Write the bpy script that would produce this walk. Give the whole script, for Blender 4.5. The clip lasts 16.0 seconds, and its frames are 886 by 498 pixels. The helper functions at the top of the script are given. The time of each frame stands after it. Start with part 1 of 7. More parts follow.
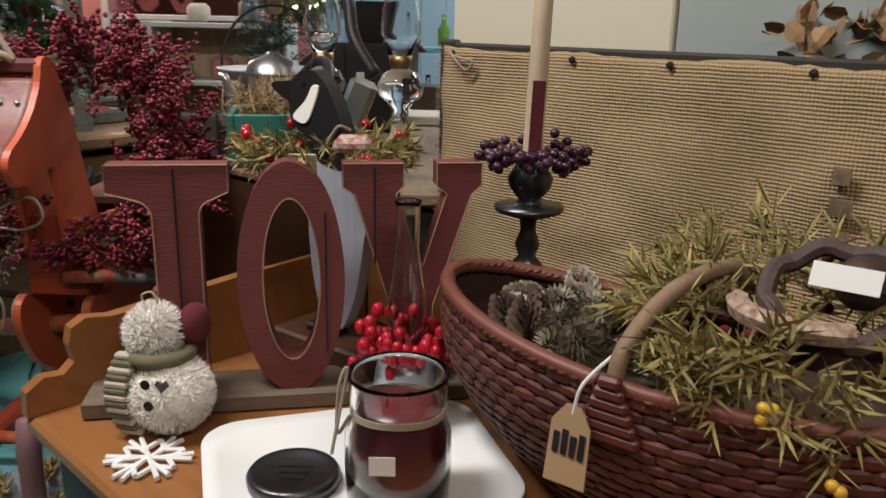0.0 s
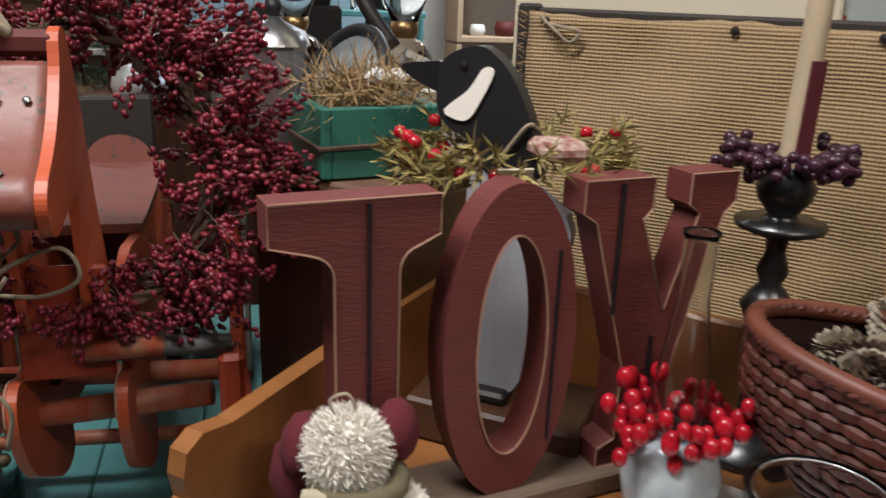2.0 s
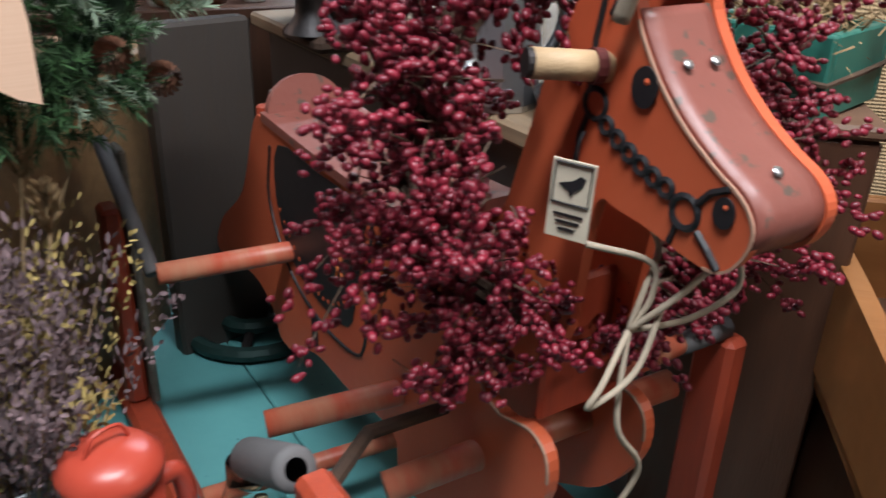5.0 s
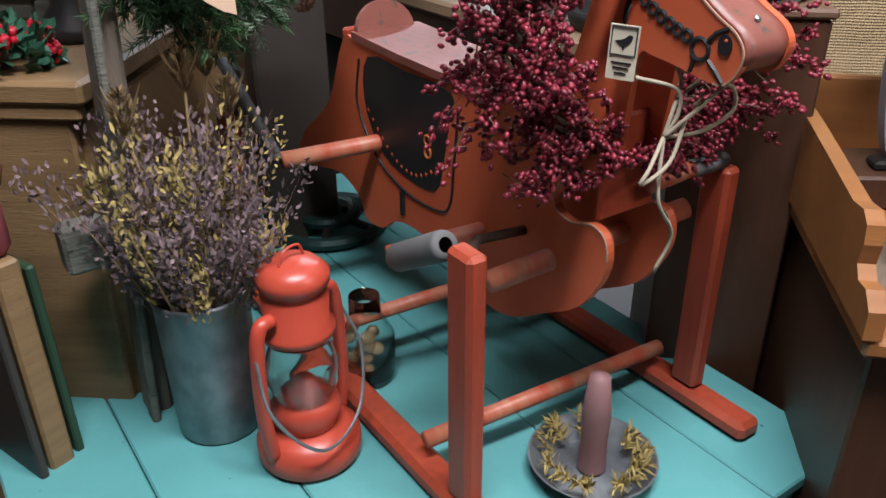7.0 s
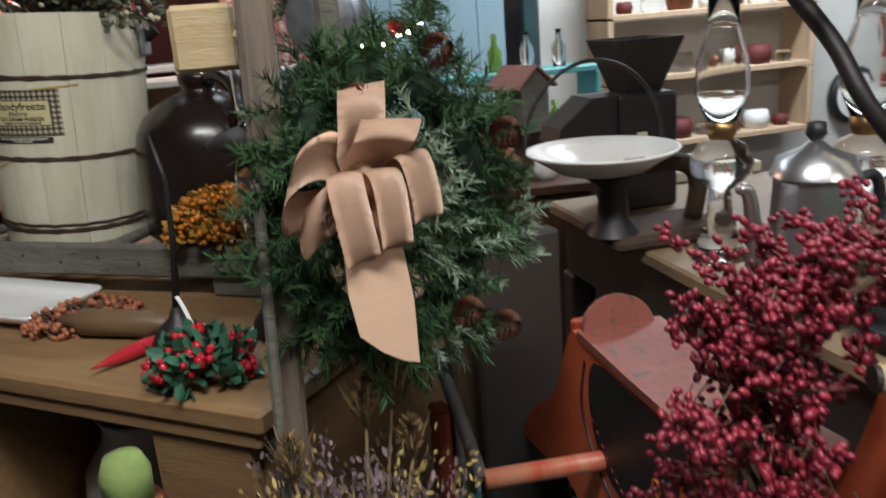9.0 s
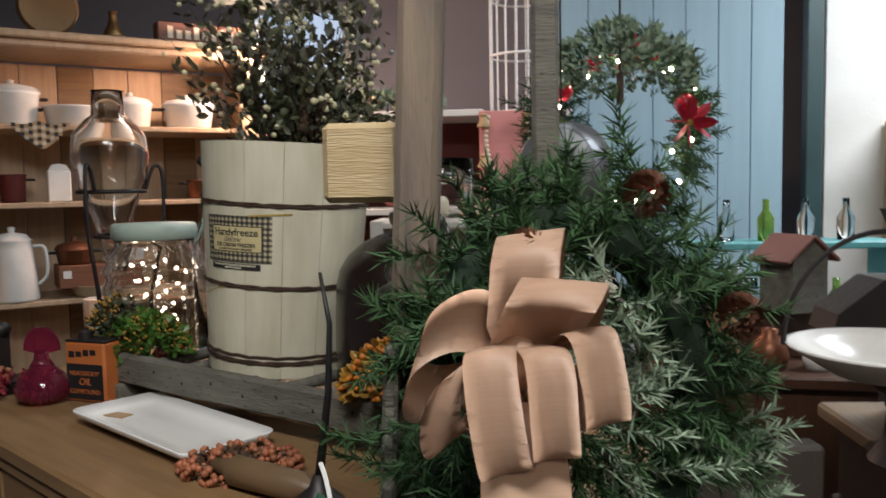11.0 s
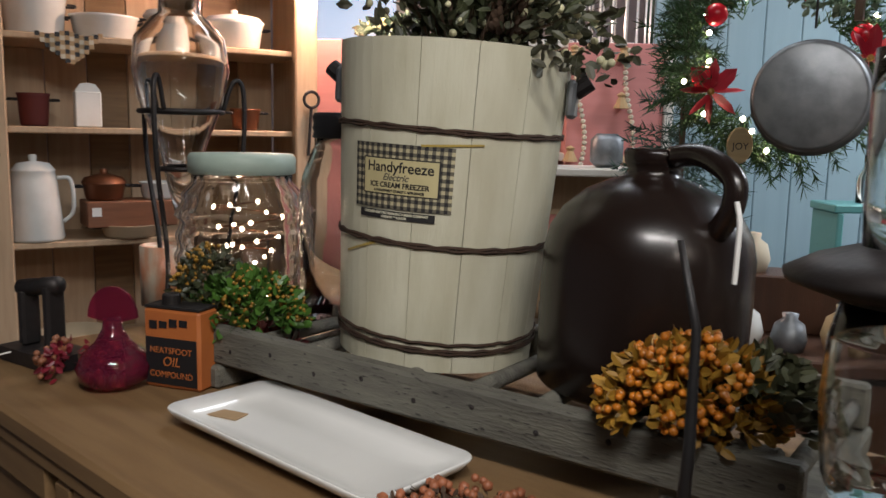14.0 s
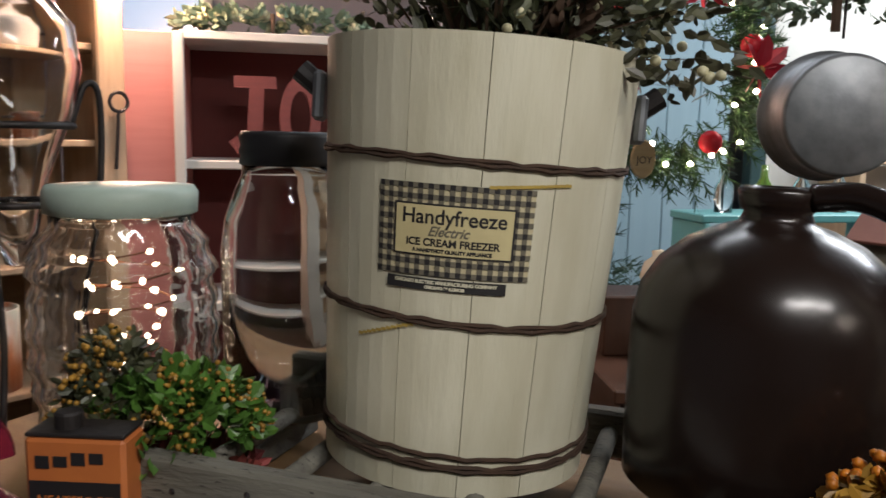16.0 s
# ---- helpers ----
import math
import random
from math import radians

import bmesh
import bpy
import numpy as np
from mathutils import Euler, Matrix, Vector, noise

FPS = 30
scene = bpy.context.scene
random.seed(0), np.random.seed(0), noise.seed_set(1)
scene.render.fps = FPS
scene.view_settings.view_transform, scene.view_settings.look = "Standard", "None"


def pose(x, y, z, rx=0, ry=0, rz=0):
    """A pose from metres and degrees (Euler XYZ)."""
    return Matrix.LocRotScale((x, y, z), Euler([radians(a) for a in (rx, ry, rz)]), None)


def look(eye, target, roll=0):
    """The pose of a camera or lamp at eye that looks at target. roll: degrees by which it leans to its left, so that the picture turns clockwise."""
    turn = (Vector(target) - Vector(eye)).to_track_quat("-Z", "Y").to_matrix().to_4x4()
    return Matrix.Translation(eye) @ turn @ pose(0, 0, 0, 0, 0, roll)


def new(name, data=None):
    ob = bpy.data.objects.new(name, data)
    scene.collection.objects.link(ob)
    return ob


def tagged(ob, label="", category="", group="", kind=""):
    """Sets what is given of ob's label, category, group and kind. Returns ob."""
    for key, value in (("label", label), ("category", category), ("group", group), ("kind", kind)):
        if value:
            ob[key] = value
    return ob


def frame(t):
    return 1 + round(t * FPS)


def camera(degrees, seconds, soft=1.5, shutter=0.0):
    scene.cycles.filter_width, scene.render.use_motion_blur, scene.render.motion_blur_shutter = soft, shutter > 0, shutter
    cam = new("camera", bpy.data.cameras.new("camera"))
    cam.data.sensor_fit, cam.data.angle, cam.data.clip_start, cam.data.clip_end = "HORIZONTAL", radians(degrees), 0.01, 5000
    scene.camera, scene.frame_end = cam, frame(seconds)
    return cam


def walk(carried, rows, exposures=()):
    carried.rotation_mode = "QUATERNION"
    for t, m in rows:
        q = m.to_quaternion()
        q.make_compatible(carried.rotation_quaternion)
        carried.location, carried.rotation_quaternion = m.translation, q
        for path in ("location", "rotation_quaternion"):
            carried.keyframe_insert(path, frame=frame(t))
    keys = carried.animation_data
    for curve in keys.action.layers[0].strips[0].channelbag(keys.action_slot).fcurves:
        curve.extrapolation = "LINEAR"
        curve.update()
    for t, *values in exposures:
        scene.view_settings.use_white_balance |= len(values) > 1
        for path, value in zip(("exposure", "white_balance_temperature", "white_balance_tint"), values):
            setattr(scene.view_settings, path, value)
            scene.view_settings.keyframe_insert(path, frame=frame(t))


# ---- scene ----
cam = camera(57.4, 16.0, shutter=0.4)
PATH = [
    (0, (0.023, 0.054, 1.212), (0.006, 1.981, 0.676), 1.2),
    (0.5, (-0.085, 0.115, 1.222), (0.11, 2.03, 0.679), 3.0),
    (1, (-0.247, 0.199, 1.211), (0.166, 2.074, 0.651), 2.5),
    (1.5, (-0.338, 0.291, 1.198), (0.122, 2.146, 0.608), 1.8),
    (2, (-0.412, 0.405, 1.199), (0.067, 2.248, 0.59), 2.0),
    (2.5, (-0.479, 0.477, 1.199), (0.025, 2.31, 0.577), 1.7),
    (3, (-0.618, 0.553, 1.209), (0.185, 2.263, 0.552), 1.5),
    (3.5, (-0.773, 0.613, 1.205), (0.264, 2.17, 0.499), 0.8),
    (4, (-0.878, 0.729, 1.197), (0.271, 2.162, 0.405), 3.0),
    (4.5, (-0.949, 0.826, 1.186), (0.091, 2.31, 0.34), 1.4),
    (5, (-1.024, 0.86, 1.201), (-0.029, 2.369, 0.345), 1.9),
    (5.2, (-1.071, 0.834, 1.203), (-0.067, 2.349, 0.369), 2.8),
    (7.3, (-1.31, 0.655, 1.216), (-0.329, 2.117, 0.267), -1.3),
    (7.5, (-1.313, 0.657, 1.244), (-0.366, 2.177, 0.354), -1.6),
    (8, (-1.272, 0.723, 1.286), (-0.412, 2.35, 0.501), -2.6),
    (8.5, (-1.192, 0.78, 1.318), (-0.478, 2.531, 0.667), -3.4),
    (9, (-1.095, 0.849, 1.352), (-0.637, 2.714, 0.794), -4.6),
    (9.5, (-1.012, 0.919, 1.373), (-0.747, 2.845, 0.904), -5.5),
    (9.7, (-0.989, 0.958, 1.376), (-0.785, 2.896, 0.925), -5.8),
    (11.8, (-1.01, 1.128, 1.301), (-1.253, 3.113, 1.253), 1.8),
    (12, (-1.061, 1.163, 1.302), (-1.293, 3.148, 1.244), 2.2),
    (12.5, (-1.184, 1.221, 1.298), (-1.397, 3.207, 1.202), 2.1),
    (13, (-1.267, 1.263, 1.294), (-1.472, 3.245, 1.119), 1.9),
    (13.5, (-1.303, 1.325, 1.296), (-1.49, 3.303, 1.063), 1.9),
    (14, (-1.334, 1.436, 1.295), (-1.454, 3.412, 1.012), 1.2),
    (14.5, (-1.389, 1.53, 1.299), (-1.43, 3.509, 1.011), 1.2),
    (15, (-1.467, 1.579, 1.322), (-1.388, 3.556, 1.032), 1.7),
    (15.5, (-1.58, 1.684, 1.328), (-1.307, 3.646, 1.05), 1.4),
    (16, (-1.619, 1.758, 1.321), (-1.165, 3.686, 1.048), 1.2),
]
walk(cam, [(t, look(eye, target, roll)) for t, eye, target, roll in PATH],
     [(0, -0.4, 6300, 12), (2.5, -0.3, 6300, 12), (3.5, -0.1, 6200, 11), (4.5, 0.15, 5800, 10), (7.5, 0.4, 5800, 10), (8.5, 0.0, 6000, 9), (9.5, -0.2, 6200, 9), (12, -0.25, 6300, 11), (16, -0.2, 6400, 11)])

# world, lamps and exposure
world = bpy.data.worlds.new("world")
scene.world = world
world.use_nodes = True
world.node_tree.nodes["Background"].inputs[0].default_value = (0.75, 0.82, 1.0, 1)
world.node_tree.nodes["Background"].inputs[1].default_value = 0.25
scene.view_settings.exposure = 0.0


def lamp(name, kind, place, target, power, size, colour):
    data = bpy.data.lights.new(name, kind)
    data.energy, data.color = power, colour
    if kind == "AREA":
        data.shape, data.size, data.size_y = "RECTANGLE", size[0], size[1]
    else:
        data.shadow_soft_size = size
    ob = new(name, data)
    ob.matrix_world = look(place, target)
    return ob


WARM, COOL = (1.0, 0.86, 0.70), (0.90, 0.95, 1.0)
W1 = (1.0, 0.87, 0.73)
lamp("ceiling_lamp", "AREA", (0.5, -0.9, 2.66), (0.3, 0.0, 0), 32, (1.2, 0.25), W1)
lamp("ceiling_lamp", "AREA", (-1.0, 0.75, 2.66), (-0.95, 0.95, 0), 68, (1.2, 0.25), (1.0, 0.96, 0.91))
lamp("ceiling_lamp", "AREA", (1.3, 3.6, 2.66), (1.4, 4.0, 0), 100, (1.2, 0.25), COOL)
lamp("ceiling_lamp", "AREA", (-1.2, 3.7, 2.66), (-1.2, 3.8, 0), 15, (1.2, 0.25), COOL)
lamp("bulb_light", "POINT", (-1.985, 4.43, 1.86), (0, 0, 0), 58, 0.03, (1.0, 0.62, 0.44))


# materials
def mat(name, colour, rough=0.6, metal=0.0, other=None, scale=8.0, amount=0.5, grain=60.0, bump=0.15,
        stretch=(1, 1, 1), glass=0.0, emit=None, vary=0.0, speck=None, weave=0.0):
    m = bpy.data.materials.new(name)
    m.use_nodes = True
    n, l = m.node_tree.nodes, m.node_tree.links
    b = n["Principled BSDF"]
    b.inputs["Roughness"].default_value, b.inputs["Metallic"].default_value = rough, metal
    if glass:
        b.inputs["Transmission Weight"].default_value = glass
        b.inputs["IOR"].default_value = 1.45
    if emit:
        b.inputs["Emission Color"].default_value = (*emit[:3], 1)
        b.inputs["Emission Strength"].default_value = emit[3]
    tc, mp = n.new("ShaderNodeTexCoord"), n.new("ShaderNodeMapping")
    mp.inputs["Scale"].default_value = stretch
    l.new(tc.outputs["Object"], mp.inputs["Vector"])
    big, fine = n.new("ShaderNodeTexNoise"), n.new("ShaderNodeTexNoise")
    big.inputs["Scale"].default_value, fine.inputs["Scale"].default_value = scale, grain
    big.inputs["Detail"].default_value, fine.inputs["Detail"].default_value = 5, 4
    for t in (big, fine):
        l.new(mp.outputs[0], t.inputs["Vector"])
    ramp = n.new("ShaderNodeValToRGB")
    ramp.color_ramp.elements[0].position, ramp.color_ramp.elements[1].position = 0.36, 0.68
    l.new(big.outputs["Fac"], ramp.inputs[0])
    mix = n.new("ShaderNodeMix")
    mix.data_type = "RGBA"
    mix.inputs["A"].default_value = (*colour, 1)
    mix.inputs["B"].default_value = (*(other or [c * 0.6 for c in colour]), 1)
    mul = n.new("ShaderNodeMath")
    mul.operation = "MULTIPLY"
    mul.inputs[1].default_value = amount
    l.new(ramp.outputs[0], mul.inputs[0])
    l.new(mul.outputs[0], mix.inputs["Factor"])
    out = mix.outputs["Result"]
    if speck:
        r2, m2 = n.new("ShaderNodeValToRGB"), n.new("ShaderNodeMix")
        r2.color_ramp.elements[0].position, r2.color_ramp.elements[1].position = speck[3], speck[3] + 0.05
        m2.data_type = "RGBA"
        l.new(fine.outputs["Fac"], r2.inputs[0])
        l.new(r2.outputs[0], m2.inputs["Factor"])
        l.new(out, m2.inputs["A"])
        m2.inputs["B"].default_value = (*speck[:3], 1)
        out = m2.outputs["Result"]
    if vary:
        geo, hsv, ma = n.new("ShaderNodeNewGeometry"), n.new("ShaderNodeHueSaturation"), n.new("ShaderNodeMath")
        ma.operation = "MULTIPLY_ADD"
        ma.inputs[1].default_value, ma.inputs[2].default_value = vary, 1 - vary / 2
        l.new(geo.outputs["Random Per Island"], ma.inputs[0])
        l.new(ma.outputs[0], hsv.inputs["Value"])
        l.new(out, hsv.inputs["Color"])
        out = hsv.outputs[0]
    l.new(out, b.inputs["Base Color"])
    height = fine.outputs["Fac"]
    if weave:
        add = n.new("ShaderNodeMath")
        add.operation = "ADD"
        waves = []
        for axis in ("X", "Z"):
            w = n.new("ShaderNodeTexWave")
            w.bands_direction = axis
            w.inputs["Scale"].default_value, w.inputs["Distortion"].default_value = weave, 1.6
            w.inputs["Detail Scale"].default_value = 0.4
            l.new(tc.outputs["Object"], w.inputs["Vector"])
            waves.append(w)
        l.new(waves[0].outputs["Fac"], add.inputs[0])
        l.new(waves[1].outputs["Fac"], add.inputs[1])
        height = add.outputs[0]
        m3 = n.new("ShaderNodeMix")
        m3.data_type = "RGBA"
        m3.blend_type = "MULTIPLY"
        r3 = n.new("ShaderNodeValToRGB")
        r3.color_ramp.elements[0].position, r3.color_ramp.elements[1].position = 0.15, 1.1 / 2
        r3.color_ramp.elements[0].color = (0.66, 0.61, 0.55, 1)
        l.new(add.outputs[0], r3.inputs[0])
        m3.inputs["Factor"].default_value = 0.8
        l.new(out, m3.inputs["A"])
        l.new(r3.outputs[0], m3.inputs["B"])
        l.new(m3.outputs["Result"], b.inputs["Base Color"])
    if bump:
        bp = n.new("ShaderNodeBump")
        bp.inputs["Strength"].default_value, bp.inputs["Distance"].default_value = bump, 0.004
        l.new(height, bp.inputs["Height"])
        l.new(bp.outputs[0], b.inputs["Normal"])
    return m


LONG = (1, 12, 12)
TALL = (12, 12, 1)
M_JOY = mat("barn_red_paint", (0.165, 0.036, 0.032), 0.62, other=(0.12, 0.03, 0.028), stretch=(1.5, 10, 10), scale=6, bump=0.35, speck=(0.05, 0.02, 0.02, 0.70))
M_JOYEDGE = mat("worn_edge_wood", (0.38, 0.22, 0.15), 0.7)
M_HORSE = mat("orange_red_paint", (0.54, 0.115, 0.045), 0.42, other=(0.44, 0.07, 0.024), scale=5, amount=0.7, bump=0.12, speck=(0.16, 0.04, 0.02, 0.74))
M_HORSEPINK = mat("worn_pink_paint", (0.21, 0.068, 0.050), 0.45, other=(0.15, 0.045, 0.034), scale=14, bump=0.2, speck=(0.09, 0.06, 0.045, 0.60))
M_REDWOOD = mat("red_stained_wood", (0.36, 0.055, 0.022), 0.45, other=(0.22, 0.035, 0.02), stretch=TALL, bump=0.2)
M_BLACK = mat("black_paint", (0.012, 0.012, 0.014), 0.5, bump=0.1)
M_IRON = mat("dark_iron", (0.03, 0.029, 0.03), 0.5, 0.6, other=(0.05, 0.035, 0.03), bump=0.25)
M_PEWTER = mat("dark_pewter", (0.10, 0.10, 0.105), 0.33, 0.9, bump=0.1)
M_TEAL = mat("teal_paint", (0.12, 0.34, 0.34), 0.5, other=(0.07, 0.23, 0.23), scale=5, bump=0.2, speck=(0.03, 0.09, 0.09, 0.72))
M_GREENBOX = mat("green_paint", (0.030, 0.155, 0.115), 0.5, other=(0.02, 0.11, 0.085), bump=0.15)
M_WHITE = mat("white_glaze", (0.80, 0.80, 0.78), 0.12, other=(0.74, 0.74, 0.71), bump=0.02)
M_ENAMEL = mat("white_enamel", (0.74, 0.74, 0.71), 0.2, other=(0.62, 0.60, 0.55), scale=14, bump=0.03, speck=(0.25, 0.18, 0.12, 0.80))
M_GALV = mat("galvanised_steel", (0.27, 0.285, 0.30), 0.5, 0.75, other=(0.15, 0.16, 0.175), scale=30, amount=0.8, bump=0.12)
M_ALU = mat("aluminium", (0.62, 0.62, 0.63), 0.28, 0.95, other=(0.45, 0.45, 0.46), scale=12, bump=0.05)
M_OAK = mat("honey_oak", (0.30, 0.125, 0.040), 0.32, other=(0.20, 0.075, 0.022), stretch=LONG, scale=4, bump=0.15)
M_DARKWOOD = mat("dark_brown_wood", (0.075, 0.032, 0.017), 0.42, other=(0.04, 0.018, 0.01), stretch=TALL, scale=4, bump=0.2)
M_BLACKWOOD = mat("blackened_wood", (0.036, 0.030, 0.026), 0.55, other=(0.04, 0.03, 0.022), stretch=TALL, bump=0.25)
M_PINE = mat("worn_yellow_pine", (0.24, 0.145, 0.065), 0.5, other=(0.13, 0.07, 0.032), stretch=LONG, scale=5, bump=0.3, speck=(0.05, 0.03, 0.02, 0.68))
M_HUTCH = mat("stripped_pine", (0.50, 0.36, 0.23), 0.6, other=(0.34, 0.22, 0.13), stretch=TALL, scale=4, bump=0.3, speck=(0.14, 0.08, 0.05, 0.74))
M_GREYWOOD = mat("weathered_grey_wood", (0.15, 0.143, 0.115), 0.8, other=(0.075, 0.07, 0.06), stretch=(1, 5, 5), scale=9, amount=0.8, bump=0.6, speck=(0.035, 0.032, 0.028, 0.63))
M_POST = mat("weathered_post_wood", (0.19, 0.145, 0.105), 0.8, other=(0.08, 0.066, 0.055), stretch=TALL, scale=5, amount=0.9, bump=0.5, speck=(0.05, 0.045, 0.04, 0.70))
M_BLOCK = mat("yellow_raw_wood", (0.40, 0.31, 0.17), 0.7, other=(0.30, 0.21, 0.10), stretch=LONG, bump=0.4)
M_BURLAP = mat("burlap", (0.46, 0.33, 0.185), 0.95, other=(0.36, 0.25, 0.13), scale=5, bump=0.5, weave=60.0)
M_CREAM = mat("cream_painted_wood", (0.60, 0.58, 0.45), 0.42, other=(0.46, 0.43, 0.30), stretch=(4, 4, 1), scale=7, amount=0.65, bump=0.15, speck=(0.26, 0.17, 0.07, 0.735))
M_RUST = mat("rusty_wire", (0.065, 0.036, 0.022), 0.85, 0.3, other=(0.03, 0.022, 0.018), scale=60, bump=0.6)
M_JUG = mat("brown_salt_glaze", (0.013, 0.0075, 0.006), 0.26, other=(0.006, 0.004, 0.0035), scale=6, bump=0.06, speck=(0.22, 0.17, 0.13, 0.80))
M_GLASS = mat("clear_glass", (0.97, 0.98, 0.97), 0.03, glass=1.0, bump=0.0, amount=0.0)
M_MINT = mat("mint_lid", (0.42, 0.52, 0.45), 0.45, bump=0.1)
M_BERRY = mat("burgundy_berry", (0.17, 0.010, 0.022), 0.42, other=(0.12, 0.01, 0.02), scale=30, bump=0.05, vary=0.7)
M_REDBERRY = mat("red_berry", (0.42, 0.010, 0.022), 0.2, bump=0.0, vary=0.3)
M_PURPLEBERRY = mat("dark_purple_berry", (0.045, 0.012, 0.028), 0.3, bump=0.0, vary=0.6)
M_TWIG = mat("brown_twig", (0.085, 0.05, 0.03), 0.8, bump=0.4)
M_NEEDLE = mat("green_needles", (0.026, 0.070, 0.018), 0.8, other=(0.015, 0.042, 0.016), bump=0.0, vary=0.9)
M_FROST = mat("frosted_needles", (0.22, 0.29, 0.20), 0.85, other=(0.15, 0.22, 0.15), bump=0.0, vary=0.6)
M_SAGE = mat("dried_olive_needles", (0.31, 0.25, 0.085), 0.7, other=(0.20, 0.165, 0.06), bump=0.0, vary=0.8)
M_LEAF = mat("bright_green_leaf", (0.07, 0.16, 0.025), 0.4, other=(0.04, 0.09, 0.02), bump=0.0, vary=0.6)
M_OLIVELEAF = mat("dull_olive_leaf", (0.055, 0.065, 0.03), 0.5, other=(0.05, 0.03, 0.025), bump=0.0, vary=0.8)
M_ORANGE = mat("orange_berry", (0.50, 0.16, 0.012), 0.35, bump=0.0, vary=0.6)
M_MUSTARD = mat("mustard_leaf", (0.32, 0.17, 0.02), 0.5, bump=0.0, vary=0.6)
M_WHITEBERRY = mat("cream_berry", (0.60, 0.57, 0.36), 0.4, bump=0.0, vary=0.4)
M_RIBBON = mat("tan_satin_ribbon", (0.60, 0.41, 0.29), 0.42, other=(0.54, 0.35, 0.24), stretch=(1, 1, 60), bump=0.1)
M_STRAW = mat("dry_moss", (0.34, 0.23, 0.115), 0.9, bump=0.0, vary=0.7)
M_WICKER = mat("dark_red_wicker", (0.095, 0.026, 0.017), 0.5, other=(0.07, 0.02, 0.015), scale=30, bump=0.3, vary=0.6)
M_CONE = mat("pine_cone", (0.10, 0.06, 0.038), 0.75, bump=0.2, vary=0.6)
M_CONETIP = mat("whitened_cone_tips", (0.40, 0.35, 0.27), 0.8, bump=0.2, vary=0.8)
M_WAX = mat("burgundy_wax", (0.11, 0.010, 0.022), 0.3, other=(0.09, 0.01, 0.02), bump=0.03)
M_IVORY = mat("ivory_wax", (0.62, 0.50, 0.34), 0.45, bump=0.05)
M_DARKRED = mat("dark_red_paper", (0.11, 0.015, 0.012), 0.7, bump=0.1)
M_FLEECE = mat("white_fleece", (0.90, 0.87, 0.80), 0.95, other=(0.84, 0.80, 0.72), bump=0.0, vary=0.12)
M_MAROON = mat("maroon_felt", (0.11, 0.012, 0.02), 0.95, bump=0.4)
M_PAPER = mat("cream_paper", (0.62, 0.55, 0.42), 0.8, bump=0.05)
M_KRAFT = mat("kraft_card", (0.42, 0.28, 0.15), 0.8, bump=0.05)
M_STRING = mat("jute_string", (0.36, 0.30, 0.22), 0.9, bump=0.3)
M_WALL = mat("grey_lilac_plaster", (0.30, 0.29, 0.32), 0.85, other=(0.25, 0.24, 0.26), scale=2, bump=0.15)
M_BLUE = mat("pale_blue_boards", (0.27, 0.38, 0.43), 0.6, other=(0.22, 0.32, 0.37), stretch=TALL, scale=2, bump=0.15)
M_CREAMWALL = mat("cream_panel", (0.66, 0.60, 0.46), 0.6, other=(0.60, 0.54, 0.41), scale=2, bump=0.1)
M_PINK = mat("salmon_pink_paint", (0.55, 0.22, 0.20), 0.6, other=(0.46, 0.17, 0.155), stretch=LONG, scale=3, bump=0.15)
M_OFFWHITE = mat("off_white_paint", (0.62, 0.60, 0.55), 0.55, other=(0.50, 0.48, 0.43), scale=5, bump=0.15)
M_FLOOR = mat("dark_floorboards", (0.05, 0.034, 0.024), 0.5, other=(0.06, 0.04, 0.026), stretch=LONG, scale=3, bump=0.2)
M_CEIL = mat("dark_ceiling", (0.16, 0.155, 0.15), 0.9, bump=0.1)
M_ORANGETIN = mat("orange_tin", (0.46, 0.14, 0.035), 0.42, other=(0.32, 0.09, 0.03), scale=20, bump=0.1)
M_PURPLEGLASS = mat("cranberry_glass", (0.45, 0.05, 0.13), 0.04, glass=0.85, bump=0.0, amount=0.0)
M_SILVERGREY = mat("grey_goose_paint", (0.36, 0.37, 0.40), 0.6, other=(0.28, 0.29, 0.32), stretch=TALL, bump=0.15)
M_GLOW = mat("lit_bulb_glass", (1, 0.9, 0.8), 0.3, emit=(1.0, 0.78, 0.55, 14.0), bump=0, amount=0)
M_FAIRY = mat("fairy_light", (1, 0.9, 0.8), 0.3, emit=(1.0, 0.76, 0.54, 90.0), bump=0, amount=0)
M_COPPER = mat("copper_brown", (0.20, 0.075, 0.035), 0.4, 0.6, bump=0.1)
M_LAVENDER = mat("dried_lavender", (0.17, 0.115, 0.12), 0.9, bump=0, vary=0.8)
M_YARROW = mat("dried_yarrow", (0.36, 0.27, 0.09), 0.9, bump=0, vary=0.6)
M_CROCK = mat("grey_crock_glaze", (0.42, 0.41, 0.38), 0.25, bump=0.05)
M_GREENCLOTH = mat("green_knit", (0.20, 0.27, 0.08), 0.95, other=(0.10, 0.14, 0.05), scale=30, bump=0.5)


# mesh helpers
def part(name, bm, material, parent=None, label="", smooth=False):
    me = bpy.data.meshes.new(name)
    if isinstance(bm, tuple):
        me.from_pydata(bm[0], [], bm[1])
    else:
        bmesh.ops.recalc_face_normals(bm, faces=bm.faces[:])
        bm.to_mesh(me)
        bm.free()
    if smooth:
        me.polygons.foreach_set("use_smooth", [True] * len(me.polygons))
    me.materials.append(material)
    ob = new(name, me)
    if parent is not None:
        ob.parent = parent
    if label:
        ob["label"] = label
    return ob


def thing(name, label, category, m=None, group=""):
    ob = new(name)
    ob.empty_display_size = 0.05
    ob.matrix_world = m if m is not None else Matrix()
    bpy.context.view_layer.update()
    return tagged(ob, label, category, group)


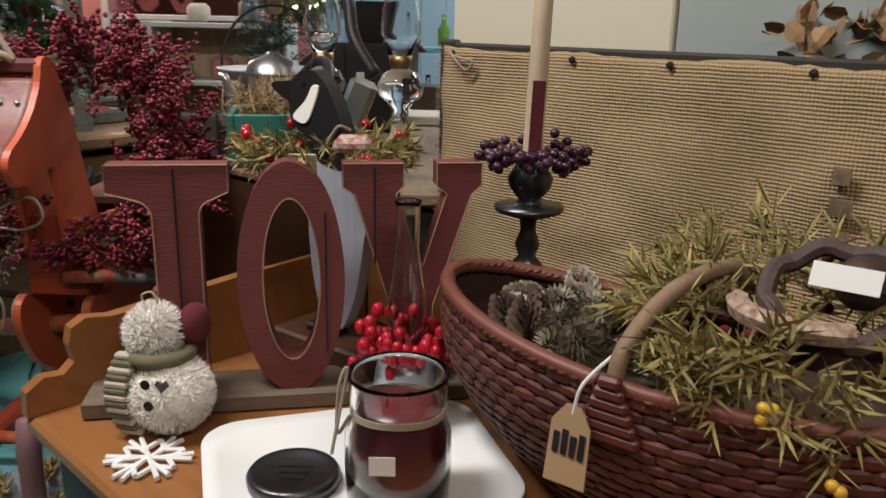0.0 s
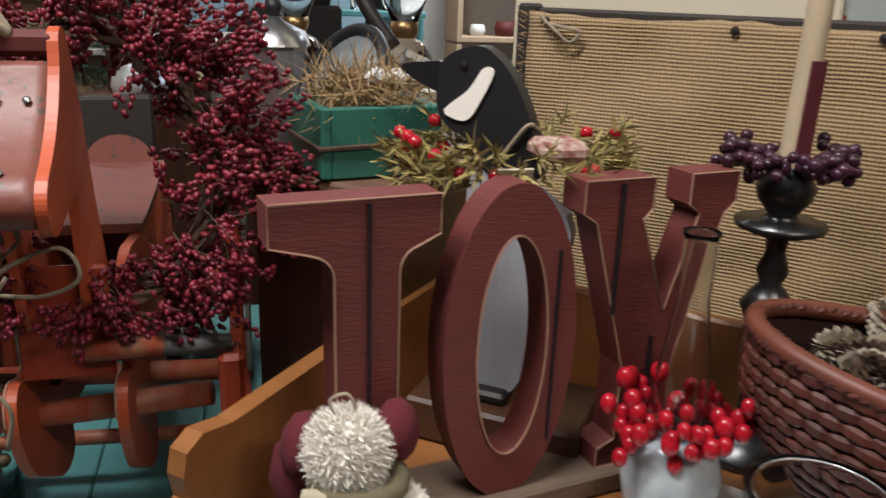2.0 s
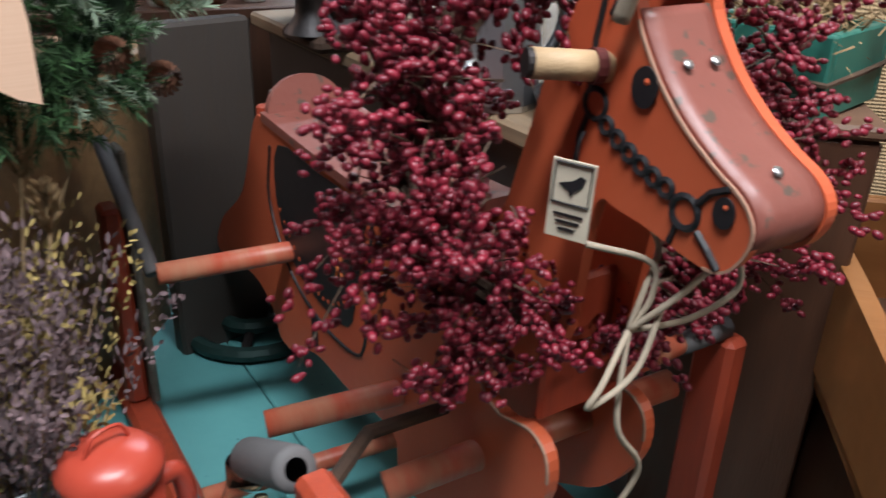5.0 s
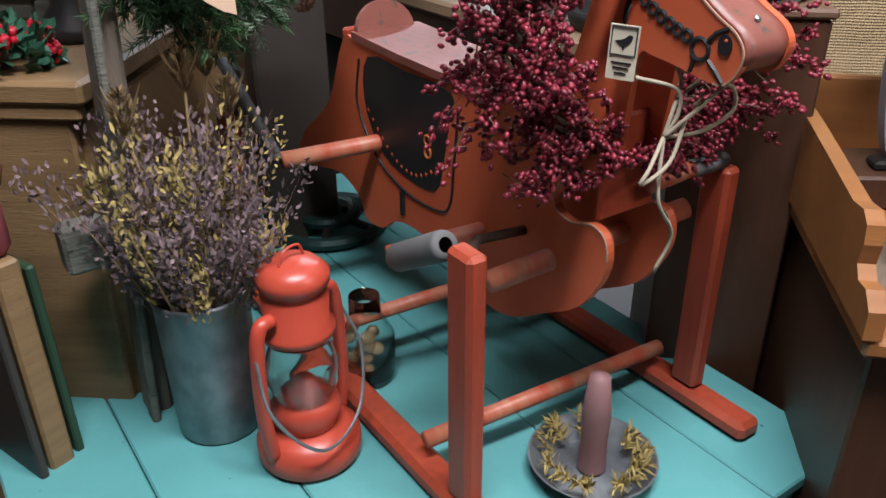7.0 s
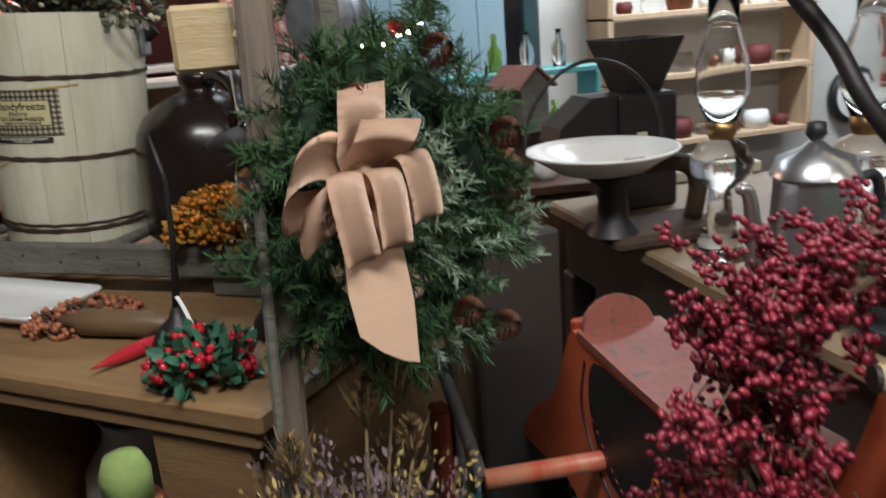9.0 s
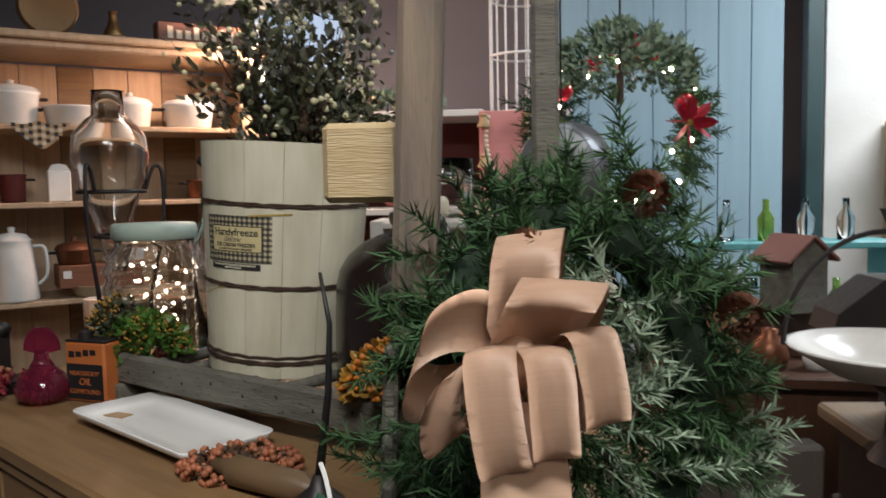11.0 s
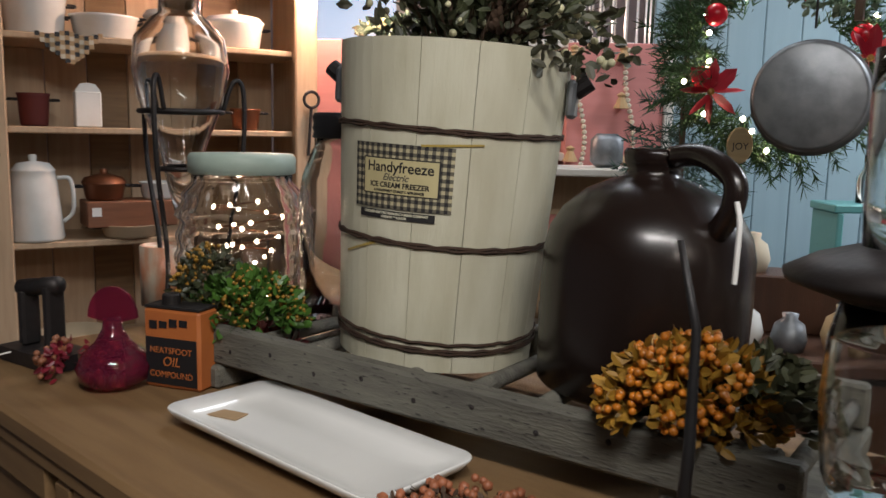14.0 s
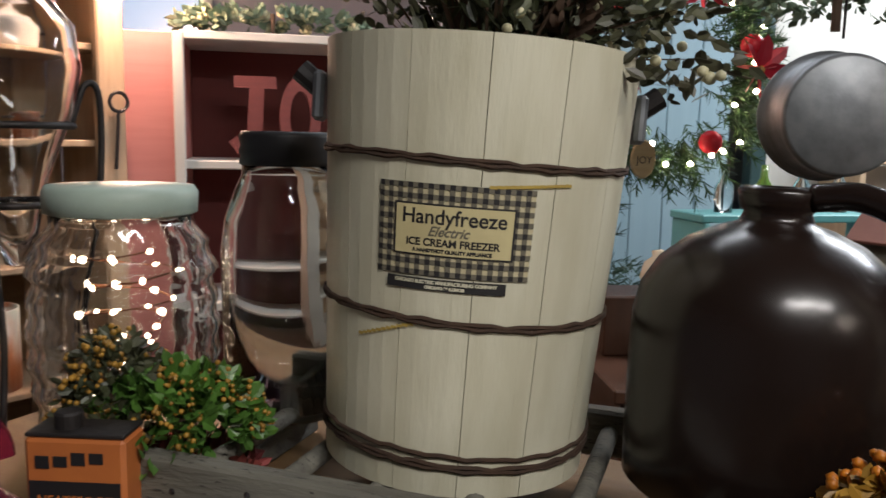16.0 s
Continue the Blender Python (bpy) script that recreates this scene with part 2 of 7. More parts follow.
def box(sx, sy, sz, x=0, y=0, z=0, bevel=0.004, m=None):
    """A bevelled block; x, y its centre, z its underside."""
    bm = bmesh.new()
    bmesh.ops.create_cube(bm, size=1, matrix=Matrix.Translation((x, y, z + sz / 2)) @ Matrix.Diagonal((sx, sy, sz, 1)))
    if bevel:
        bmesh.ops.bevel(bm, geom=bm.edges[:], offset=min(bevel, sx / 3, sy / 3, sz / 3), segments=1, affect="EDGES")
    if m is not None:
        bmesh.ops.transform(bm, matrix=m, verts=bm.verts[:])
    return bm


def lathe(profile, seg=32, m=None, wobble=0.0):
    """A surface turned about z from (radius, height) pairs."""
    bm = bmesh.new()
    rings = []
    for i, (r, z) in enumerate(profile):
        if r < 1e-5:
            rings.append([bm.verts.new((0, 0, z))])
        else:
            rings.append([bm.verts.new((r * (1 + wobble * math.sin(20 * a)) * math.cos(a), r * (1 + wobble * math.sin(20 * a)) * math.sin(a), z)) for a in [2 * math.pi * k / seg for k in range(seg)]])
    for a, b in zip(rings, rings[1:]):
        for k in range(seg):
            q = [a[k % len(a)], a[(k + 1) % len(a)], b[(k + 1) % len(b)], b[k % len(b)]]
            q = list(dict.fromkeys(q))
            if len(q) > 2:
                bm.faces.new(q)
    if m is not None:
        bmesh.ops.transform(bm, matrix=m, verts=bm.verts[:])
    return bm


def tube(points, r, seg=8, closed=False, taper=None):
    """A round bar along the points."""
    bm = bmesh.new()
    pts = [Vector(p) for p in points]
    rings = []
    n = len(pts)
    side = None
    for i, p in enumerate(pts):
        d = (pts[(i + 1) % n] - pts[i - 1]) if closed or 0 < i < n - 1 else (pts[1] - pts[0] if i == 0 else pts[-1] - pts[-2])
        d.normalize()
        if side is None:
            side = d.orthogonal().normalized()
        side = (side - d * side.dot(d)).normalized()
        up = d.cross(side)
        rr = r if taper is None else r + (taper - r) * i / (n - 1)
        rings.append([bm.verts.new(p + rr * (side * math.cos(a) + up * math.sin(a))) for a in [2 * math.pi * k / seg for k in range(seg)]])
    for i in range(n if closed else n - 1):
        a, b = rings[i], rings[(i + 1) % n]
        for k in range(seg):
            bm.faces.new((a[k], a[(k + 1) % seg], b[(k + 1) % seg], b[k]))
    if not closed:
        bm.faces.new(rings[0])
        bm.faces.new(rings[-1])
    return bm


def curve(points, steps=6):
    """A smooth line through the points."""
    p = [Vector(q) for q in points]
    p = [2 * p[0] - p[1]] + p + [2 * p[-1] - p[-2]]
    out = []
    for i in range(1, len(p) - 2):
        a, b, c, d = p[i - 1:i + 3]
        for k in range(steps):
            t = k / steps
            out.append(0.5 * ((2 * b) + (c - a) * t + (2 * a - 5 * b + 4 * c - d) * t * t + (3 * b - a - 3 * c + d) * t ** 3))
    return out + [p[-2]]


def slab(outline, thick, holes=(), bevel=0.003, m=None):
    """A board cut to an outline in x, z; it runs from y = 0 to thick. A hole must have as many points as the outline."""
    bm = bmesh.new()
    f = [bm.verts.new((x, 0, z)) for x, z in outline]
    b = [bm.verts.new((x, thick, z)) for x, z in outline]
    n = len(f)
    for k in range(n):
        bm.faces.new((f[k], f[(k + 1) % n], b[(k + 1) % n], b[k]))
    if holes:
        hf = [bm.verts.new((x, 0, z)) for x, z in holes]
        hb = [bm.verts.new((x, thick, z)) for x, z in holes]
        for k in range(n):
            j = (k + 1) % n
            bm.faces.new((hf[k], hf[j], hb[j], hb[k]))
            bm.faces.new((f[k], f[j], hf[j], hf[k]))
            bm.faces.new((b[k], b[j], hb[j], hb[k]))
    else:
        bm.faces.new(f)
        bm.faces.new(b)
        bm.normal_update()
        bmesh.ops.triangulate(bm, faces=[q for q in bm.faces if len(q.verts) > 4])
    if m is not None:
        bmesh.ops.transform(bm, matrix=m, verts=bm.verts[:])
    return bm


def soft(points, steps=4):
    """A closed outline rounded through its points."""
    n = len(points)
    out = []
    for i in range(n):
        a, b, c, d = (Vector(points[(i + k) % n]) for k in (-1, 0, 1, 2))
        for k in range(steps):
            s = k / steps
            q = 0.5 * ((2 * b) + (c - a) * s + (2 * a - 5 * b + 4 * c - d) * s * s + (3 * b - a - 3 * c + d) * s ** 3)
            out.append((q.x, q.y))
    return out


def stamp(template, places):
    """Many copies of a small template joined in one mesh."""
    tv, tf = template
    tv = np.array([(*v, 1.0) for v in tv])
    verts, faces, base = [], [], 0
    for m in places:
        v = tv @ np.array(m).T
        verts.extend(v[:, :3].tolist())
        faces.extend([tuple(i + base for i in f) for f in tf])
        base += len(tv)
    return verts, faces


def template(bm):
    bm.verts.ensure_lookup_table()
    bm.verts.index_update()
    t = ([tuple(v.co) for v in bm.verts], [tuple(v.index for v in f.verts) for f in bm.faces])
    bm.free()
    return t


def ball_template(sub=2):
    bm = bmesh.new()
    bmesh.ops.create_icosphere(bm, subdivisions=sub, radius=1)
    return template(bm)


BALL = ball_template(2)
SMALLBALL = ball_template(1)
NEEDLE = ([(-0.5, 0, 0), (0.5, 0, 0), (0.35, 0.25, 0.6), (0, 0.1, 1), (-0.35, 0.25, 0.6), (0, 0.5, 0.3)], [(0, 1, 2, 4), (4, 2, 3), (0, 5, 4), (1, 2, 5), (5, 2, 4)])
LEAF = ([(0, 0, 0), (-0.42, 0.12, 0.35), (0, 0, 0.4), (0.42, 0.12, 0.35), (-0.34, 0.16, 0.75), (0, 0.06, 0.75), (0.34, 0.16, 0.75), (0, 0.1, 1.0)],
        [(0, 2, 1), (0, 3, 2), (1, 2, 5, 4), (2, 3, 6, 5), (4, 5, 7), (5, 6, 7)])
rng = random.Random(7)


def aim(p, d, sx, sy, sz, spin=None):
    """A pose that turns z towards d, scaled."""
    q = Vector(d).to_track_quat("Z", "Y")
    return Matrix.Translation(p) @ q.to_matrix().to_4x4() @ Matrix.Rotation(rng.uniform(0, 6.28) if spin is None else spin, 4, "Z") @ Matrix.Diagonal((sx, sy, sz, 1))


def rand_dir():
    while True:
        v = Vector((rng.uniform(-1, 1), rng.uniform(-1, 1), rng.uniform(-1, 1)))
        if 0.1 < v.length < 1:
            return v.normalized()


def ball(p, r):
    return Matrix.Translation(p) @ Matrix.Diagonal((r, r, r, 1))


def spray(p, d, length, n_needle, size, width):
    """Needle poses along a sprig."""
    out = []
    d = Vector(d).normalized()
    for k in range(n_needle):
        q = Vector(p) + d * length * rng.uniform(0, 1)
        out.append(aim(q, d * 0.9 + rand_dir() * 0.9, width, width * 0.4, size * rng.uniform(0.7, 1.2)))
    return out


def stuff(ob):
    return tagged(ob, kind="stuff")


def setting(name, bm, material, label):
    ob = part(name, bm, material)
    return tagged(ob, label, "", "", "structure")


# room
setting("floor", box(8.4, 9.4, 0.1, -0.5, 1.5, -0.1, 0), M_FLOOR, "dark worn timber shop floor")
setting("ceiling", box(8.4, 9.4, 0.1, -0.5, 1.5, 2.72, 0), M_CEIL, "plain dark painted shop ceiling")
setting("wall_south", box(8.4, 0.15, 2.72, -0.5, -3.1, 0, 0), M_WALL, "plain grey lilac plaster wall")
setting("wall_west", box(0.15, 9.4, 2.72, -4.6, 1.5, 0, 0), M_WALL, "plain grey lilac plaster wall")
setting("wall_east", box(0.15, 9.4, 2.72, 3.6, 1.5, 0, 0), M_WALL, "plain grey lilac plaster wall")
setting("wall_north", box(8.4, 0.15, 2.72, -0.5, 5.75, 0, 0), M_WALL, "grey lilac plaster wall behind the displays")
for k in range(7):
    setting("wall_board", box(0.138, 0.03, 2.72, -0.66 + 0.14 * k, 4.72, 0, 0.004), M_BLUE, "pale blue painted vertical wall board")
setting("trim", box(0.07, 0.06, 2.72, 0.37, 4.70, 0, 0.004), mat("dark_green_trim", (0.02, 0.05, 0.05), 0.5), "dark green upright trim beside the blue boards")
setting("wall_panel", box(2.9, 0.05, 2.72, 1.88, 4.74, 0, 0.003), M_OFFWHITE, "off white painted panel wall behind shelves")
PB = pose(0.03, 1.68, 0, 0, 0, -44.5)
setting("wall_panel_cream", box(0.47, 0.03, 1.815, 0.235, 0, 0.905, 0.003, PB), M_CREAMWALL, "cream painted partition panel behind the burlap")
setting("wall_panel_grey", box(1.3, 0.03, 1.815, 1.125, 0.004, 0.905, 0.003, PB), mat("sage_grey_paint", (0.36, 0.40, 0.38), 0.7, scale=2), "sage grey painted partition panel")
for k, (x, w) in enumerate(((-2.1, 0.5), (-0.25, 0.55))):
    t = thing("window", "white framed window with cool daylight behind", "window", pose(x, 5.64, 1.55))
    tagged(t, kind="structure")
    part("pane", box(w, 0.01, 0.75, 0, 0, 0, 0), mat("daylight_pane", (0.5, 0.6, 0.7), 0.2, emit=(0.55, 0.68, 0.9, 0.9), bump=0, amount=0), t)
    for sx in (-1, 1):
        part("frame", box(0.06, 0.05, 0.87, sx * (w / 2 + 0.03), 0, -0.06), M_OFFWHITE, t)
    for z in (-0.06, 0.75):
        part("frame", box(w, 0.05, 0.06, 0, 0, z), M_OFFWHITE, t)


# ---- the low chest with the red letters ----
T = pose(-0.5, 1.0, 0, 0, 0, -43.8)
t = thing("dry_sink", "honey brown oak dry sink with scrolled side boards", "cabinet", T)
part("body", box(1.3, 0.52, 0.69, 0.66, 0.27, 0), M_DARKWOOD, t)
part("top", box(1.34, 0.56, 0.025, 0.66, 0.262, 0.69, 0.006), M_OAK, t)
side = [(-0.02, 0.716), (-0.018, 0.75), (0.005, 0.765), (0.03, 0.762), (0.045, 0.775), (0.04, 0.80), (0.045, 0.822), (0.065, 0.832), (0.10, 0.826), (0.18, 0.832), (0.32, 0.842), (0.54, 0.852), (0.54, 0.716)]
part("side_board", slab(side, 0.02, m=Matrix.Rotation(radians(90), 4, "Z") @ pose(0, -0.005, 0)), M_OAK, t)
part("back_board", box(1.28, 0.02, 0.135, 0.655, 0.545, 0.716), M_OAK, t)

t = thing("letter_sign", "barn red wooden letters spelling JOY on a plank", "sign", pose(-0.397, 1.021, 0.716, 0, 0, 10.3))
part("plank", box(0.53, 0.085, 0.024, 0.215, 0.01, 0, 0.003), mat("grey_brown_plank", (0.17, 0.12, 0.085), 0.7, stretch=LONG, bump=0.3), t, "grey brown base plank")
HB, HT = 0.024, 0.325


def arc(cx, cz, rx, rz, a0, a1, n=10):
    return [(cx + rx * math.cos(radians(a0 + (a1 - a0) * k / n)), cz + rz * math.sin(radians(a0 + (a1 - a0) * k / n))) for k in range(n + 1)]


J = [(0.0, HT), (0.0, HT - 0.034), (0.03, HT - 0.042)] + arc(0.03, HT - 0.065, 0.022, 0.022, 80, 0, 5) + [(0.054, HB), (0.108, HB), (0.108, HT - 0.075)] + arc(0.128, HT - 0.065, 0.02, 0.022, 180, 100, 5) + [(0.144, HT - 0.034), (0.144, HT)]
Y = [(0.285, HT), (0.285, HT - 0.03), (0.300, HT - 0.04), (0.345, HB + 0.11), (0.345, HB + 0.03), (0.325, HB + 0.022), (0.325, HB), (0.425, HB), (0.425, HB + 0.022), (0.402, HB + 0.03), (0.402, HB + 0.11), (0.450, HT - 0.042), (0.463, HT - 0.03), (0.463, HT), (0.405, HT), (0.405, HT - 0.03), (0.418, HT - 0.04), (0.388, HB + 0.165), (0.352, HT - 0.04), (0.362, HT - 0.03), (0.362, HT)]
O = arc(0.218, (HT + HB) / 2, 0.068, (HT - HB) / 2 + 0.004, 0, 360, 47)
OH = arc(0.218, (HT + HB) / 2, 0.036, 0.108, 0, 360, 47)
part("letter", slab(J, 0.035, m=pose(0, -0.017, 0)), M_JOY, t)
part("letter", slab(O, 0.035, OH, m=pose(0, -0.020, 0)), M_JOY, t)
part("letter", slab(Y, 0.035, m=pose(0, -0.017, 0)), M_JOY, t)
for x, z0, z1 in ((0.081, HB + 0.01, HT - 0.003), (0.262, HB + 0.05, HT - 0.06), (0.325, HB + 0.17, HT - 0.003), (0.376, HB + 0.003, HB + 0.14)):
    part("groove", box(0.0022, 0.004, z1 - z0, x, -0.021, z0, 0), M_BLACK, t, "dark plank joint")
for outline in (J, Y, OH):
    pts = [(x, -0.0185 if outline is not OH else -0.0215, z) for x, z in outline]
    part("worn_edge", tube(pts, 0.0012, 4, closed=True), M_JOYEDGE, t, "worn bare wood edge")

t = thing("goose_figure", "painted wooden goose cutout, black head, white cheek", "figurine", pose(-0.245, 1.25, 0.716, 0, 0, -37))
part("block", box(0.20, 0.12, 0.05, 0.13, 0.02, 0), M_DARKWOOD, t, "dark wooden base block")
g = [(0.0, 0.405), (0.03, 0.385), (0.05, 0.378), (0.075, 0.35), (0.09, 0.31), (0.08, 0.25), (0.075, 0.2), (0.085, 0.12), (0.105, 0.06), (0.135, 0.055), (0.165, 0.11), (0.185, 0.20), (0.188, 0.27), (0.178, 0.33), (0.16, 0.39), (0.135, 0.425), (0.105, 0.443), (0.075, 0.44), (0.05, 0.425), (0.03, 0.415)]
part("body", slab(soft([q for q in g if q[1] < 0.315], 3), 0.022), M_SILVERGREY, t, "grey body")
part("head", slab(soft([(0.100, 0.305), (0.093, 0.325), (0.078, 0.338), (0.060, 0.346), (0.046, 0.36), (0.042, 0.384), (0.046, 0.412), (0.066, 0.427), (0.090, 0.431), (0.106, 0.422), (0.120, 0.408), (0.134, 0.385), (0.147, 0.355), (0.160, 0.312), (0.140, 0.298)], 4), 0.024, m=pose(0, -0.001, 0)), M_BLACK, t, "black head and neck")
part("beak", slab(soft([(0, 0.404), (0.02, 0.391), (0.046, 0.384), (0.048, 0.412), (0.025, 0.412), (0.006, 0.410)], 3), 0.018, m=pose(0, 0.003, 0)), M_PEWTER, t, "dark grey beak")
part("cheek", slab(soft([(0.052, 0.366), (0.066, 0.357), (0.080, 0.359), (0.092, 0.378), (0.104, 0.404), (0.101, 0.411), (0.092, 0.409), (0.078, 0.388)], 3), 0.004, m=pose(0, -0.004, 0)), M_FLEECE, t, "white cheek patch")
part("eye", lathe([(0, 0.003), (0.004, 0.002), (0.004, 0)], 12, pose(0.072, -0.001, 0.412, 90)), M_PEWTER, t)
part("string", tube(curve([(0.112, -0.004, 0.318), (0.125, -0.005, 0.335), (0.143, -0.004, 0.358), (0.150, 0.012, 0.352)]), 0.0022, 6), M_STRING, t)
part("foot", box(0.06, 0.035, 0.014, 0.11, 0.0, 0.05), M_IRON, t)
garland = thing("neck_wreath", "dried olive greenery wreath with red berries round goose", "wreath", pose(-0.15, 1.165, 1.035))
ns, bs = [], []
for k in range(90):
    a = rng.uniform(0, 6.28)
    p = (0.085 * math.cos(a), 0.06 * math.sin(a), rng.uniform(-0.015, 0.02))
    ns += spray(p, (math.cos(a), math.sin(a), rng.uniform(-0.2, 0.7)), 0.04, 14, 0.022, 0.0035)
    if k % 5 == 0:
        bs.append(ball((p[0] * 1.3, p[1] * 1.3, p[2] + 0.015), 0.007))
stuff(part("needles", stamp(NEEDLE, ns), M_SAGE, garland))
stuff(part("berry_mass", stamp(BALL, bs), M_REDBERRY, garland, smooth=True))
part("tag", box(0.035, 0.003, 0.028, -0.02, -0.07, 0.01, 0, pose(0, 0, 0, 20)), M_PAPER, garland, "white paper tag")
part("ribbon", box(0.05, 0.05, 0.02, 0.04, -0.03, 0.01, 0.008), mat("red_gingham", (0.26, 0.07, 0.06), 0.9, other=(0.6, 0.5, 0.42), scale=90, amount=1.0), garland, "gingham cloth bow")

t = thing("tall_box", "dark brown upright wooden box beside the sink", "box", T @ pose(-0.098, 0.49, 0))
part("body", box(0.185, 0.29, 0.975, 0, 0, 0), M_DARKWOOD, t)
part("lid", box(0.195, 0.30, 0.014, 0, 0, 0.976), mat("worn_brown_board", (0.16, 0.085, 0.05), 0.6, stretch=LONG), t)
t = thing("planter_box", "green painted wooden box filled with dry moss", "box", pose(-0.266, 1.376, 0.992, 0, 0, 11))
for sx in (-1, 1):
    part("side", box(0.012, 0.145, 0.08, sx * 0.0665, 0, 0, 0.002), M_GREENBOX, t)
for sy in (-1, 1):
    part("side", box(0.121, 0.012, 0.08, 0, sy * 0.0665, 0, 0.002), M_GREENBOX, t)
part("base", box(0.121, 0.121, 0.05, 0, 0, 0.002, 0), M_GREENBOX, t)
part("twine", tube([(x, y, 0.038 + 0.006 * math.sin(3 * x * 40)) for x, y in ((-0.075, -0.075), (0, -0.076), (0.075, -0.075), (0.076, 0), (0.075, 0.075), (0, 0.076), (-0.075, 0.075), (-0.076, 0))], 0.003, 6, closed=True), M_TWIG, t, "brown twine")
moss = [aim((rng.gauss(0, 0.032), rng.gauss(0, 0.032), 0.06 + rng.uniform(0, 0.05)), rand_dir() + Vector((0, 0, 0.2)), 0.0022, 0.001, rng.uniform(0.03, 0.06)) for k in range(900)]
stuff(part("moss", stamp(NEEDLE, moss), M_STRAW, t))
part("eggs", stamp(BALL, [Matrix.Translation((0.02 + 0.03 * k, 0.0, 0.105)) @ Matrix.Diagonal((0.022, 0.014, 0.012, 1)) for k in range(2)]), M_WHITE, t, "pale eggs", smooth=True)

# burlap on its frame
t = thing("burlap_screen", "tan burlap sacking nailed to a dark frame", "screen", pose(0.008, 1.56, 0, 0, 0, -44.5))
bm = bmesh.new()
W, H0, H1 = 1.15, 0.74, 1.175
grid = [[bm.verts.new((W * i / 60, -0.008 + 0.010 * noise.noise((i * 0.13, j * 0.10, 3.1)) + 0.006 * noise.noise((i * 0.35, j * 0.22, 8)), H0 + (H1 - H0) * j / 30 - (0.006 * abs(math.sin(i * 0.21)) if j == 30 else 0) + 0.004 * noise.noise((i * 0.9, j * 0.5, 1)) * (j == 30))) for i in range(61)] for j in range(31)]
for j in range(30):
    for i in range(60):
        bm.faces.new((grid[j][i], grid[j][i + 1], grid[j + 1][i + 1], grid[j + 1][i]))
bm.normal_update()
bmesh.ops.solidify(bm, geom=bm.faces[:], thickness=0.003)
part("cloth", bm, M_BURLAP, t, smooth=True)
part("frame", box(0.03, 0.03, 1.185, -0.012, 0.024, 0), M_BLACKWOOD, t)
part("frame", box(1.15, 0.03, 0.03, 0.58, 0.026, 1.15), M_BLACKWOOD, t)
part("frame", box(1.15, 0.025, 1.12, 0.58, 0.026, 0.02), M_BLACKWOOD, t)
for x in (0.03, 0.29, 0.46, 0.66, 0.9):
    part("nail", lathe([(0, 0.004), (0.005, 0.003), (0.006, 0)], 10, pose(x, -0.012, 1.162, 90)), M_IRON, t)
fr = [aim((rng.uniform(-0.008, 0.0), -0.006, H0 + (H1 - H0) * k / 140), (-1, rng.uniform(-0.6, 0.3), rng.uniform(-0.8, 0.8)), 0.002, 0.001, rng.uniform(0.008, 0.02)) for k in range(140)]
stuff(part("fringe", stamp(NEEDLE, fr), M_STRAW, t))
part("string", tube(curve([(0.02, -0.015, 1.17), (0.05, -0.025, 1.15), (0.07, -0.02, 1.135), (0.085, -0.02, 1.15), (0.06, -0.022, 1.155), (0.03, -0.02, 1.16)]), 0.0025, 6), M_STRING, t)
M_STENCIL = mat("faded_ink", (0.13, 0.085, 0.055), 0.95, other=(0.3, 0.21, 0.12), scale=60, amount=0.8)
for k, (z, w) in enumerate(((1.03, 0.05), (0.99, 0.035), (0.95, 0.05), (0.91, 0.045))):
    part("stencil", box(0.022 + 0.006 * (k % 2), 0.0015, 0.022, 0.715 + 0.004 * k, -0.021, z, 0, None), M_STENCIL, t, "faded black stencil mark")

# candlestick
t = thing("candlestick", "dark pewter candlestick with ivory taper and berry ring", "candlestick", pose(0.126, 1.098, 0.716))
part("stem", lathe([(0, 0), (0.055, 0.0), (0.055, 0.01), (0.03, 0.02), (0.014, 0.035), (0.012, 0.10), (0.022, 0.125), (0.012, 0.14), (0.02, 0.155), (0.028, 0.175), (0.02, 0.19), (0.011, 0.20), (0.017, 0.215), (0.010, 0.235), (0.012, 0.25), (0.028, 0.255), (0.045, 0.262), (0.046, 0.268), (0.02, 0.27), (0.014, 0.276), (0.027, 0.292), (0.030, 0.305), (0.022, 0.318), (0.02, 0.325), (0, 0.325)], 32), M_PEWTER, t, smooth=True)
part("taper", lathe([(0.013, 0.32), (0.012, 0.5), (0.0115, 0.66), (0, 0.665)], 16, pose(-0.008, 0, 0, 0, 1.5)), M_IVORY, t, "ivory taper candle", True)
part("ribbon", box(0.016, 0.003, 0.095, -0.007, -0.0135, 0.335, 0, pose(0, 0, 0, 0, 1.5)), M_MAROON, t, "dark maroon strip")
part("tassel", lathe([(0.003, 0.59), (0.012, 0.60), (0.016, 0.63), (0.014, 0.66), (0, 0.665)], 10, pose(0.012, -0.012, -0.01)), M_STRAW, t)
bs = [ball((0.05 * math.cos(a) + rng.gauss(0, 0.011), 0.05 * math.sin(a) + rng.gauss(0, 0.011), 0.333 + rng.gauss(0, 0.008)), rng.uniform(0.0055, 0.0075)) for a in [6.28 * k / 110 for k in range(110)]]
stuff(part("berry_ring", stamp(BALL, bs), M_PURPLEBERRY, t, "dark purple berry ring", True))

# basket with cones and greenery
BK = pose(0.275, 0.815, 0.716, 0, 0, -36)
t = thing("wicker_basket", "dark reddish oval woven basket with twig handle", "basket", BK)


def basket_at(a, h):
    s = 0.55 + 0.45 * math.sin(min(1, h * 1.25) * math.pi / 2)
    rim = 0.03 * math.cos(a) ** 2 - 0.005
    return Vector((0.30 * s * math.cos(a), 0.128 * s * math.sin(a), (0.185 + rim) * h))


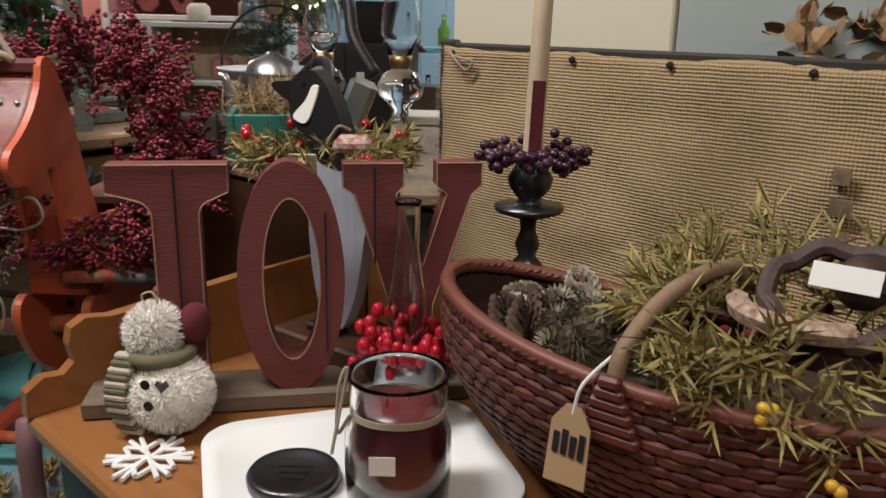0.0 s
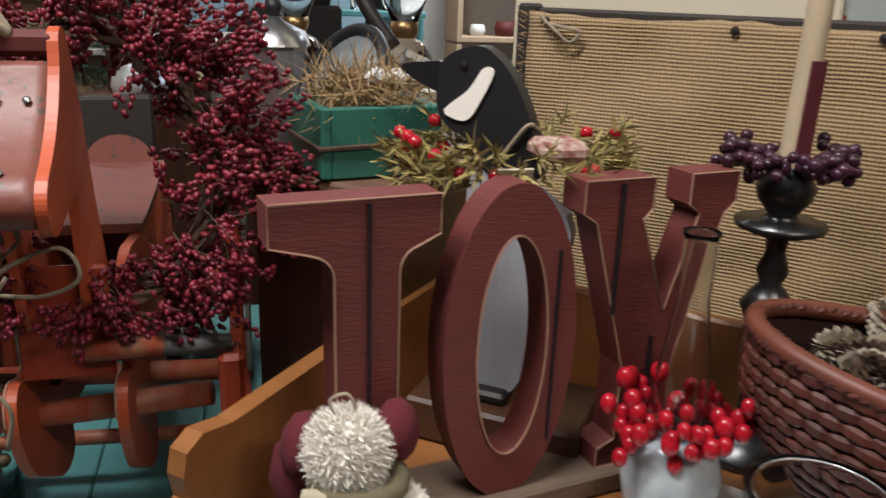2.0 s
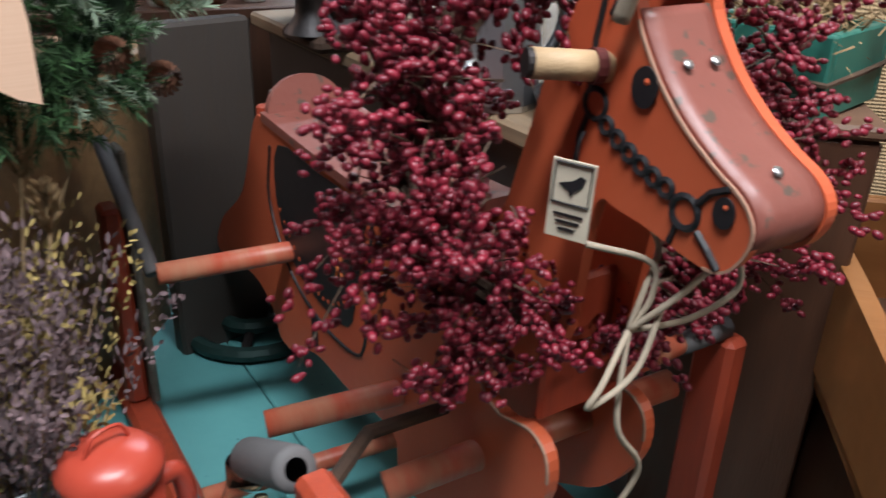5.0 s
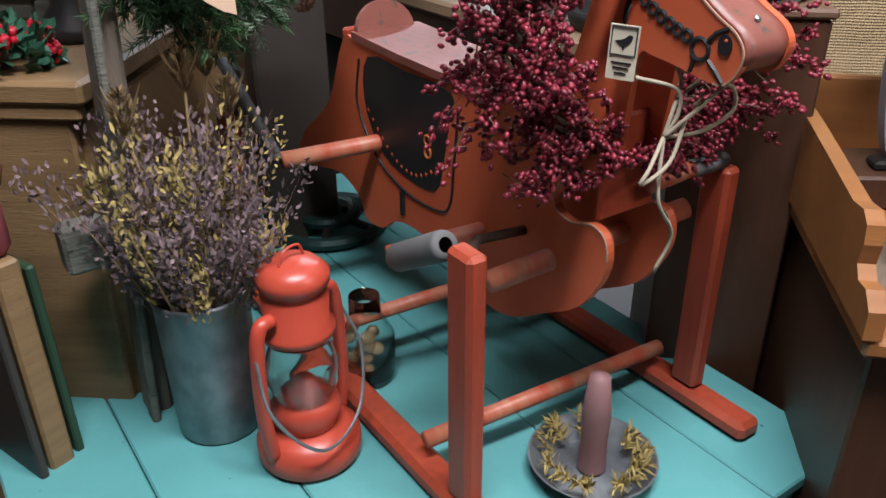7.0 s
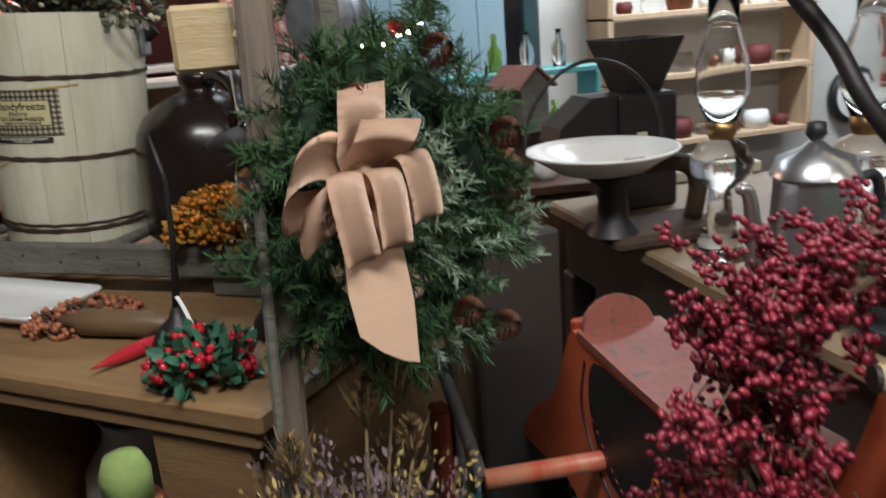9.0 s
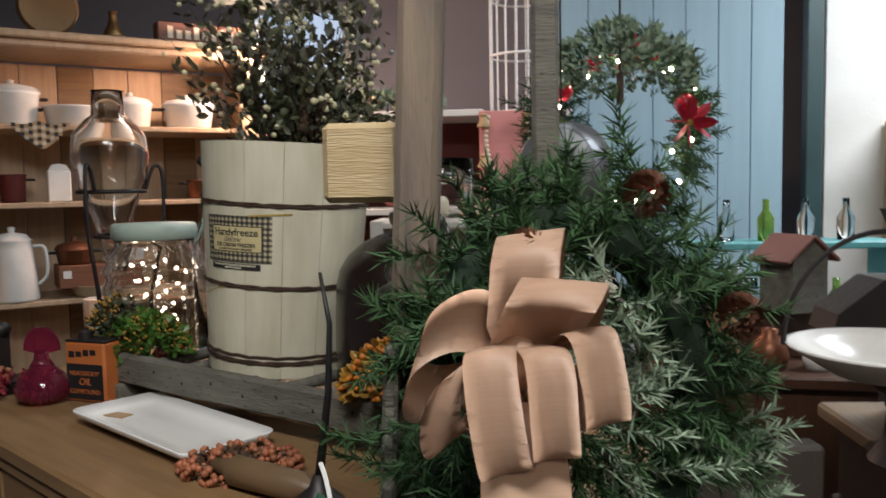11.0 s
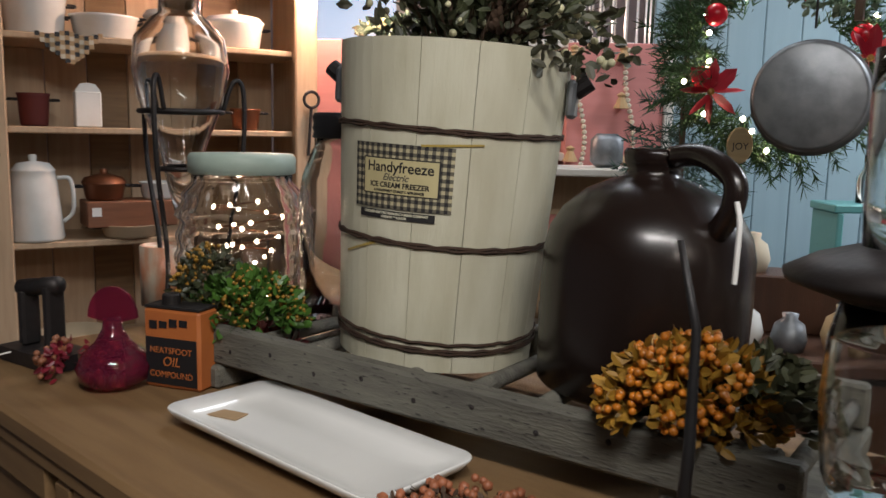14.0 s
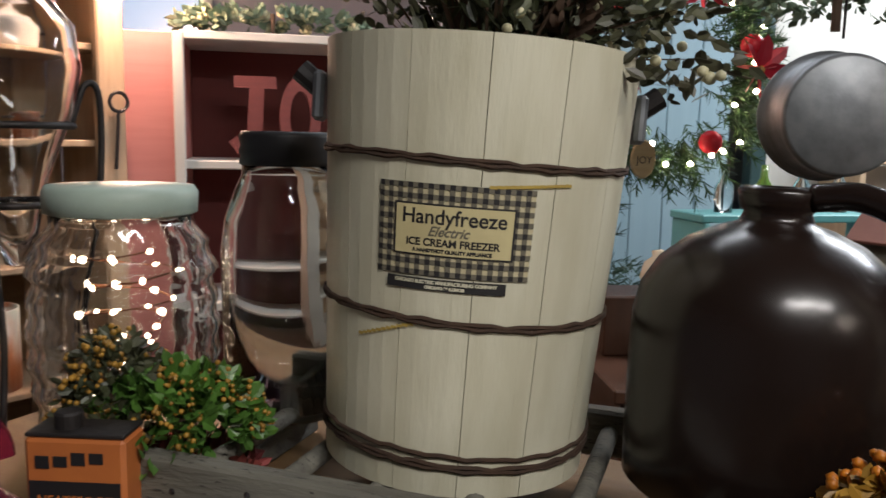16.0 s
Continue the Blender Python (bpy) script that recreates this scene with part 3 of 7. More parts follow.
strands = []
WEAVE = template(box(1, 1, 1, 0, 0, -0.5, 0.25))
for r in range(15):
    for k in range(64):
        a = 2 * math.pi * (k + 0.5 * (r % 2)) / 64
        p, q = basket_at(a, (r + 0.5) / 15), basket_at(a + 0.02, (r + 0.5) / 15)
        d = (q - p).normalized()
        out = Vector((p.x / 0.09, p.y / 0.0164, 0)).normalized()
        up = (basket_at(a, (r + 0.9) / 15) - p).normalized()
        ln = (basket_at(a + 0.05, (r + 0.5) / 15) - basket_at(a - 0.05, (r + 0.5) / 15)).length * 1.05
        rot = Matrix((d, out, up)).transposed().to_4x4()
        strands.append(Matrix.Translation(p + out * (0.0025 + rng.uniform(-0.001, 0.001))) @ rot @ Matrix.Rotation(rng.uniform(-0.12, 0.12), 4, "Y") @ Matrix.Diagonal((ln, 0.009, 0.0125, 1)))
stuff(part("weave", stamp(WEAVE, strands), M_WICKER, t))
# inner shell behind the strands, the basket's inside shade put into its darker colour
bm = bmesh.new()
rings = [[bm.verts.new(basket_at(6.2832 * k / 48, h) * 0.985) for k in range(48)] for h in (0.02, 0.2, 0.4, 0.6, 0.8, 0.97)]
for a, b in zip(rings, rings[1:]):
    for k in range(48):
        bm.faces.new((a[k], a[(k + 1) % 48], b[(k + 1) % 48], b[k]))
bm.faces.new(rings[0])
part("shell", bm, mat("shaded_wicker_inside", (0.04, 0.014, 0.01), 0.8), t)
part("rim", tube([basket_at(6.2832 * k / 64, 1.0) + Vector((0, 0, 0.002)) for k in range(64)], 0.009, 8, closed=True), mat("wicker_rim", (0.17, 0.05, 0.03), 0.5, scale=40), t, smooth=True)
rimwrap = [aim(basket_at(6.2832 * k / 150, 1.0) + Vector((0, 0, 0.002)), (math.cos(6.28 * k / 150), 0.4 * math.sin(6.28 * k / 150), 1.5), 0.0095, 0.0115, 0.004) for k in range(150)]
part("rim_binding", stamp(BALL, rimwrap), M_WICKER, t, smooth=True)
part("handle", tube(curve([(-0.03, -0.128, 0.17), (-0.03, -0.12, 0.21), (-0.02, -0.08, 0.245), (-0.005, -0.03, 0.265), (0.01, 0.05, 0.262), (0.015, 0.10, 0.225), (0.01, 0.128, 0.18)], 8), 0.0085, 10), mat("pale_twig", (0.26, 0.17, 0.10), 0.7, stretch=TALL), t, "pale bent twig handle", True)
for k in range(6):
    part("wrap", box(0.062 - 0.008 * k, 0.012, 0.012, -0.03, -0.135 - 0.001 * k, 0.13 + 0.011 * k, 0.003, None), mat("wicker_wrap", (0.12, 0.03, 0.022), 0.5), t, "diamond shaped reed binding")
tag = thing("price_tag", "kraft card price tag tied with white string", "tag", BK @ pose(-0.06, -0.16, 0.085, -8, 0, -4))
part("card", slab([(-0.022, 0), (0.022, 0.002), (0.02, 0.06), (0.008, 0.078), (-0.008, 0.078), (-0.021, 0.06)], 0.002), M_KRAFT, tag)
for k in range(4):
    part("writing", box(0.006, 0.001, 0.02 + 0.004 * (k % 2), -0.013 + 0.009 * k, -0.001, 0.03, 0), M_BLACK, tag)
part("string", tube(curve([(0, 0.001, 0.07), (0.005, 0.002, 0.10), (0.02, 0.03, 0.13), (0.03, 0.035, 0.14)]), 0.0018, 6), M_WHITE, tag)


def cone(parent, m, length, r, material=None):
    scales = []
    n = 90
    for k in range(n):
        f = k / n
        a = k * 2.39996
        rr = r * math.sin(math.pi * (0.15 + 0.8 * f)) * 0.55
        d = Vector((math.cos(a), math.sin(a), 0.55))
        scales.append(m @ aim((rr * math.cos(a), rr * math.sin(a), length * f), d, r * 0.55, r * 0.28, r * 0.72 * (1.1 - 0.5 * f), 1.57))
    return part("pine_cone", stamp(LEAF, scales), material or M_CONETIP, parent)


t = thing("pine_cones", "brown pine cones with whitened tips filling the basket", "pine cones", BK)
for k in range(30):
    a, f = 2.39996 * k, math.sqrt((k + 0.5) / 30)
    cone(t, pose(-0.115 + 0.125 * f * math.cos(a), 0.005 + 0.082 * f * math.sin(a), 0.172 + 0.018 * (1 - f) + rng.uniform(-0.006, 0.008), rng.uniform(20, 100), rng.uniform(-60, 60), 47 * k), 0.048, 0.021, M_CONETIP if k % 4 else M_CONE)
part("cone_bed", lathe([(0, 0.15), (0.9, 0.15), (0.9, 0.14), (0, 0.13)], 32, Matrix.Diagonal((0.30, 0.125, 1, 1))), M_CONE, t, "dark bed of cone scales")
t = thing("olive_wreath", "small olive green wreath with rusty bell and berries", "wreath", BK @ pose(0.10, 0.0, 0.225))
ns, bs = [], []
for k in range(135):
    a = rng.uniform(0, 6.28)
    p = (0.115 * math.cos(a) + rng.gauss(0, 0.012), 0.085 * math.sin(a) + rng.gauss(0, 0.012), 0.02 * math.sin(a) + rng.uniform(-0.03, 0.03))
    ns += spray(p, (math.cos(a) + rng.gauss(0, 0.5), math.sin(a) + rng.gauss(0, 0.5), rng.uniform(-0.2, 0.9)), 0.065, 20, 0.034, 0.0040)
    if k % 9 == 0:
        bs.append(ball((p[0] * 0.8, p[1] * 0.8, p[2] + 0.02), 0.006))
stuff(part("needles", stamp(NEEDLE, ns), M_SAGE, t))
stuff(part("berry_mass", stamp(BALL, bs), M_MAROON, t, smooth=True))
part("grapevine_ring", tube([(0.062 * math.cos(a) + 0.02, 0.047 * math.sin(a), 0.045 + 0.03 * math.sin(a) + 0.004 * math.sin(7 * a)) for a in [6.2832 * k / 40 for k in range(40)]], 0.009, 8, closed=True), mat("grey_vine", (0.08, 0.05, 0.045), 0.7, scale=60, bump=0.6), t)
part("bell", stamp(BALL, [ball((0.035, 0.015, 0.055), 0.026)]), mat("rusty_bell", (0.10, 0.06, 0.045), 0.6, 0.6), t, "rusty jingle bell", True)
part("bell_rim", tube([(0.035 + 0.0265 * math.cos(a), 0.015 + 0.0265 * math.sin(a), 0.055) for a in [6.2832 * k / 24 for k in range(24)]], 0.002, 5, closed=True), M_IRON, t)
part("tag", box(0.055, 0.002, 0.022, 0.03, -0.075, 0.03, 0, pose(0, 0, 0, -30)), M_WHITE, t, "white paper label")
part("ribbon", tube([(0.06 * math.cos(a) - 0.0, 0.055 * math.sin(a) - 0.02, 0.03) for a in [3.3 + 2.2 * k / 12 for k in range(13)]], 0.011, 6), mat("brown_gingham", (0.22, 0.11, 0.08), 0.9, other=(0.5, 0.4, 0.3), scale=120, amount=1.0), t, "brown gingham ribbon")
stuff(part("yellow_charms", stamp(BALL, [ball((x, y, z), 0.0055) for x, y, z in ((0.0, -0.135, -0.02), (0.008, -0.137, -0.018), (0.06, -0.15, -0.06), (0.066, -0.15, -0.063), (0.0, -0.137, -0.03))]), mat("yellow_charm", (0.6, 0.36, 0.03), 0.4), t, smooth=True))

# plate, candle jar and lid
t = thing("square_plate", "white glazed rounded square plate", "plate", pose(-0.075, 0.855, 0.716, 0, 0, 18))


def rounded(r, c, z, n=8):
    out = []
    for q, (sx, sy) in enumerate(((1, 1), (-1, 1), (-1, -1), (1, -1))):
        for k in range(n + 1):
            a = radians(90 * q + 90 * k / n)
            out.append(Vector((sx * (r[0] - c) + c * math.cos(a), sy * (r[1] - c) + c * math.sin(a), z)))
    return out


def dish(loops):
    bm = bmesh.new()
    rings = [[bm.verts.new(p) for p in loop] for loop in loops]
    n = len(rings[0])
    for a, b in zip(rings, rings[1:]):
        for k in range(n):
            bm.faces.new((a[k], a[(k + 1) % n], b[(k + 1) % n], b[k]))
    bm.faces.new(rings[0])
    bm.faces.new(rings[-1])
    return bm


part("dish", dish([rounded((0.10, 0.08), 0.04, 0), rounded((0.15, 0.115), 0.05, 0.014), rounded((0.165, 0.13), 0.05, 0.024), rounded((0.164, 0.129), 0.05, 0.027), rounded((0.145, 0.11), 0.05, 0.019), rounded((0.11, 0.085), 0.04, 0.008), rounded((0.06, 0.05), 0.04, 0.006)]), M_WHITE, t, smooth=True)
t = thing("candle_jar", "glass jar of burgundy wax bound with twine", "candle", pose(-0.026, 0.81, 0.724))
part("jar", lathe([(0, 0.002), (0.045, 0.002), (0.054, 0.01), (0.056, 0.05), (0.055, 0.085), (0.047, 0.102), (0.045, 0.112), (0.050, 0.118), (0.051, 0.143), (0.053, 0.148), (0.050, 0.148), (0.047, 0.142), (0.046, 0.118), (0.042, 0.112), (0.044, 0.10), (0.051, 0.084), (0.052, 0.05), (0.050, 0.012), (0, 0.008)], 40), M_GLASS, t, smooth=True)
part("wax", lathe([(0, 0.009), (0.049, 0.013), (0.051, 0.05), (0.050, 0.083), (0.0435, 0.098), (0.0415, 0.112), (0, 0.110)], 40), M_WAX, t, "burgundy wax", True)
part("wick", tube([(0.01, 0.01, 0.108), (0.012, 0.01, 0.122)], 0.0012, 6), M_BLACK, t)
part("wick", tube([(-0.012, -0.005, 0.108), (-0.011, -0.006, 0.12)], 0.0012, 6), M_BLACK, t)
for k in range(3):
    part("twine", tube([(0.0485 * math.cos(a), 0.0485 * math.sin(a), 0.107 + 0.0026 * k + 0.001 * math.sin(3 * a)) for a in [6.2832 * j / 30 for j in range(30)]], 0.0014, 6, closed=True), M_STRING, t)
part("twine", tube(curve([(-0.047, -0.02, 0.108), (-0.06, -0.022, 0.09), (-0.058, -0.02, 0.14), (-0.05, -0.018, 0.155), (-0.065, -0.03, 0.07)]), 0.002, 6), M_STRING, t, "knotted twine bow")
part("label", box(0.026, 0.001, 0.02, -0.012, -0.0556, 0.062, 0, pose(0, 0, 0)), M_WHITE, t, "white price sticker")
t = thing("jar_lid", "black pressed metal jar lid lying on plate", "lid", pose(-0.142, 0.838, 0.724))
part("disc", lathe([(0, 0), (0.05, 0), (0.051, 0.012), (0.048, 0.016), (0.042, 0.016), (0.038, 0.013), (0, 0.0135)], 40), M_PEWTER, t, smooth=True)
for k in range(3):
    part("writing", box(0.04 - 0.008 * k, 0.004, 0.001, 0, 0.012 - 0.012 * k, 0.0135, 0), M_IRON, t)

# snowman and snowflake
t = thing("snowman_figure", "white fleece snowman with striped scarf and earmuffs", "figurine", pose(-0.318, 0.965, 0.716, 0, 0, -12))


def fleece(name, c, r, n, length):
    out = []
    for k in range(n):
        d = rand_dir()
        out.append(aim(Vector(c) + Vector((d.x * r[0], d.y * r[1], d.z * r[2])) * 0.9, d + rand_dir() * 0.8, 0.0018, 0.0012, length * rng.uniform(0.6, 1.2)))
    core = [Matrix.Translation(c) @ Matrix.Diagonal((r[0] * 0.96, r[1] * 0.96, r[2] * 0.96, 1))]
    a, b = stamp(BALL, core), stamp(NEEDLE, out)
    n0 = len(a[0])
    return stuff(part(name, (a[0] + b[0], a[1] + [tuple(i + n0 for i in f) for f in b[1]]), M_FLEECE, t, smooth=True))


fleece("body", (0, 0, 0.052), (0.056, 0.05, 0.052), 6500, 0.0085)
fleece("head", (-0.022, 0.01, 0.125), (0.034, 0.033, 0.036), 4200, 0.0105)
part("earmuff", stamp(BALL, [Matrix.Translation((-0.058, 0.03, 0.115)) @ Matrix.Diagonal((0.022, 0.03, 0.032, 1))]), M_MAROON, t, "maroon felt earmuff", True)
part("earmuff", stamp(BALL, [Matrix.Translation((0.018, 0.035, 0.13)) @ Matrix.Diagonal((0.02, 0.026, 0.028, 1))]), M_MAROON, t, "maroon felt earmuff", True)
part("hat", stamp(BALL, [Matrix.Translation((-0.05, 0.055, 0.075)) @ Matrix.Diagonal((0.045, 0.035, 0.05, 1))]), M_MAROON, t, "maroon felt bag", True)
M_SCARF, M_SCARF2 = mat("olive_knit", (0.15, 0.13, 0.075), 0.95, bump=0.5), mat("cream_knit", (0.5, 0.44, 0.33), 0.95, bump=0.5)
for k in range(13):
    part("scarf_stripe", box(0.03, 0.012, 0.0078, -0.036 - 0.012 * math.sin(k / 13 * 3), -0.040 + 0.018 * (abs(k - 5) / 7) ** 2, 0.006 + 0.0078 * k, 0.002), M_SCARF if k % 2 else M_SCARF2, t)
part("scarf_loop", tube([(-0.012 + 0.034 * math.cos(a), 0.006 + 0.034 * math.sin(a), 0.101) for a in [6.2832 * k / 24 for k in range(24)]], 0.009, 8, closed=True), M_SCARF, t, smooth=True)
for x, z in ((0.002, 0.085), (0.004, 0.058)):
    part("button", lathe([(0, 0.003), (0.006, 0.002), (0.006, 0)], 12, pose(x, -0.053, z, 90)), M_BLACK, t)
part("heart", slab([(0.02, 0.075), (0.012, 0.085), (0.015, 0.090), (0.021, 0.087), (0.026, 0.091), (0.030, 0.085)], 0.003, m=pose(0, -0.051, 0)), mat("grey_felt", (0.10, 0.09, 0.085), 0.9), t, "grey felt heart")
part("hanger", tube(curve([(-0.03, 0.01, 0.155), (-0.035, 0.01, 0.17), (-0.022, 0.01, 0.176), (-0.015, 0.01, 0.165), (-0.018, 0.01, 0.155)]), 0.0016, 5), M_STRING, t)
t = thing("snowflake_ornament", "white crocheted snowflake ornament lying flat", "ornament", pose(-0.32, 0.888, 0.7175))
for k in range(6):
    c, s = math.cos(k * 1.047), math.sin(k * 1.047)
    for r0, r1, off in ((0, 0.05, 0), (0.022, 0.04, 0.5), (0.022, 0.04, -0.5), (0.01, 0.05, 0.26)):
        a1 = k * 1.047 + off
        part("arm", tube([(r0 * c, r0 * s, 0.003), (r1 * math.cos(a1), r1 * math.sin(a1), 0.003)], 0.0033, 6), M_WHITE, t)

# berry ringed votive lamp
t = thing("votive_lamp", "pale blue glazed votive with glass chimney and berries", "lamp", pose(-0.028, 0.997, 0.716) @ Matrix.Diagonal((0.95, 0.95, 1.22, 1)))
part("bowl", lathe([(0, 0), (0.03, 0), (0.045, 0.02), (0.05, 0.045), (0.042, 0.07), (0.03, 0.08), (0, 0.08)], 28), mat("blue_white_glaze", (0.48, 0.53, 0.56), 0.2, other=(0.2, 0.24, 0.27), scale=24, amount=0.7), t, smooth=True)
part("chimney", lathe([(0.022, 0.085), (0.024, 0.10), (0.026, 0.13), (0.020, 0.16), (0.015, 0.19), (0.0155, 0.235), (0.018, 0.24), (0.016, 0.24), (0.0138, 0.234), (0.0135, 0.19), (0.0185, 0.16), (0.0245, 0.13), (0.0225, 0.10), (0.0205, 0.085), (0.022, 0.085)], 28), M_GLASS, t, smooth=True)
bs = [ball((0.045 * math.cos(a) + rng.gauss(0, 0.011), 0.045 * math.sin(a) + rng.gauss(0, 0.011), 0.09 + rng.gauss(0, 0.011)), rng.uniform(0.007, 0.0095)) for a in [6.28 * k / 75 for k in range(75)]]
stuff(part("berry_mass", stamp(BALL, bs), M_REDBERRY, t, "glossy red berries", True))


# ---- the toy horse on its stand ----
t = thing("blanket_chest", "teal painted low chest under the toy horse", "chest", pose(-0.83, 1.72, 0, 0, 0, 0))
part("body", box(0.96, 1.28, 0.40, 0, 0, 0, 0.006), M_TEAL, t)
for k in range(6):
    part("plank", box(0.165, 1.32, 0.02, -0.4175 + 0.167 * k, 0, 0.40, 0.003), M_TEAL, t)
H = thing("toy_horse", "orange red plywood toy horse on a spring stand", "toy horse", pose(-0.64, 1.3, 0.42))


def yz(points, thick, x, z0=0.42, y0=1.3):
    """A board in the y, z plane from world points, thick towards +x."""
    return slab([(y - y0, z - z0) for y, z in points], thick, m=pose(x + 0.64, 0, 0) @ Matrix(((0, 1, 0, 0), (1, 0, 0, 0), (0, 0, 1, 0), (0, 0, 0, 1))))


body = soft([(1.83, 0.893), (1.88, 0.885), (1.95, 0.76), (2.06, 0.675), (2.10, 0.61), (2.02, 0.612), (1.93, 0.63), (1.86, 0.612), (1.83, 0.572), (1.775, 0.575), (1.74, 0.60), (1.69, 0.615), (1.60, 0.615), (1.50, 0.625), (1.485, 0.58), (1.45, 0.57), (1.40, 0.585), (1.345, 0.62), (1.285, 0.66), (1.247, 0.72), (1.245, 0.765), (1.268, 0.782), (1.31, 0.772), (1.338, 0.785), (1.332, 0.815), (1.315, 0.85), (1.325, 0.885), (1.36, 0.90), (1.42, 0.893), (1.50, 0.886), (1.66, 0.888)])
part("side_panel", yz(body, 0.012, -0.662), M_HORSE, H)
part("side_panel", yz(body, 0.012, -0.552), M_HORSE, H)
for x in (-0.6625, -0.5525):
    part("worn_edge", tube([(x + 0.64, y - 1.3, z - 0.42) for y, z in body[78:102]], 0.0016, 4), M_JOYEDGE, H, "worn bare wood edge")
HEAD = [(1.262, 1.150), (1.238, 1.148), (1.227, 1.118), (1.214, 1.098), (1.198, 1.079), (1.176, 1.060), (1.151, 1.044), (1.13, 1.033), (1.119, 1.02), (1.118, 1.006), (1.125, 0.991), (1.136, 0.982), (1.153, 0.981), (1.172, 0.984), (1.198, 0.989), (1.226, 0.992), (1.242, 0.993), (1.25, 0.965), (1.275, 0.84), (1.385, 0.84), (1.345, 0.96), (1.322, 1.03), (1.312, 1.065), (1.294, 1.10), (1.28, 1.13)]
head = soft(HEAD, 3)
part("head_panel", yz(head, 0.010, -0.642), M_HORSE, H)
part("head_panel", yz([(y - 0.004, z + 0.003) for y, z in head], 0.010, -0.578), M_HORSE, H)
part("worn_edge", tube([(-0.0025, y - 1.3 - 0.0005, z - 0.4195) for y, z in head[6:36]], 0.0013, 4), M_JOYEDGE, H, "worn bare wood edge")
strip = curve([(0, 1.230, 1.122), (0, 1.214, 1.098), (0, 1.198, 1.079), (0, 1.176, 1.060), (0, 1.151, 1.044), (0, 1.13, 1.033), (0, 1.119, 1.02), (0, 1.118, 1.006), (0, 1.127, 0.991)], 4)
bm = bmesh.new()
rows = [[bm.verts.new((x + 0.64, p.y - 1.3 - 0.002, p.z - 0.42 + 0.003)) for x in (-0.6395, -0.623, -0.606, -0.590, -0.5745)] for p in strip]
for a, b in zip(rows, rows[1:]):
    for k in range(4):
        bm.faces.new((a[k], a[k + 1], b[k + 1], b[k]))
bm.normal_update()
bmesh.ops.solidify(bm, geom=bm.faces[:], thickness=-0.004)
part("face_strip", bm, M_HORSEPINK, H, "worn pink bent plywood face strip", True)
for x, y, z in ((-0.619, 1.206, 1.091), (-0.594, 1.206, 1.091), (-0.607, 1.137, 1.040)):
    part("screw", lathe([(0, 0.0015), (0.0034, 0.001), (0.004, 0)], 12, pose(x + 0.64, y - 1.304, z - 0.4175, 45)), M_ALU, H, smooth=True)
part("mane_block", box(0.072, 0.03, 0.024, 0.034, -0.055, 0.708, 0.006), M_DARKRED, H, "dark red forelock block")
part("handle", tube([(-0.052, -0.032, 0.668), (0.0, -0.050, 0.664)], 0.0105, 14), mat("worn_dowel", (0.48, 0.33, 0.18), 0.6, stretch=LONG), H, "bare wood handle dowel", True)
part("handle_tip", tube([(-0.056, -0.0306, 0.6683), (-0.052, -0.032, 0.668)], 0.0098, 14), M_IRON, H)
part("handle_collar", tube([(-0.012, -0.046, 0.665), (-0.005, -0.048, 0.6645)], 0.0122, 14), M_DARKRED, H)


def curve2(points):
    """A smooth open line through flat points."""
    return [(q.x, q.y) for q in curve([(y, z, 0) for y, z in points], 5)]


def ink(name, y, z, ry, rz, x=-0.6430, seg=20):
    bm = lathe([(0, 0), (1, 0), (1, 0.0015), (0, 0.0015)], seg, pose(x + 0.64, y - 1.3, z - 0.42, 0, -90) @ Matrix.Diagonal((rz, ry, 1, 1)))
    return part(name, bm, M_BLACK, H, "painted black marking")


def ring(name, y, z, r, w, x=-0.6425):
    return part(name, tube([(x + 0.64, y - 1.3 + r * math.cos(a), z - 0.42 + r * math.sin(a)) for a in [6.2832 * k / 20 for k in range(20)]], w, 5, closed=True), M_BLACK, H)


ink("painted_eye", 1.213, 1.079, 0.011, 0.0135)
ink("painted_nostril", 1.138, 1.021, 0.008, 0.010)
part("eye_glint", lathe([(0, 0.001), (0.0025, 0)], 8, pose(-0.0046, -0.089, 0.663, 0, -90)), M_HORSE, H)
part("nostril_glint", lathe([(0, 0.001), (0.002, 0)], 8, pose(-0.0046, -0.163, 0.605, 0, -90)), M_HORSE, H)
ring("painted_ring", 1.256, 1.058, 0.0105, 0.0022)
ring("painted_ring", 1.167, 1.011, 0.0105, 0.0026)
for k in range(6):
    f = (k + 0.6) / 6.6
    ring("painted_chain", 1.250 + (1.173 - 1.250) * f, 1.050 + (1.018 - 1.050) * f - 0.004 * math.sin(f * 3.14), 0.0055, 0.0024)
for pts in (((1.262, 1.066), (1.262, 1.10), (1.256, 1.135)), ((1.262, 1.05), (1.268, 1.034), (1.27, 1.006)), ((1.160, 1.018), (1.150, 1.030), (1.138, 1.036)), ((1.172, 1.001), (1.176, 0.987)), ((1.156, 1.002), (1.146, 0.994), (1.136, 0.984)), ((1.250, 1.118), (1.243, 1.13), (1.246, 1.144))):
    part("painted_strap", tube([(-0.0025, y - 1.3, z - 0.42) for y, z in pts], 0.0026, 5), M_BLACK, H)
saddle = soft([(1.795, 0.875), (1.812, 0.80), (1.770, 0.728), (1.69, 0.702), (1.606, 0.706), (1.583, 0.758), (1.568, 0.826), (1.562, 0.872), (1.68, 0.876)], 3)
part("painted_saddle", yz(saddle, 0.002, -0.6635), M_BLACK, H, "painted black saddle")
part("painted_girth", tube([(-0.0225, y - 1.3, z - 0.42) for y, z in curve2([(1.825, 0.865), (1.838, 0.785), (1.780, 0.708), (1.69, 0.674), (1.595, 0.676), (1.565, 0.70), (1.556, 0.76), (1.543, 0.86)])], 0.0024, 5), M_BLACK, H)
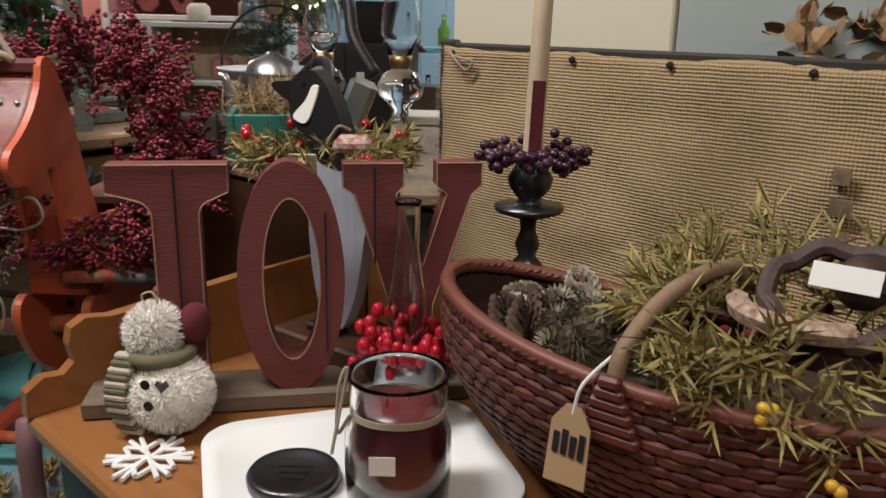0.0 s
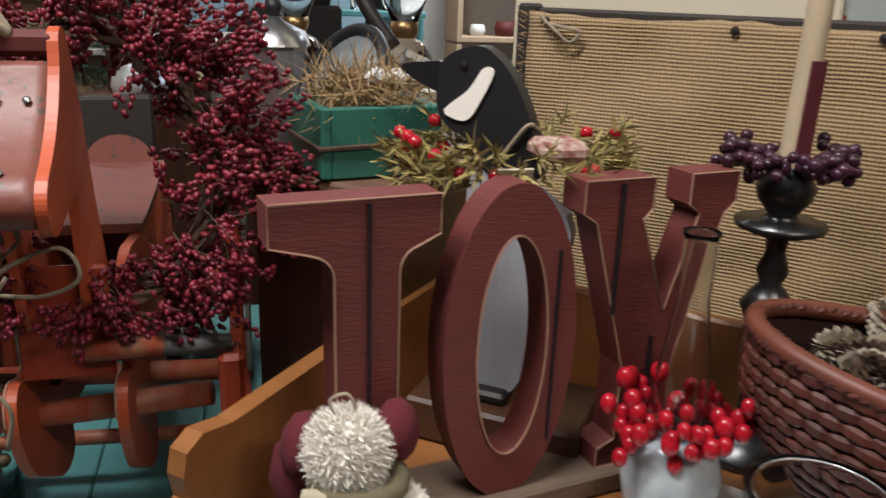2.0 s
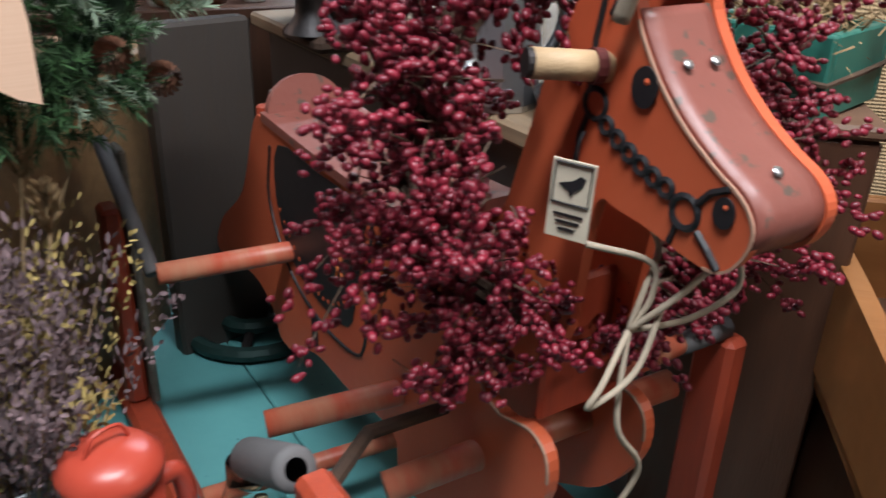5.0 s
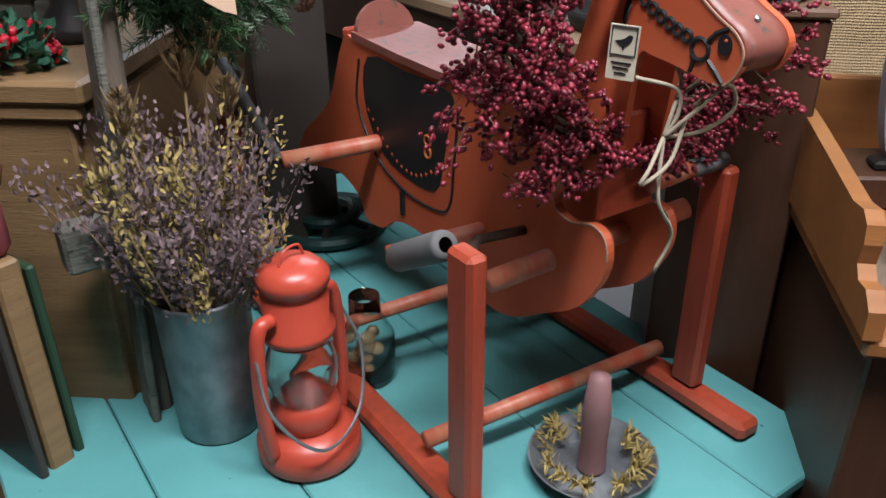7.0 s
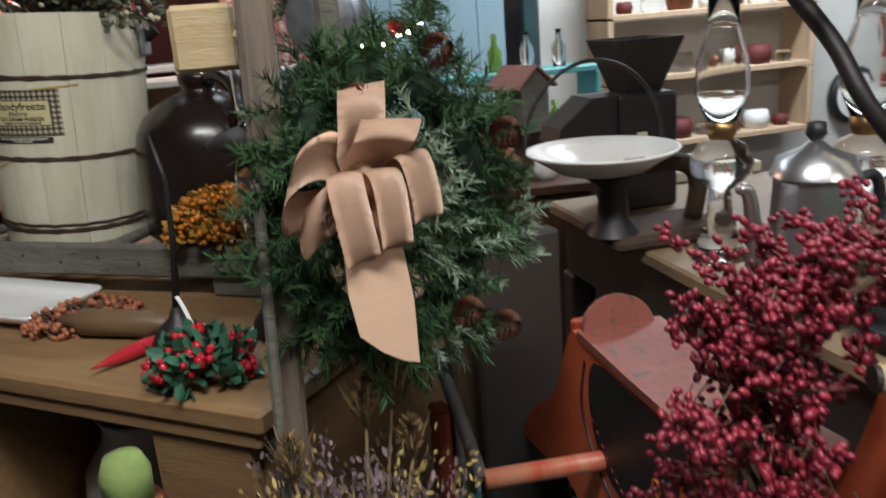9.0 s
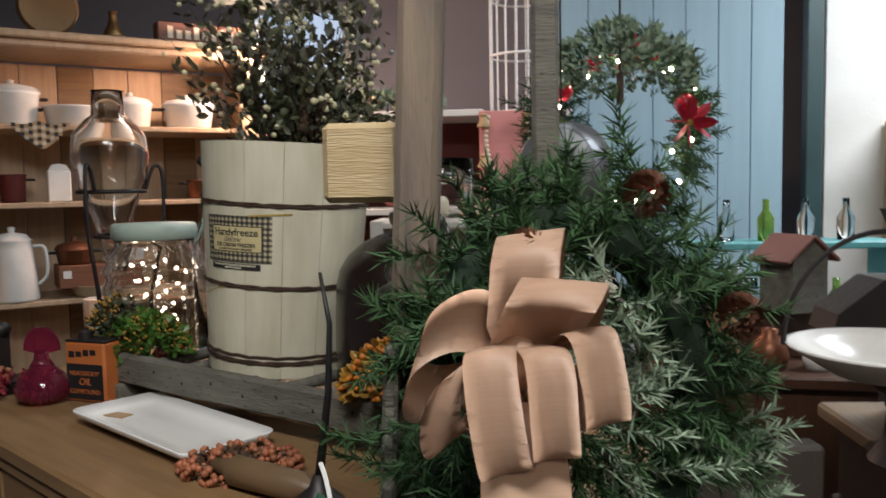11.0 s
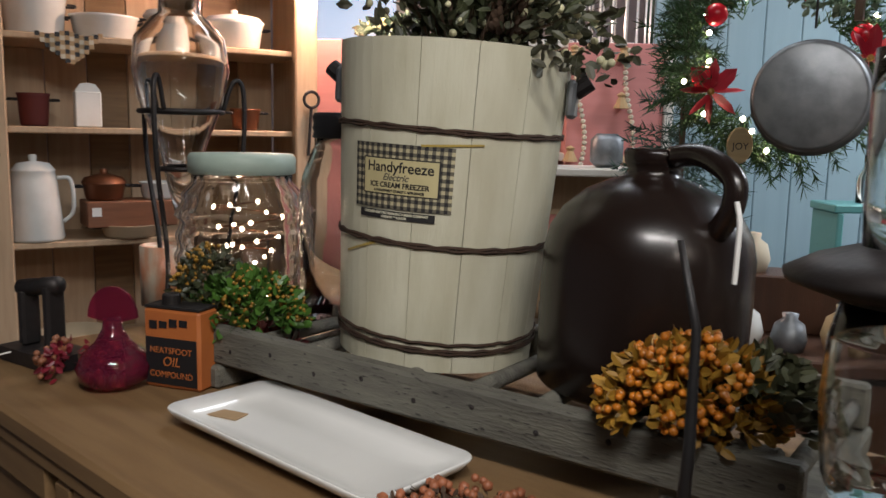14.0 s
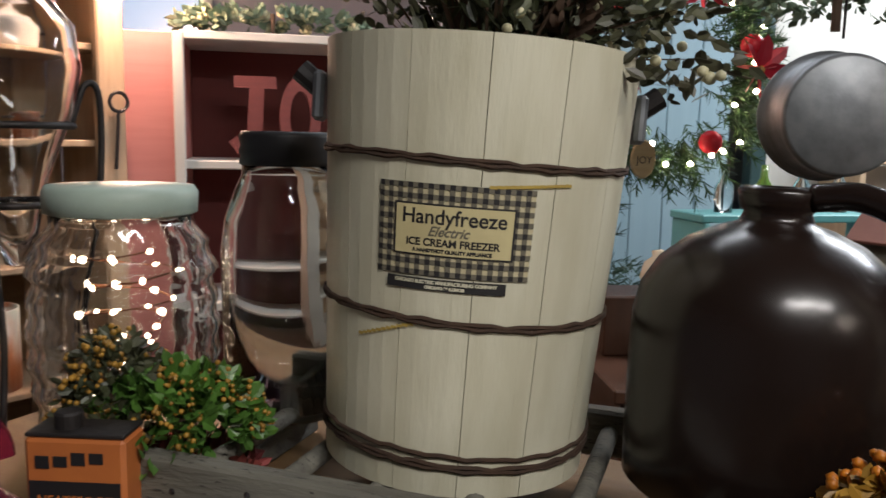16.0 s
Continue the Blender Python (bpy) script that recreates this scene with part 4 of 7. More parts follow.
part("painted_girth", tube([(-0.0225, 0.40, 0.252), (-0.0225, 0.40, 0.21)], 0.006, 5), M_BLACK, H)
for k in range(16):
    f = k / 15
    y, z = 1.800 - 0.215 * f, 0.785 - 0.072 * math.sin(f * 2.75)
    part("saddle_dot", lathe([(0, 0.001), (0.0035, 0)], 8, pose(-0.0238, y - 1.3, z - 0.42, 0, -90)), M_HORSE, H)
for dz in (0, 0.013):
    ringo = tube([(-0.0240, 1.622 - 1.3 + 0.008 * math.cos(a), 0.765 + dz * 1.4 - 0.42 + 0.009 * math.sin(a)) for a in [6.2832 * k / 16 for k in range(16)]], 0.0022, 5, closed=True)
    part("saddle_letter", ringo, mat("orange_letter", (0.45, 0.12, 0.03), 0.5), H)
seat = [(1.52, 0.894), (1.60, 0.893), (1.70, 0.895), (1.80, 0.900)]
bm = bmesh.new()
rows = [[bm.verts.new((x + 0.64, y - 1.3, z - 0.415)) for x in (-0.667, -0.60, -0.536)] for y, z in [(1.46, 0.898)] + seat + [(1.84, 0.902)]]
for a, b in zip(rows, rows[1:]):
    for k in range(2):
        bm.faces.new((a[k], a[k + 1], b[k + 1], b[k]))
bm.normal_update()
bmesh.ops.solidify(bm, geom=bm.faces[:], thickness=0.012)
part("seat", bm, M_HORSEPINK, H, "worn pink seat board")
back = arc(0.0, 0.0, 0.055, 0.05, 0, 180, 12)
part("seat_back", slab([(x, z) for x, z in back], 0.012, m=pose(0.034, 0.528, 0.483, -12)), M_HORSEPINK, H, "rounded seat back")
part("tail_board", box(0.098, 0.012, 0.22, 0.039, 0.60, 0.26, 0.004, None), M_REDWOOD, H)
M_WORN = mat("worn_red_dowel", (0.42, 0.075, 0.035), 0.45, other=(0.45, 0.30, 0.18), scale=12, stretch=(4, 1, 1), bump=0.15)
for a, b, r in (((-0.832, 1.785, 0.738), (-0.43, 1.76, 0.73), 0.0140), ((-0.80, 1.52, 0.675), (-0.45, 1.44, 0.70), 0.0145), ((-0.748, 1.36, 0.690), (-0.455, 1.30, 0.738), 0.0150)):
    part("foot_dowel", tube([(a[0] + 0.64, a[1] - 1.3, a[2] - 0.42), (b[0] + 0.64, b[1] - 1.3, b[2] - 0.42)], r, 14), M_WORN, H, smooth=True)
part("neck_plate", box(0.095, 0.01, 0.13, 0.039, -0.02, 0.36, 0.004), M_REDWOOD, H)
for x in (-0.848, -0.430):
    part("rail", box(0.045, 1.02, 0.03, x + 0.64, 0.36, 0.0015, 0.008), M_REDWOOD, H)
    for y, top in ((1.27, 0.385), (1.965, 0.345)):
        part("post", box(0.028, 0.045, top - 0.03, x + 0.64, y - 1.3, 0.032, 0.006, pose(0, 0, 0)), M_REDWOOD, H)
    part("tail_slat", box(0.012, 0.05, 0.40, x + 0.64 + 0.022, 0.655, 0.032, 0.004), M_GREYWOOD, H, "bare grey wooden slat")
for y, z in ((1.36, 0.06), (1.62, 0.10)):
    part("cross_dowel", tube([(-0.208, y - 1.3, z), (0.21, y - 1.3 - 0.03, z)], 0.012, 12), M_WORN, H, smooth=True)
M_RUBBER = mat("grey_rubber", (0.11, 0.105, 0.105), 0.7)
part("spring_grip", lathe([(0.009, 0), (0.016, 0), (0.018, 0.006), (0.018, 0.11), (0.016, 0.116), (0, 0.116)], 18, Matrix.Translation((-0.215, 0.0, 0.382)) @ Vector((-0.005, 0.16, -0.095)).to_track_quat("Z", "Y").to_matrix().to_4x4()), M_RUBBER, H, "grey rubber grip", True)
part("spring_grip", tube([(0.21, -0.03, 0.392), (0.14, -0.035, 0.398)], 0.012, 14), M_RUBBER, H, "grey rubber grip", True)
part("handle_bar", tube([(0.14, -0.035, 0.398), (0.06, -0.04, 0.398)], 0.011, 12), M_WORN, H, smooth=True)
part("tail_grip", tube([(-0.205, 0.665, 0.44), (-0.195, 0.49, 0.318)], 0.010, 12), M_RUBBER, H, "dark rubber covered rod", True)
part("spring_rod", tube([(-0.21, -0.02, 0.36), (-0.12, 0.07, 0.33), (0.0, 0.1, 0.3)], 0.007, 8), M_RUST, H)
tag = thing("price_tag", "cream paper tag with a printed crow", "tag", pose(-0.672, 1.262, 0.966, 0, 2, -62) @ Matrix.Diagonal((0.78, 1, 0.78, 1)), "")
part("card", box(0.040, 0.002, 0.074, 0.02, 0, 0, 0), M_PAPER, tag)
part("bird", slab([(0.008, 0.052), (0.02, 0.056), (0.027, 0.062), (0.032, 0.06), (0.03, 0.052), (0.022, 0.046), (0.02, 0.04), (0.018, 0.046)], 0.001, m=pose(0, -0.002, 0)), M_BLACK, tag)
part("border", tube([(0.003, -0.0015, 0.034), (0.037, -0.0015, 0.034), (0.037, -0.0015, 0.072), (0.003, -0.0015, 0.072)], 0.0012, 4, closed=True), M_BLACK, tag)
for k in range(3):
    part("writing", box(0.028 - 0.006 * k, 0.001, 0.0025, 0.02, -0.0015, 0.022 - 0.007 * k, 0), M_IRON, tag)
part("string", tube(curve([(0.02, 0, 0.078), (0.02, 0.0, 0.09), (0.022, 0.004, 0.10)]), 0.0012, 5), M_BLACK, tag)

# berry wreath hung on the horse's neck
t = thing("berry_wreath", "burgundy berry wreath hanging round the horse's neck", "wreath", pose(-0.580, 1.33, 1.005, -8, 0, -6))
bs, tw = [], []
for k in range(600):
    a = rng.uniform(0, 6.2832)
    rr = 0.165 + rng.gauss(0, 0.028)
    p = Vector((rr * math.cos(a) * 0.95, rng.gauss(-0.01, 0.03), rr * math.sin(a) * 0.95))
    if p.y > -0.005 and abs(p.x + 0.03) < 0.10 and p.z < -0.05:
        p.y -= 0.05
    d = (Vector((math.cos(a), 0, math.sin(a))) * rng.uniform(0.2, 1.2) + rand_dir() * 0.9).normalized()
    L = rng.uniform(0.035, 0.085)
    if (p + d * L).z > 0.20 + 0.25 * p.x or (p + d * L).z < -0.185:
        continue
    tw.append(aim(p, d, 0.002, 0.002, L))
    for j in range(17):
        q = p + d * L * rng.uniform(0.35, 1.1) + rand_dir() * rng.uniform(0.003, 0.012)
        r = rng.uniform(0.0024, 0.0036)
        bs.append(aim(q, d + rand_dir() * 0.7, r, r, r * 1.5))
stuff(part("berry_mass", stamp(BALL, bs), M_BERRY, t, "burgundy berries", True))
stuff(part("twig_mass", stamp(NEEDLE, tw), M_TWIG, t))
for k in range(7):
    ph = k * 0.9
    part("vine_ring", tube([((0.155 + 0.012 * math.sin(3 * a + ph)) * math.cos(a) * 0.95, 0.02 * math.sin(5 * a + ph), (0.155 + 0.012 * math.cos(4 * a + ph)) * math.sin(a) * 0.95) for a in [6.2832 * j / 48 for j in range(48)]], 0.004, 5, closed=True), M_TWIG, t)
t = thing("twine_bow", "grey jute twine bow tied under the horse's chin", "string", pose(-0.646, 1.195, 0.912))
for pts in (((0, 0, 0), (0.012, -0.005, 0.025), (0.012, 0.0, 0.05), (-0.03, 0.02, 0.065)), ((0, 0, 0), (0.05, -0.01, 0.0), (0.085, -0.02, 0.02), (0.07, -0.02, 0.05), (0.02, -0.02, 0.03), (0, 0, 0)), ((0, 0, 0), (-0.04, -0.02, -0.02), (-0.05, -0.02, -0.035), (-0.01, -0.02, -0.02), (0.02, -0.01, 0.02)), ((0, 0, 0), (-0.02, -0.02, -0.06), (0.01, -0.02, -0.11), (0.0, -0.01, -0.16)), ((0, 0, 0), (0.01, 0, 0.03), (0.03, 0.01, 0.05), (0.02, 0.01, 0.07))):
    part("strand", tube(curve(pts), 0.0024, 6), M_STRING, t, smooth=True)
t = thing("twine_loop", "jute twine loop over the horse's forelock", "string", pose(-0.640, 1.240, 1.128))
part("strand", tube(curve([(0.03, 0.0, 0.02), (0.01, 0.0, 0.055), (-0.01, 0, 0.085), (0, 0.0, 0.12)]), 0.005, 7), M_STRING, t, smooth=True)
part("knot", tube(curve([(-0.015, -0.01, -0.01), (-0.012, -0.02, 0.02), (0.015, -0.015, 0.03), (0.03, -0.005, 0.02)]), 0.006, 7), M_STRING, t, smooth=True)

# lantern, zinc bucket of dried flowers, bottle, on the chest
t = thing("oil_lantern", "red painted hurricane oil lantern on the teal chest", "lantern", pose(-0.955, 1.495, 0.42, 0, 0, 20) @ Matrix.Diagonal((1.1, 1.1, 1.11, 1)))
M_LANT = mat("red_lantern_paint", (0.46, 0.065, 0.035), 0.35, other=(0.35, 0.04, 0.025), scale=20, bump=0.1, speck=(0.10, 0.04, 0.03, 0.76))
part("tank", lathe([(0, 0), (0.06, 0), (0.066, 0.008), (0.066, 0.03), (0.05, 0.045), (0.03, 0.05), (0, 0.05)], 28), M_LANT, t, smooth=True)
part("burner", lathe([(0.036, 0.05), (0.045, 0.075), (0.038, 0.09), (0.022, 0.10), (0.012, 0.115), (0, 0.115)], 24), M_LANT, t, smooth=True)
part("globe", lathe([(0.034, 0.085), (0.044, 0.115), (0.045, 0.14), (0.036, 0.17), (0.034, 0.18), (0.032, 0.18), (0.034, 0.17), (0.043, 0.14), (0.042, 0.115), (0.032, 0.085), (0.034, 0.085)], 24), M_GLASS, t, smooth=True)
part("chimney_cap", lathe([(0.032, 0.178), (0.044, 0.182), (0.045, 0.192), (0.038, 0.198), (0.040, 0.235), (0.036, 0.24), (0.036, 0.245), (0.042, 0.25), (0.043, 0.262), (0.03, 0.275), (0, 0.28)], 28), M_LANT, t, smooth=True)
for sx in (-1, 1):
    part("side_tube", tube(curve([(sx * 0.06, 0, 0.03), (sx * 0.068, 0, 0.10), (sx * 0.066, 0, 0.18), (sx * 0.058, 0, 0.215), (sx * 0.04, 0, 0.218)]), 0.009, 10), M_LANT, t, smooth=True)
part("bail", tube(curve([(-0.07, 0.0, 0.19), (-0.08, -0.03, 0.12), (-0.04, -0.065, 0.06), (0.03, -0.06, 0.07), (0.075, -0.03, 0.13), (0.07, 0, 0.19)]), 0.0022, 6), M_GALV, t)
part("lift_ring", tube(curve([(-0.02, 0, 0.277), (-0.01, 0, 0.292), (0.012, 0, 0.292), (0.02, 0, 0.277)]), 0.0018, 5), M_LANT, t)
t = thing("zinc_bucket", "galvanised tall bucket of dried thistles and lavender", "bucket", pose(-1.035, 1.63, 0.42) @ Matrix.Diagonal((0.84, 0.84, 1.13, 1)))
part("bucket", lathe([(0, 0), (0.068, 0), (0.072, 0.005), (0.075, 0.10), (0.077, 0.19), (0.081, 0.20), (0.079, 0.205), (0.073, 0.195), (0.07, 0.10), (0, 0.02)], 32), M_GALV, t, smooth=True)
fl, ye, st = [], [], []
for k in range(125):
    d = Vector((rng.gauss(0, 0.30), rng.gauss(0, 0.30), 1)).normalized()
    L = rng.uniform(0.12, 0.27)
    p = Vector((d.x * 0.1, d.y * 0.1, 0.15))
    st.append(aim(p, d, 0.003, 0.003, L))
    dest = ye if k % 4 == 0 else fl
    for j in range(80):
        dest.append(aim(p + d * L * rng.uniform(0.4, 1.05) + rand_dir() * 0.018, rand_dir() + d, 0.0062, 0.005, rng.uniform(0.007, 0.014)))
stuff(part("lavender", stamp(LEAF, fl), M_LAVENDER, t, "dried lavender"))
stuff(part("yarrow", stamp(LEAF, ye), M_YARROW, t, "dried yellow yarrow"))
stuff(part("stem_mass", stamp(NEEDLE, st), M_STRAW, t))
for x, y, z, s in ((0.085, 0.075, 0.44, 1.2), (0.045, 0.06, 0.43, 0.9), (-0.06, 0.03, 0.40, 0.9), (0.10, 0.03, 0.40, 0.8)):
    sp = []
    for k in range(160):
        f = rng.random()
        a = rng.uniform(0, 6.28)
        d = Vector((math.cos(a), math.sin(a), 0.9))
        sp.append(aim((x + 0.014 * s * math.sin(3.0 * f + 0.1) * math.cos(a), y + 0.014 * s * math.sin(3.0 * f + 0.1) * math.sin(a), z + 0.055 * s * f), d, 0.004, 0.002, 0.012))
    for k in range(9):
        a = 6.28 * k / 9
        sp.append(aim((x, y, z), (math.cos(a), math.sin(a), 1.6), 0.005, 0.002, 0.075 * s))
    stuff(part("thistle", stamp(NEEDLE, sp), mat("dried_thistle", (0.21, 0.135, 0.06), 0.9, vary=0.6, bump=0), t))
    part("stalk", tube([(0.2 * x, 0.2 * y, 0.15), (x, y, z)], 0.0025, 6), M_STRAW, t)
t = thing("glass_bottle", "clear glass jar half full of pale corks", "bottle", pose(-0.80, 1.60, 0.42))
part("glass", lathe([(0, 0), (0.04, 0), (0.045, 0.01), (0.045, 0.08), (0.025, 0.12), (0.024, 0.15), (0.022, 0.15), (0.022, 0.12), (0.042, 0.08), (0.042, 0.012), (0, 0.006)], 24), M_GLASS, t, smooth=True)
part("corks", stamp(BALL, [ball((rng.uniform(-0.026, 0.026), rng.uniform(-0.026, 0.026), 0.02 + 0.005 * k), 0.011) for k in range(14)]), mat("pale_cork", (0.42, 0.32, 0.18), 0.8, vary=0.5), t, smooth=True)
t = thing("iron_trivet", "dark green cast iron wheel on the teal chest", "trivet", pose(-0.60, 2.12, 0.421))
for r in (0.12, 0.06):
    part("ring", tube([(r * math.cos(a), r * math.sin(a), 0.016 + 0.02 * (r < 0.1)) for a in [6.2832 * k / 32 for k in range(32)]], 0.014, 8, closed=True), mat("green_iron", (0.02, 0.05, 0.045), 0.45, 0.4), t)
for k in range(6):
    a = 1.047 * k
    part("spoke", tube([(0.03 * math.cos(a), 0.03 * math.sin(a), 0.03), (0.12 * math.cos(a), 0.12 * math.sin(a), 0.016)], 0.009, 8), M_IRON, t)
t = thing("wooden_dish", "glass dish of dried greens with a twisted candle", "dish", pose(-0.66, 1.235, 0.42))
part("dish", lathe([(0, 0), (0.06, 0), (0.085, 0.03), (0.088, 0.03), (0.06, -0.0), (0, 0.008)], 28), M_GALV, t)
part("candle", lathe([(0.02, 0.01), (0.018, 0.06), (0.02, 0.10), (0.014, 0.16), (0, 0.165)], 12), mat("dusty_mauve_wax", (0.22, 0.11, 0.11), 0.6), t, smooth=True)
gs = []
for k in range(40):
    a = rng.uniform(0, 6.28)
    gs += spray((0.05 * math.cos(a), 0.05 * math.sin(a), 0.02), (math.cos(a), math.sin(a), 1), 0.03, 12, 0.02, 0.004)
stuff(part("greens", stamp(NEEDLE, gs), M_YARROW, t))

# ---- leaning post with the bow wreath ----
P = thing("wooden_rack", "tall weathered wooden rack post with end blocks", "rack", pose(-1.10, 1.725, 0, 0, 0, 0))
POST = pose(0, 0, 0, 0, 2.6)
part("post", box(0.036, 0.045, 1.85, -0.02, 0, 0, 0.006, POST), M_POST, P)
part("post", box(0.035, 0.035, 1.9, 0.17, 0.42, 0, 0.005), M_GREYWOOD, P)
part("block", box(0.066, 0.05, 0.068, -0.010, 0.04, 1.312, 0.005, pose(0, 0, 0, 0, 0, 0)), M_BLOCK, P, "yellow raw wood block")
part("peg", tube([(0.04, 0.01, 1.345), (0.0, 0.04, 1.345)], 0.008, 8), M_BLOCK, P)
part("block", box(0.06, 0.05, 0.06, -0.055, -0.04, 0.70, 0.005), M_GREYWOOD, P, "grey wood block")
part("stave", box(0.012, 0.03, 1.0, -0.034, -0.03, 0.2, 0.003, POST), M_GREYWOOD, P)
W = thing("pine_wreath", "dark green pine wreath with cones and frosted sprigs", "wreath", pose(-0.935, 1.715, 1.145, 0, 0, 12))
ns, fs = [], []
for k in range(560):
    a = rng.uniform(0, 6.2832)
    rr = rng.gauss(0.112, 0.020) if k % 4 else rng.uniform(0.02, 0.08)
    p = Vector((rr * math.cos(a) * 0.95, rng.gauss(0.01, 0.022), rr * math.sin(a) * 1.28))
    d = Vector((math.cos(a) * rng.uniform(0.1, 1.0), rng.uniform(-0.8, 0.3), math.sin(a) * rng.uniform(0.1, 1.0))) + rand_dir() * 0.6
    if math.cos(a) > 0.5 and k % 8 == 0 or (a > 1.0 and a < 1.8 and k % 4 == 0) or (a > 5.0 and a < 5.7 and k % 3 == 0):
        fs += spray(p + Vector((0, -0.02, 0)), d, 0.045, 44, 0.016, 0.0022)
    else:
        ns += spray(p, d, 0.05, 60, 0.019, 0.0017)
for k in range(12):
    fs += spray((0.125 + 0.02 * rng.random(), 0, -0.03 - 0.06 * rng.random()), (1, rng.uniform(-0.6, 0.3), rng.uniform(-0.3, 0.6)), 0.045, 44, 0.016, 0.0022)
stuff(part("needles", stamp(NEEDLE, ns), M_NEEDLE, W))
stuff(part("frosted_needles", stamp(NEEDLE, fs), M_FROST, W, "frosted sage needles"))
part("wire_ring", tube([(0.11 * math.cos(a), 0.015, 0.145 * math.sin(a)) for a in [6.2832 * k / 32 for k in range(32)]], 0.022, 8, closed=True), mat("dark_green_core", (0.012, 0.03, 0.014), 0.9), W)
M_SMALLCONE = mat("small_cone", (0.16, 0.07, 0.04), 0.6, vary=0.6)
for x, z, y in ((-0.055, 0.125, -0.05), (0.035, 0.165, -0.05), (0.05, -0.12, -0.05), (0.10, -0.15, -0.045), (0.115, 0.07, -0.04)):
    cone(W, pose(x, y, z, 60, 20, 0), 0.03, 0.017, M_SMALLCONE)
B = thing("ribbon_bow", "tan satin ribbon bow with a long tail", "bow", pose(-0.982, 1.645, 1.20) @ Matrix.Diagonal((0.86, 0.86, 0.9, 1)))


def ribbon(points, width, along, twist=0.0):
    """A ribbon that follows points, with its width along a direction."""
    c = curve(points, 8)
    bm = bmesh.new()
    rows = []
    for i, p in enumerate(c):
        wv = Vector(along).normalized() * width / 2
        pinch = 1 - 0.45 * max(0, 1 - min(i, len(c) - 1 - i) / 5.0)
        rows.append([bm.verts.new(p + wv * s * pinch + Vector((0, 0.004 * math.cos(3 * s), 0))) for s in (-1, -0.5, 0, 0.5, 1)])
    for a, b in zip(rows, rows[1:]):
        for k in range(4):
            bm.faces.new((a[k], a[k + 1], b[k + 1], b[k]))
    bmesh.ops.solidify(bm, geom=bm.faces[:], thickness=0.0012)
    return bm


for pts, w, al in (
        (((0, 0, 0), (-0.035, -0.035, 0.035), (-0.075, -0.045, 0.02), (-0.085, -0.03, -0.02), (-0.05, -0.01, -0.025), (0, 0, 0)), 0.055, (0.35, -0.25, 1)),
        (((0, 0.005, 0), (0.005, -0.03, 0.05), (0.008, -0.035, 0.085), (0.014, -0.005, 0.10), (0.012, 0.01, 0.05), (0, 0, 0)), 0.058, (1, 0.25, 0.1)),
        (((0, 0, 0), (0.02, -0.045, 0.035), (0.028, -0.06, 0.052), (0.04, -0.035, 0.065), (0.03, -0.005, 0.02), (0, 0, 0)), 0.072, (1, 0.2, -0.1)),
        (((0.02, 0, 0), (0.055, -0.04, 0.028), (0.068, -0.045, -0.01), (0.072, -0.035, -0.048), (0.06, -0.01, -0.03), (0.02, 0, 0)), 0.042, (1, 0.45, 0.1)),
        (((-0.01, 0, 0.01), (-0.022, -0.055, 0.012), (-0.016, -0.066, -0.045), (-0.008, -0.05, -0.082), (-0.004, -0.012, -0.04), (0, 0, 0)), 0.044, (1, 0.3, 0.12)),
        (((0, 0, 0.01), (0.022, -0.055, 0.012), (0.028, -0.062, -0.04), (0.03, -0.048, -0.070), (0.024, -0.012, -0.03), (0, 0, 0)), 0.040, (1, 0.3, 0.0)),
        (((0, 0, 0), (-0.045, -0.04, 0.0), (-0.062, -0.05, -0.035), (-0.055, -0.035, -0.062), (-0.025, -0.01, -0.03), (0, 0, 0)), 0.040, (0.8, 0.3, 0.5))):
    part("loop", ribbon(pts, w, al), M_RIBBON, B, smooth=True)
TAIL = slab([(-0.034, -0.03), (0.030, -0.03), (0.036, -0.08), (0.042, -0.14), (0.040, -0.215), (0.020, -0.208), (-0.005, -0.192), (-0.030, -0.168), (-0.037, -0.12), (-0.036, -0.07)], 0.0015, m=pose(0.004, -0.034, 0, -4, 0, 10))
part("tail", TAIL, M_RIBBON, B)
part("knot", stamp(BALL, [Matrix.Translation((0, -0.03, 0.0)) @ Matrix.Diagonal((0.02, 0.02, 0.022, 1))]), M_RIBBON, B, smooth=True)

# folding stand with cloth, by the pine cabinet
t = thing("folding_stand", "folded wooden stand draped with green and red cloth", "stand", pose(-1.262, 1.70, 0, 0, 0, 20))
part("leg", box(0.035, 0.03, 0.74, 0, -0.02, 0), M_PINE, t)
part("cloth", box(0.05, 0.05, 0.14, 0.0, 0.0, 0.735, 0.015), mat("dusty_rose_cloth", (0.28, 0.05, 0.06), 0.9), t, "dusty rose cloth", True)
part("collar", lathe([(0.0, 0.83), (0.034, 0.83), (0.04, 0.85), (0.034, 0.865), (0, 0.865)], 20), M_COPPER, t, smooth=True)
part("knit", lathe([(0.0, 0.865), (0.027, 0.866), (0.028, 0.90), (0.02, 0.92), (0, 0.925)], 16), M_GREENCLOTH, t, "green knitted top", True)
part("panel", box(0.012, 0.12, 0.72, -0.03, 0.02, 0.0, 0.003), M_BLACKWOOD, t)
part("panel", box(0.012, 0.12, 0.72, 0.03, 0.03, 0.0, 0.003), mat("dark_green_slat", (0.02, 0.05, 0.025), 0.6), t)


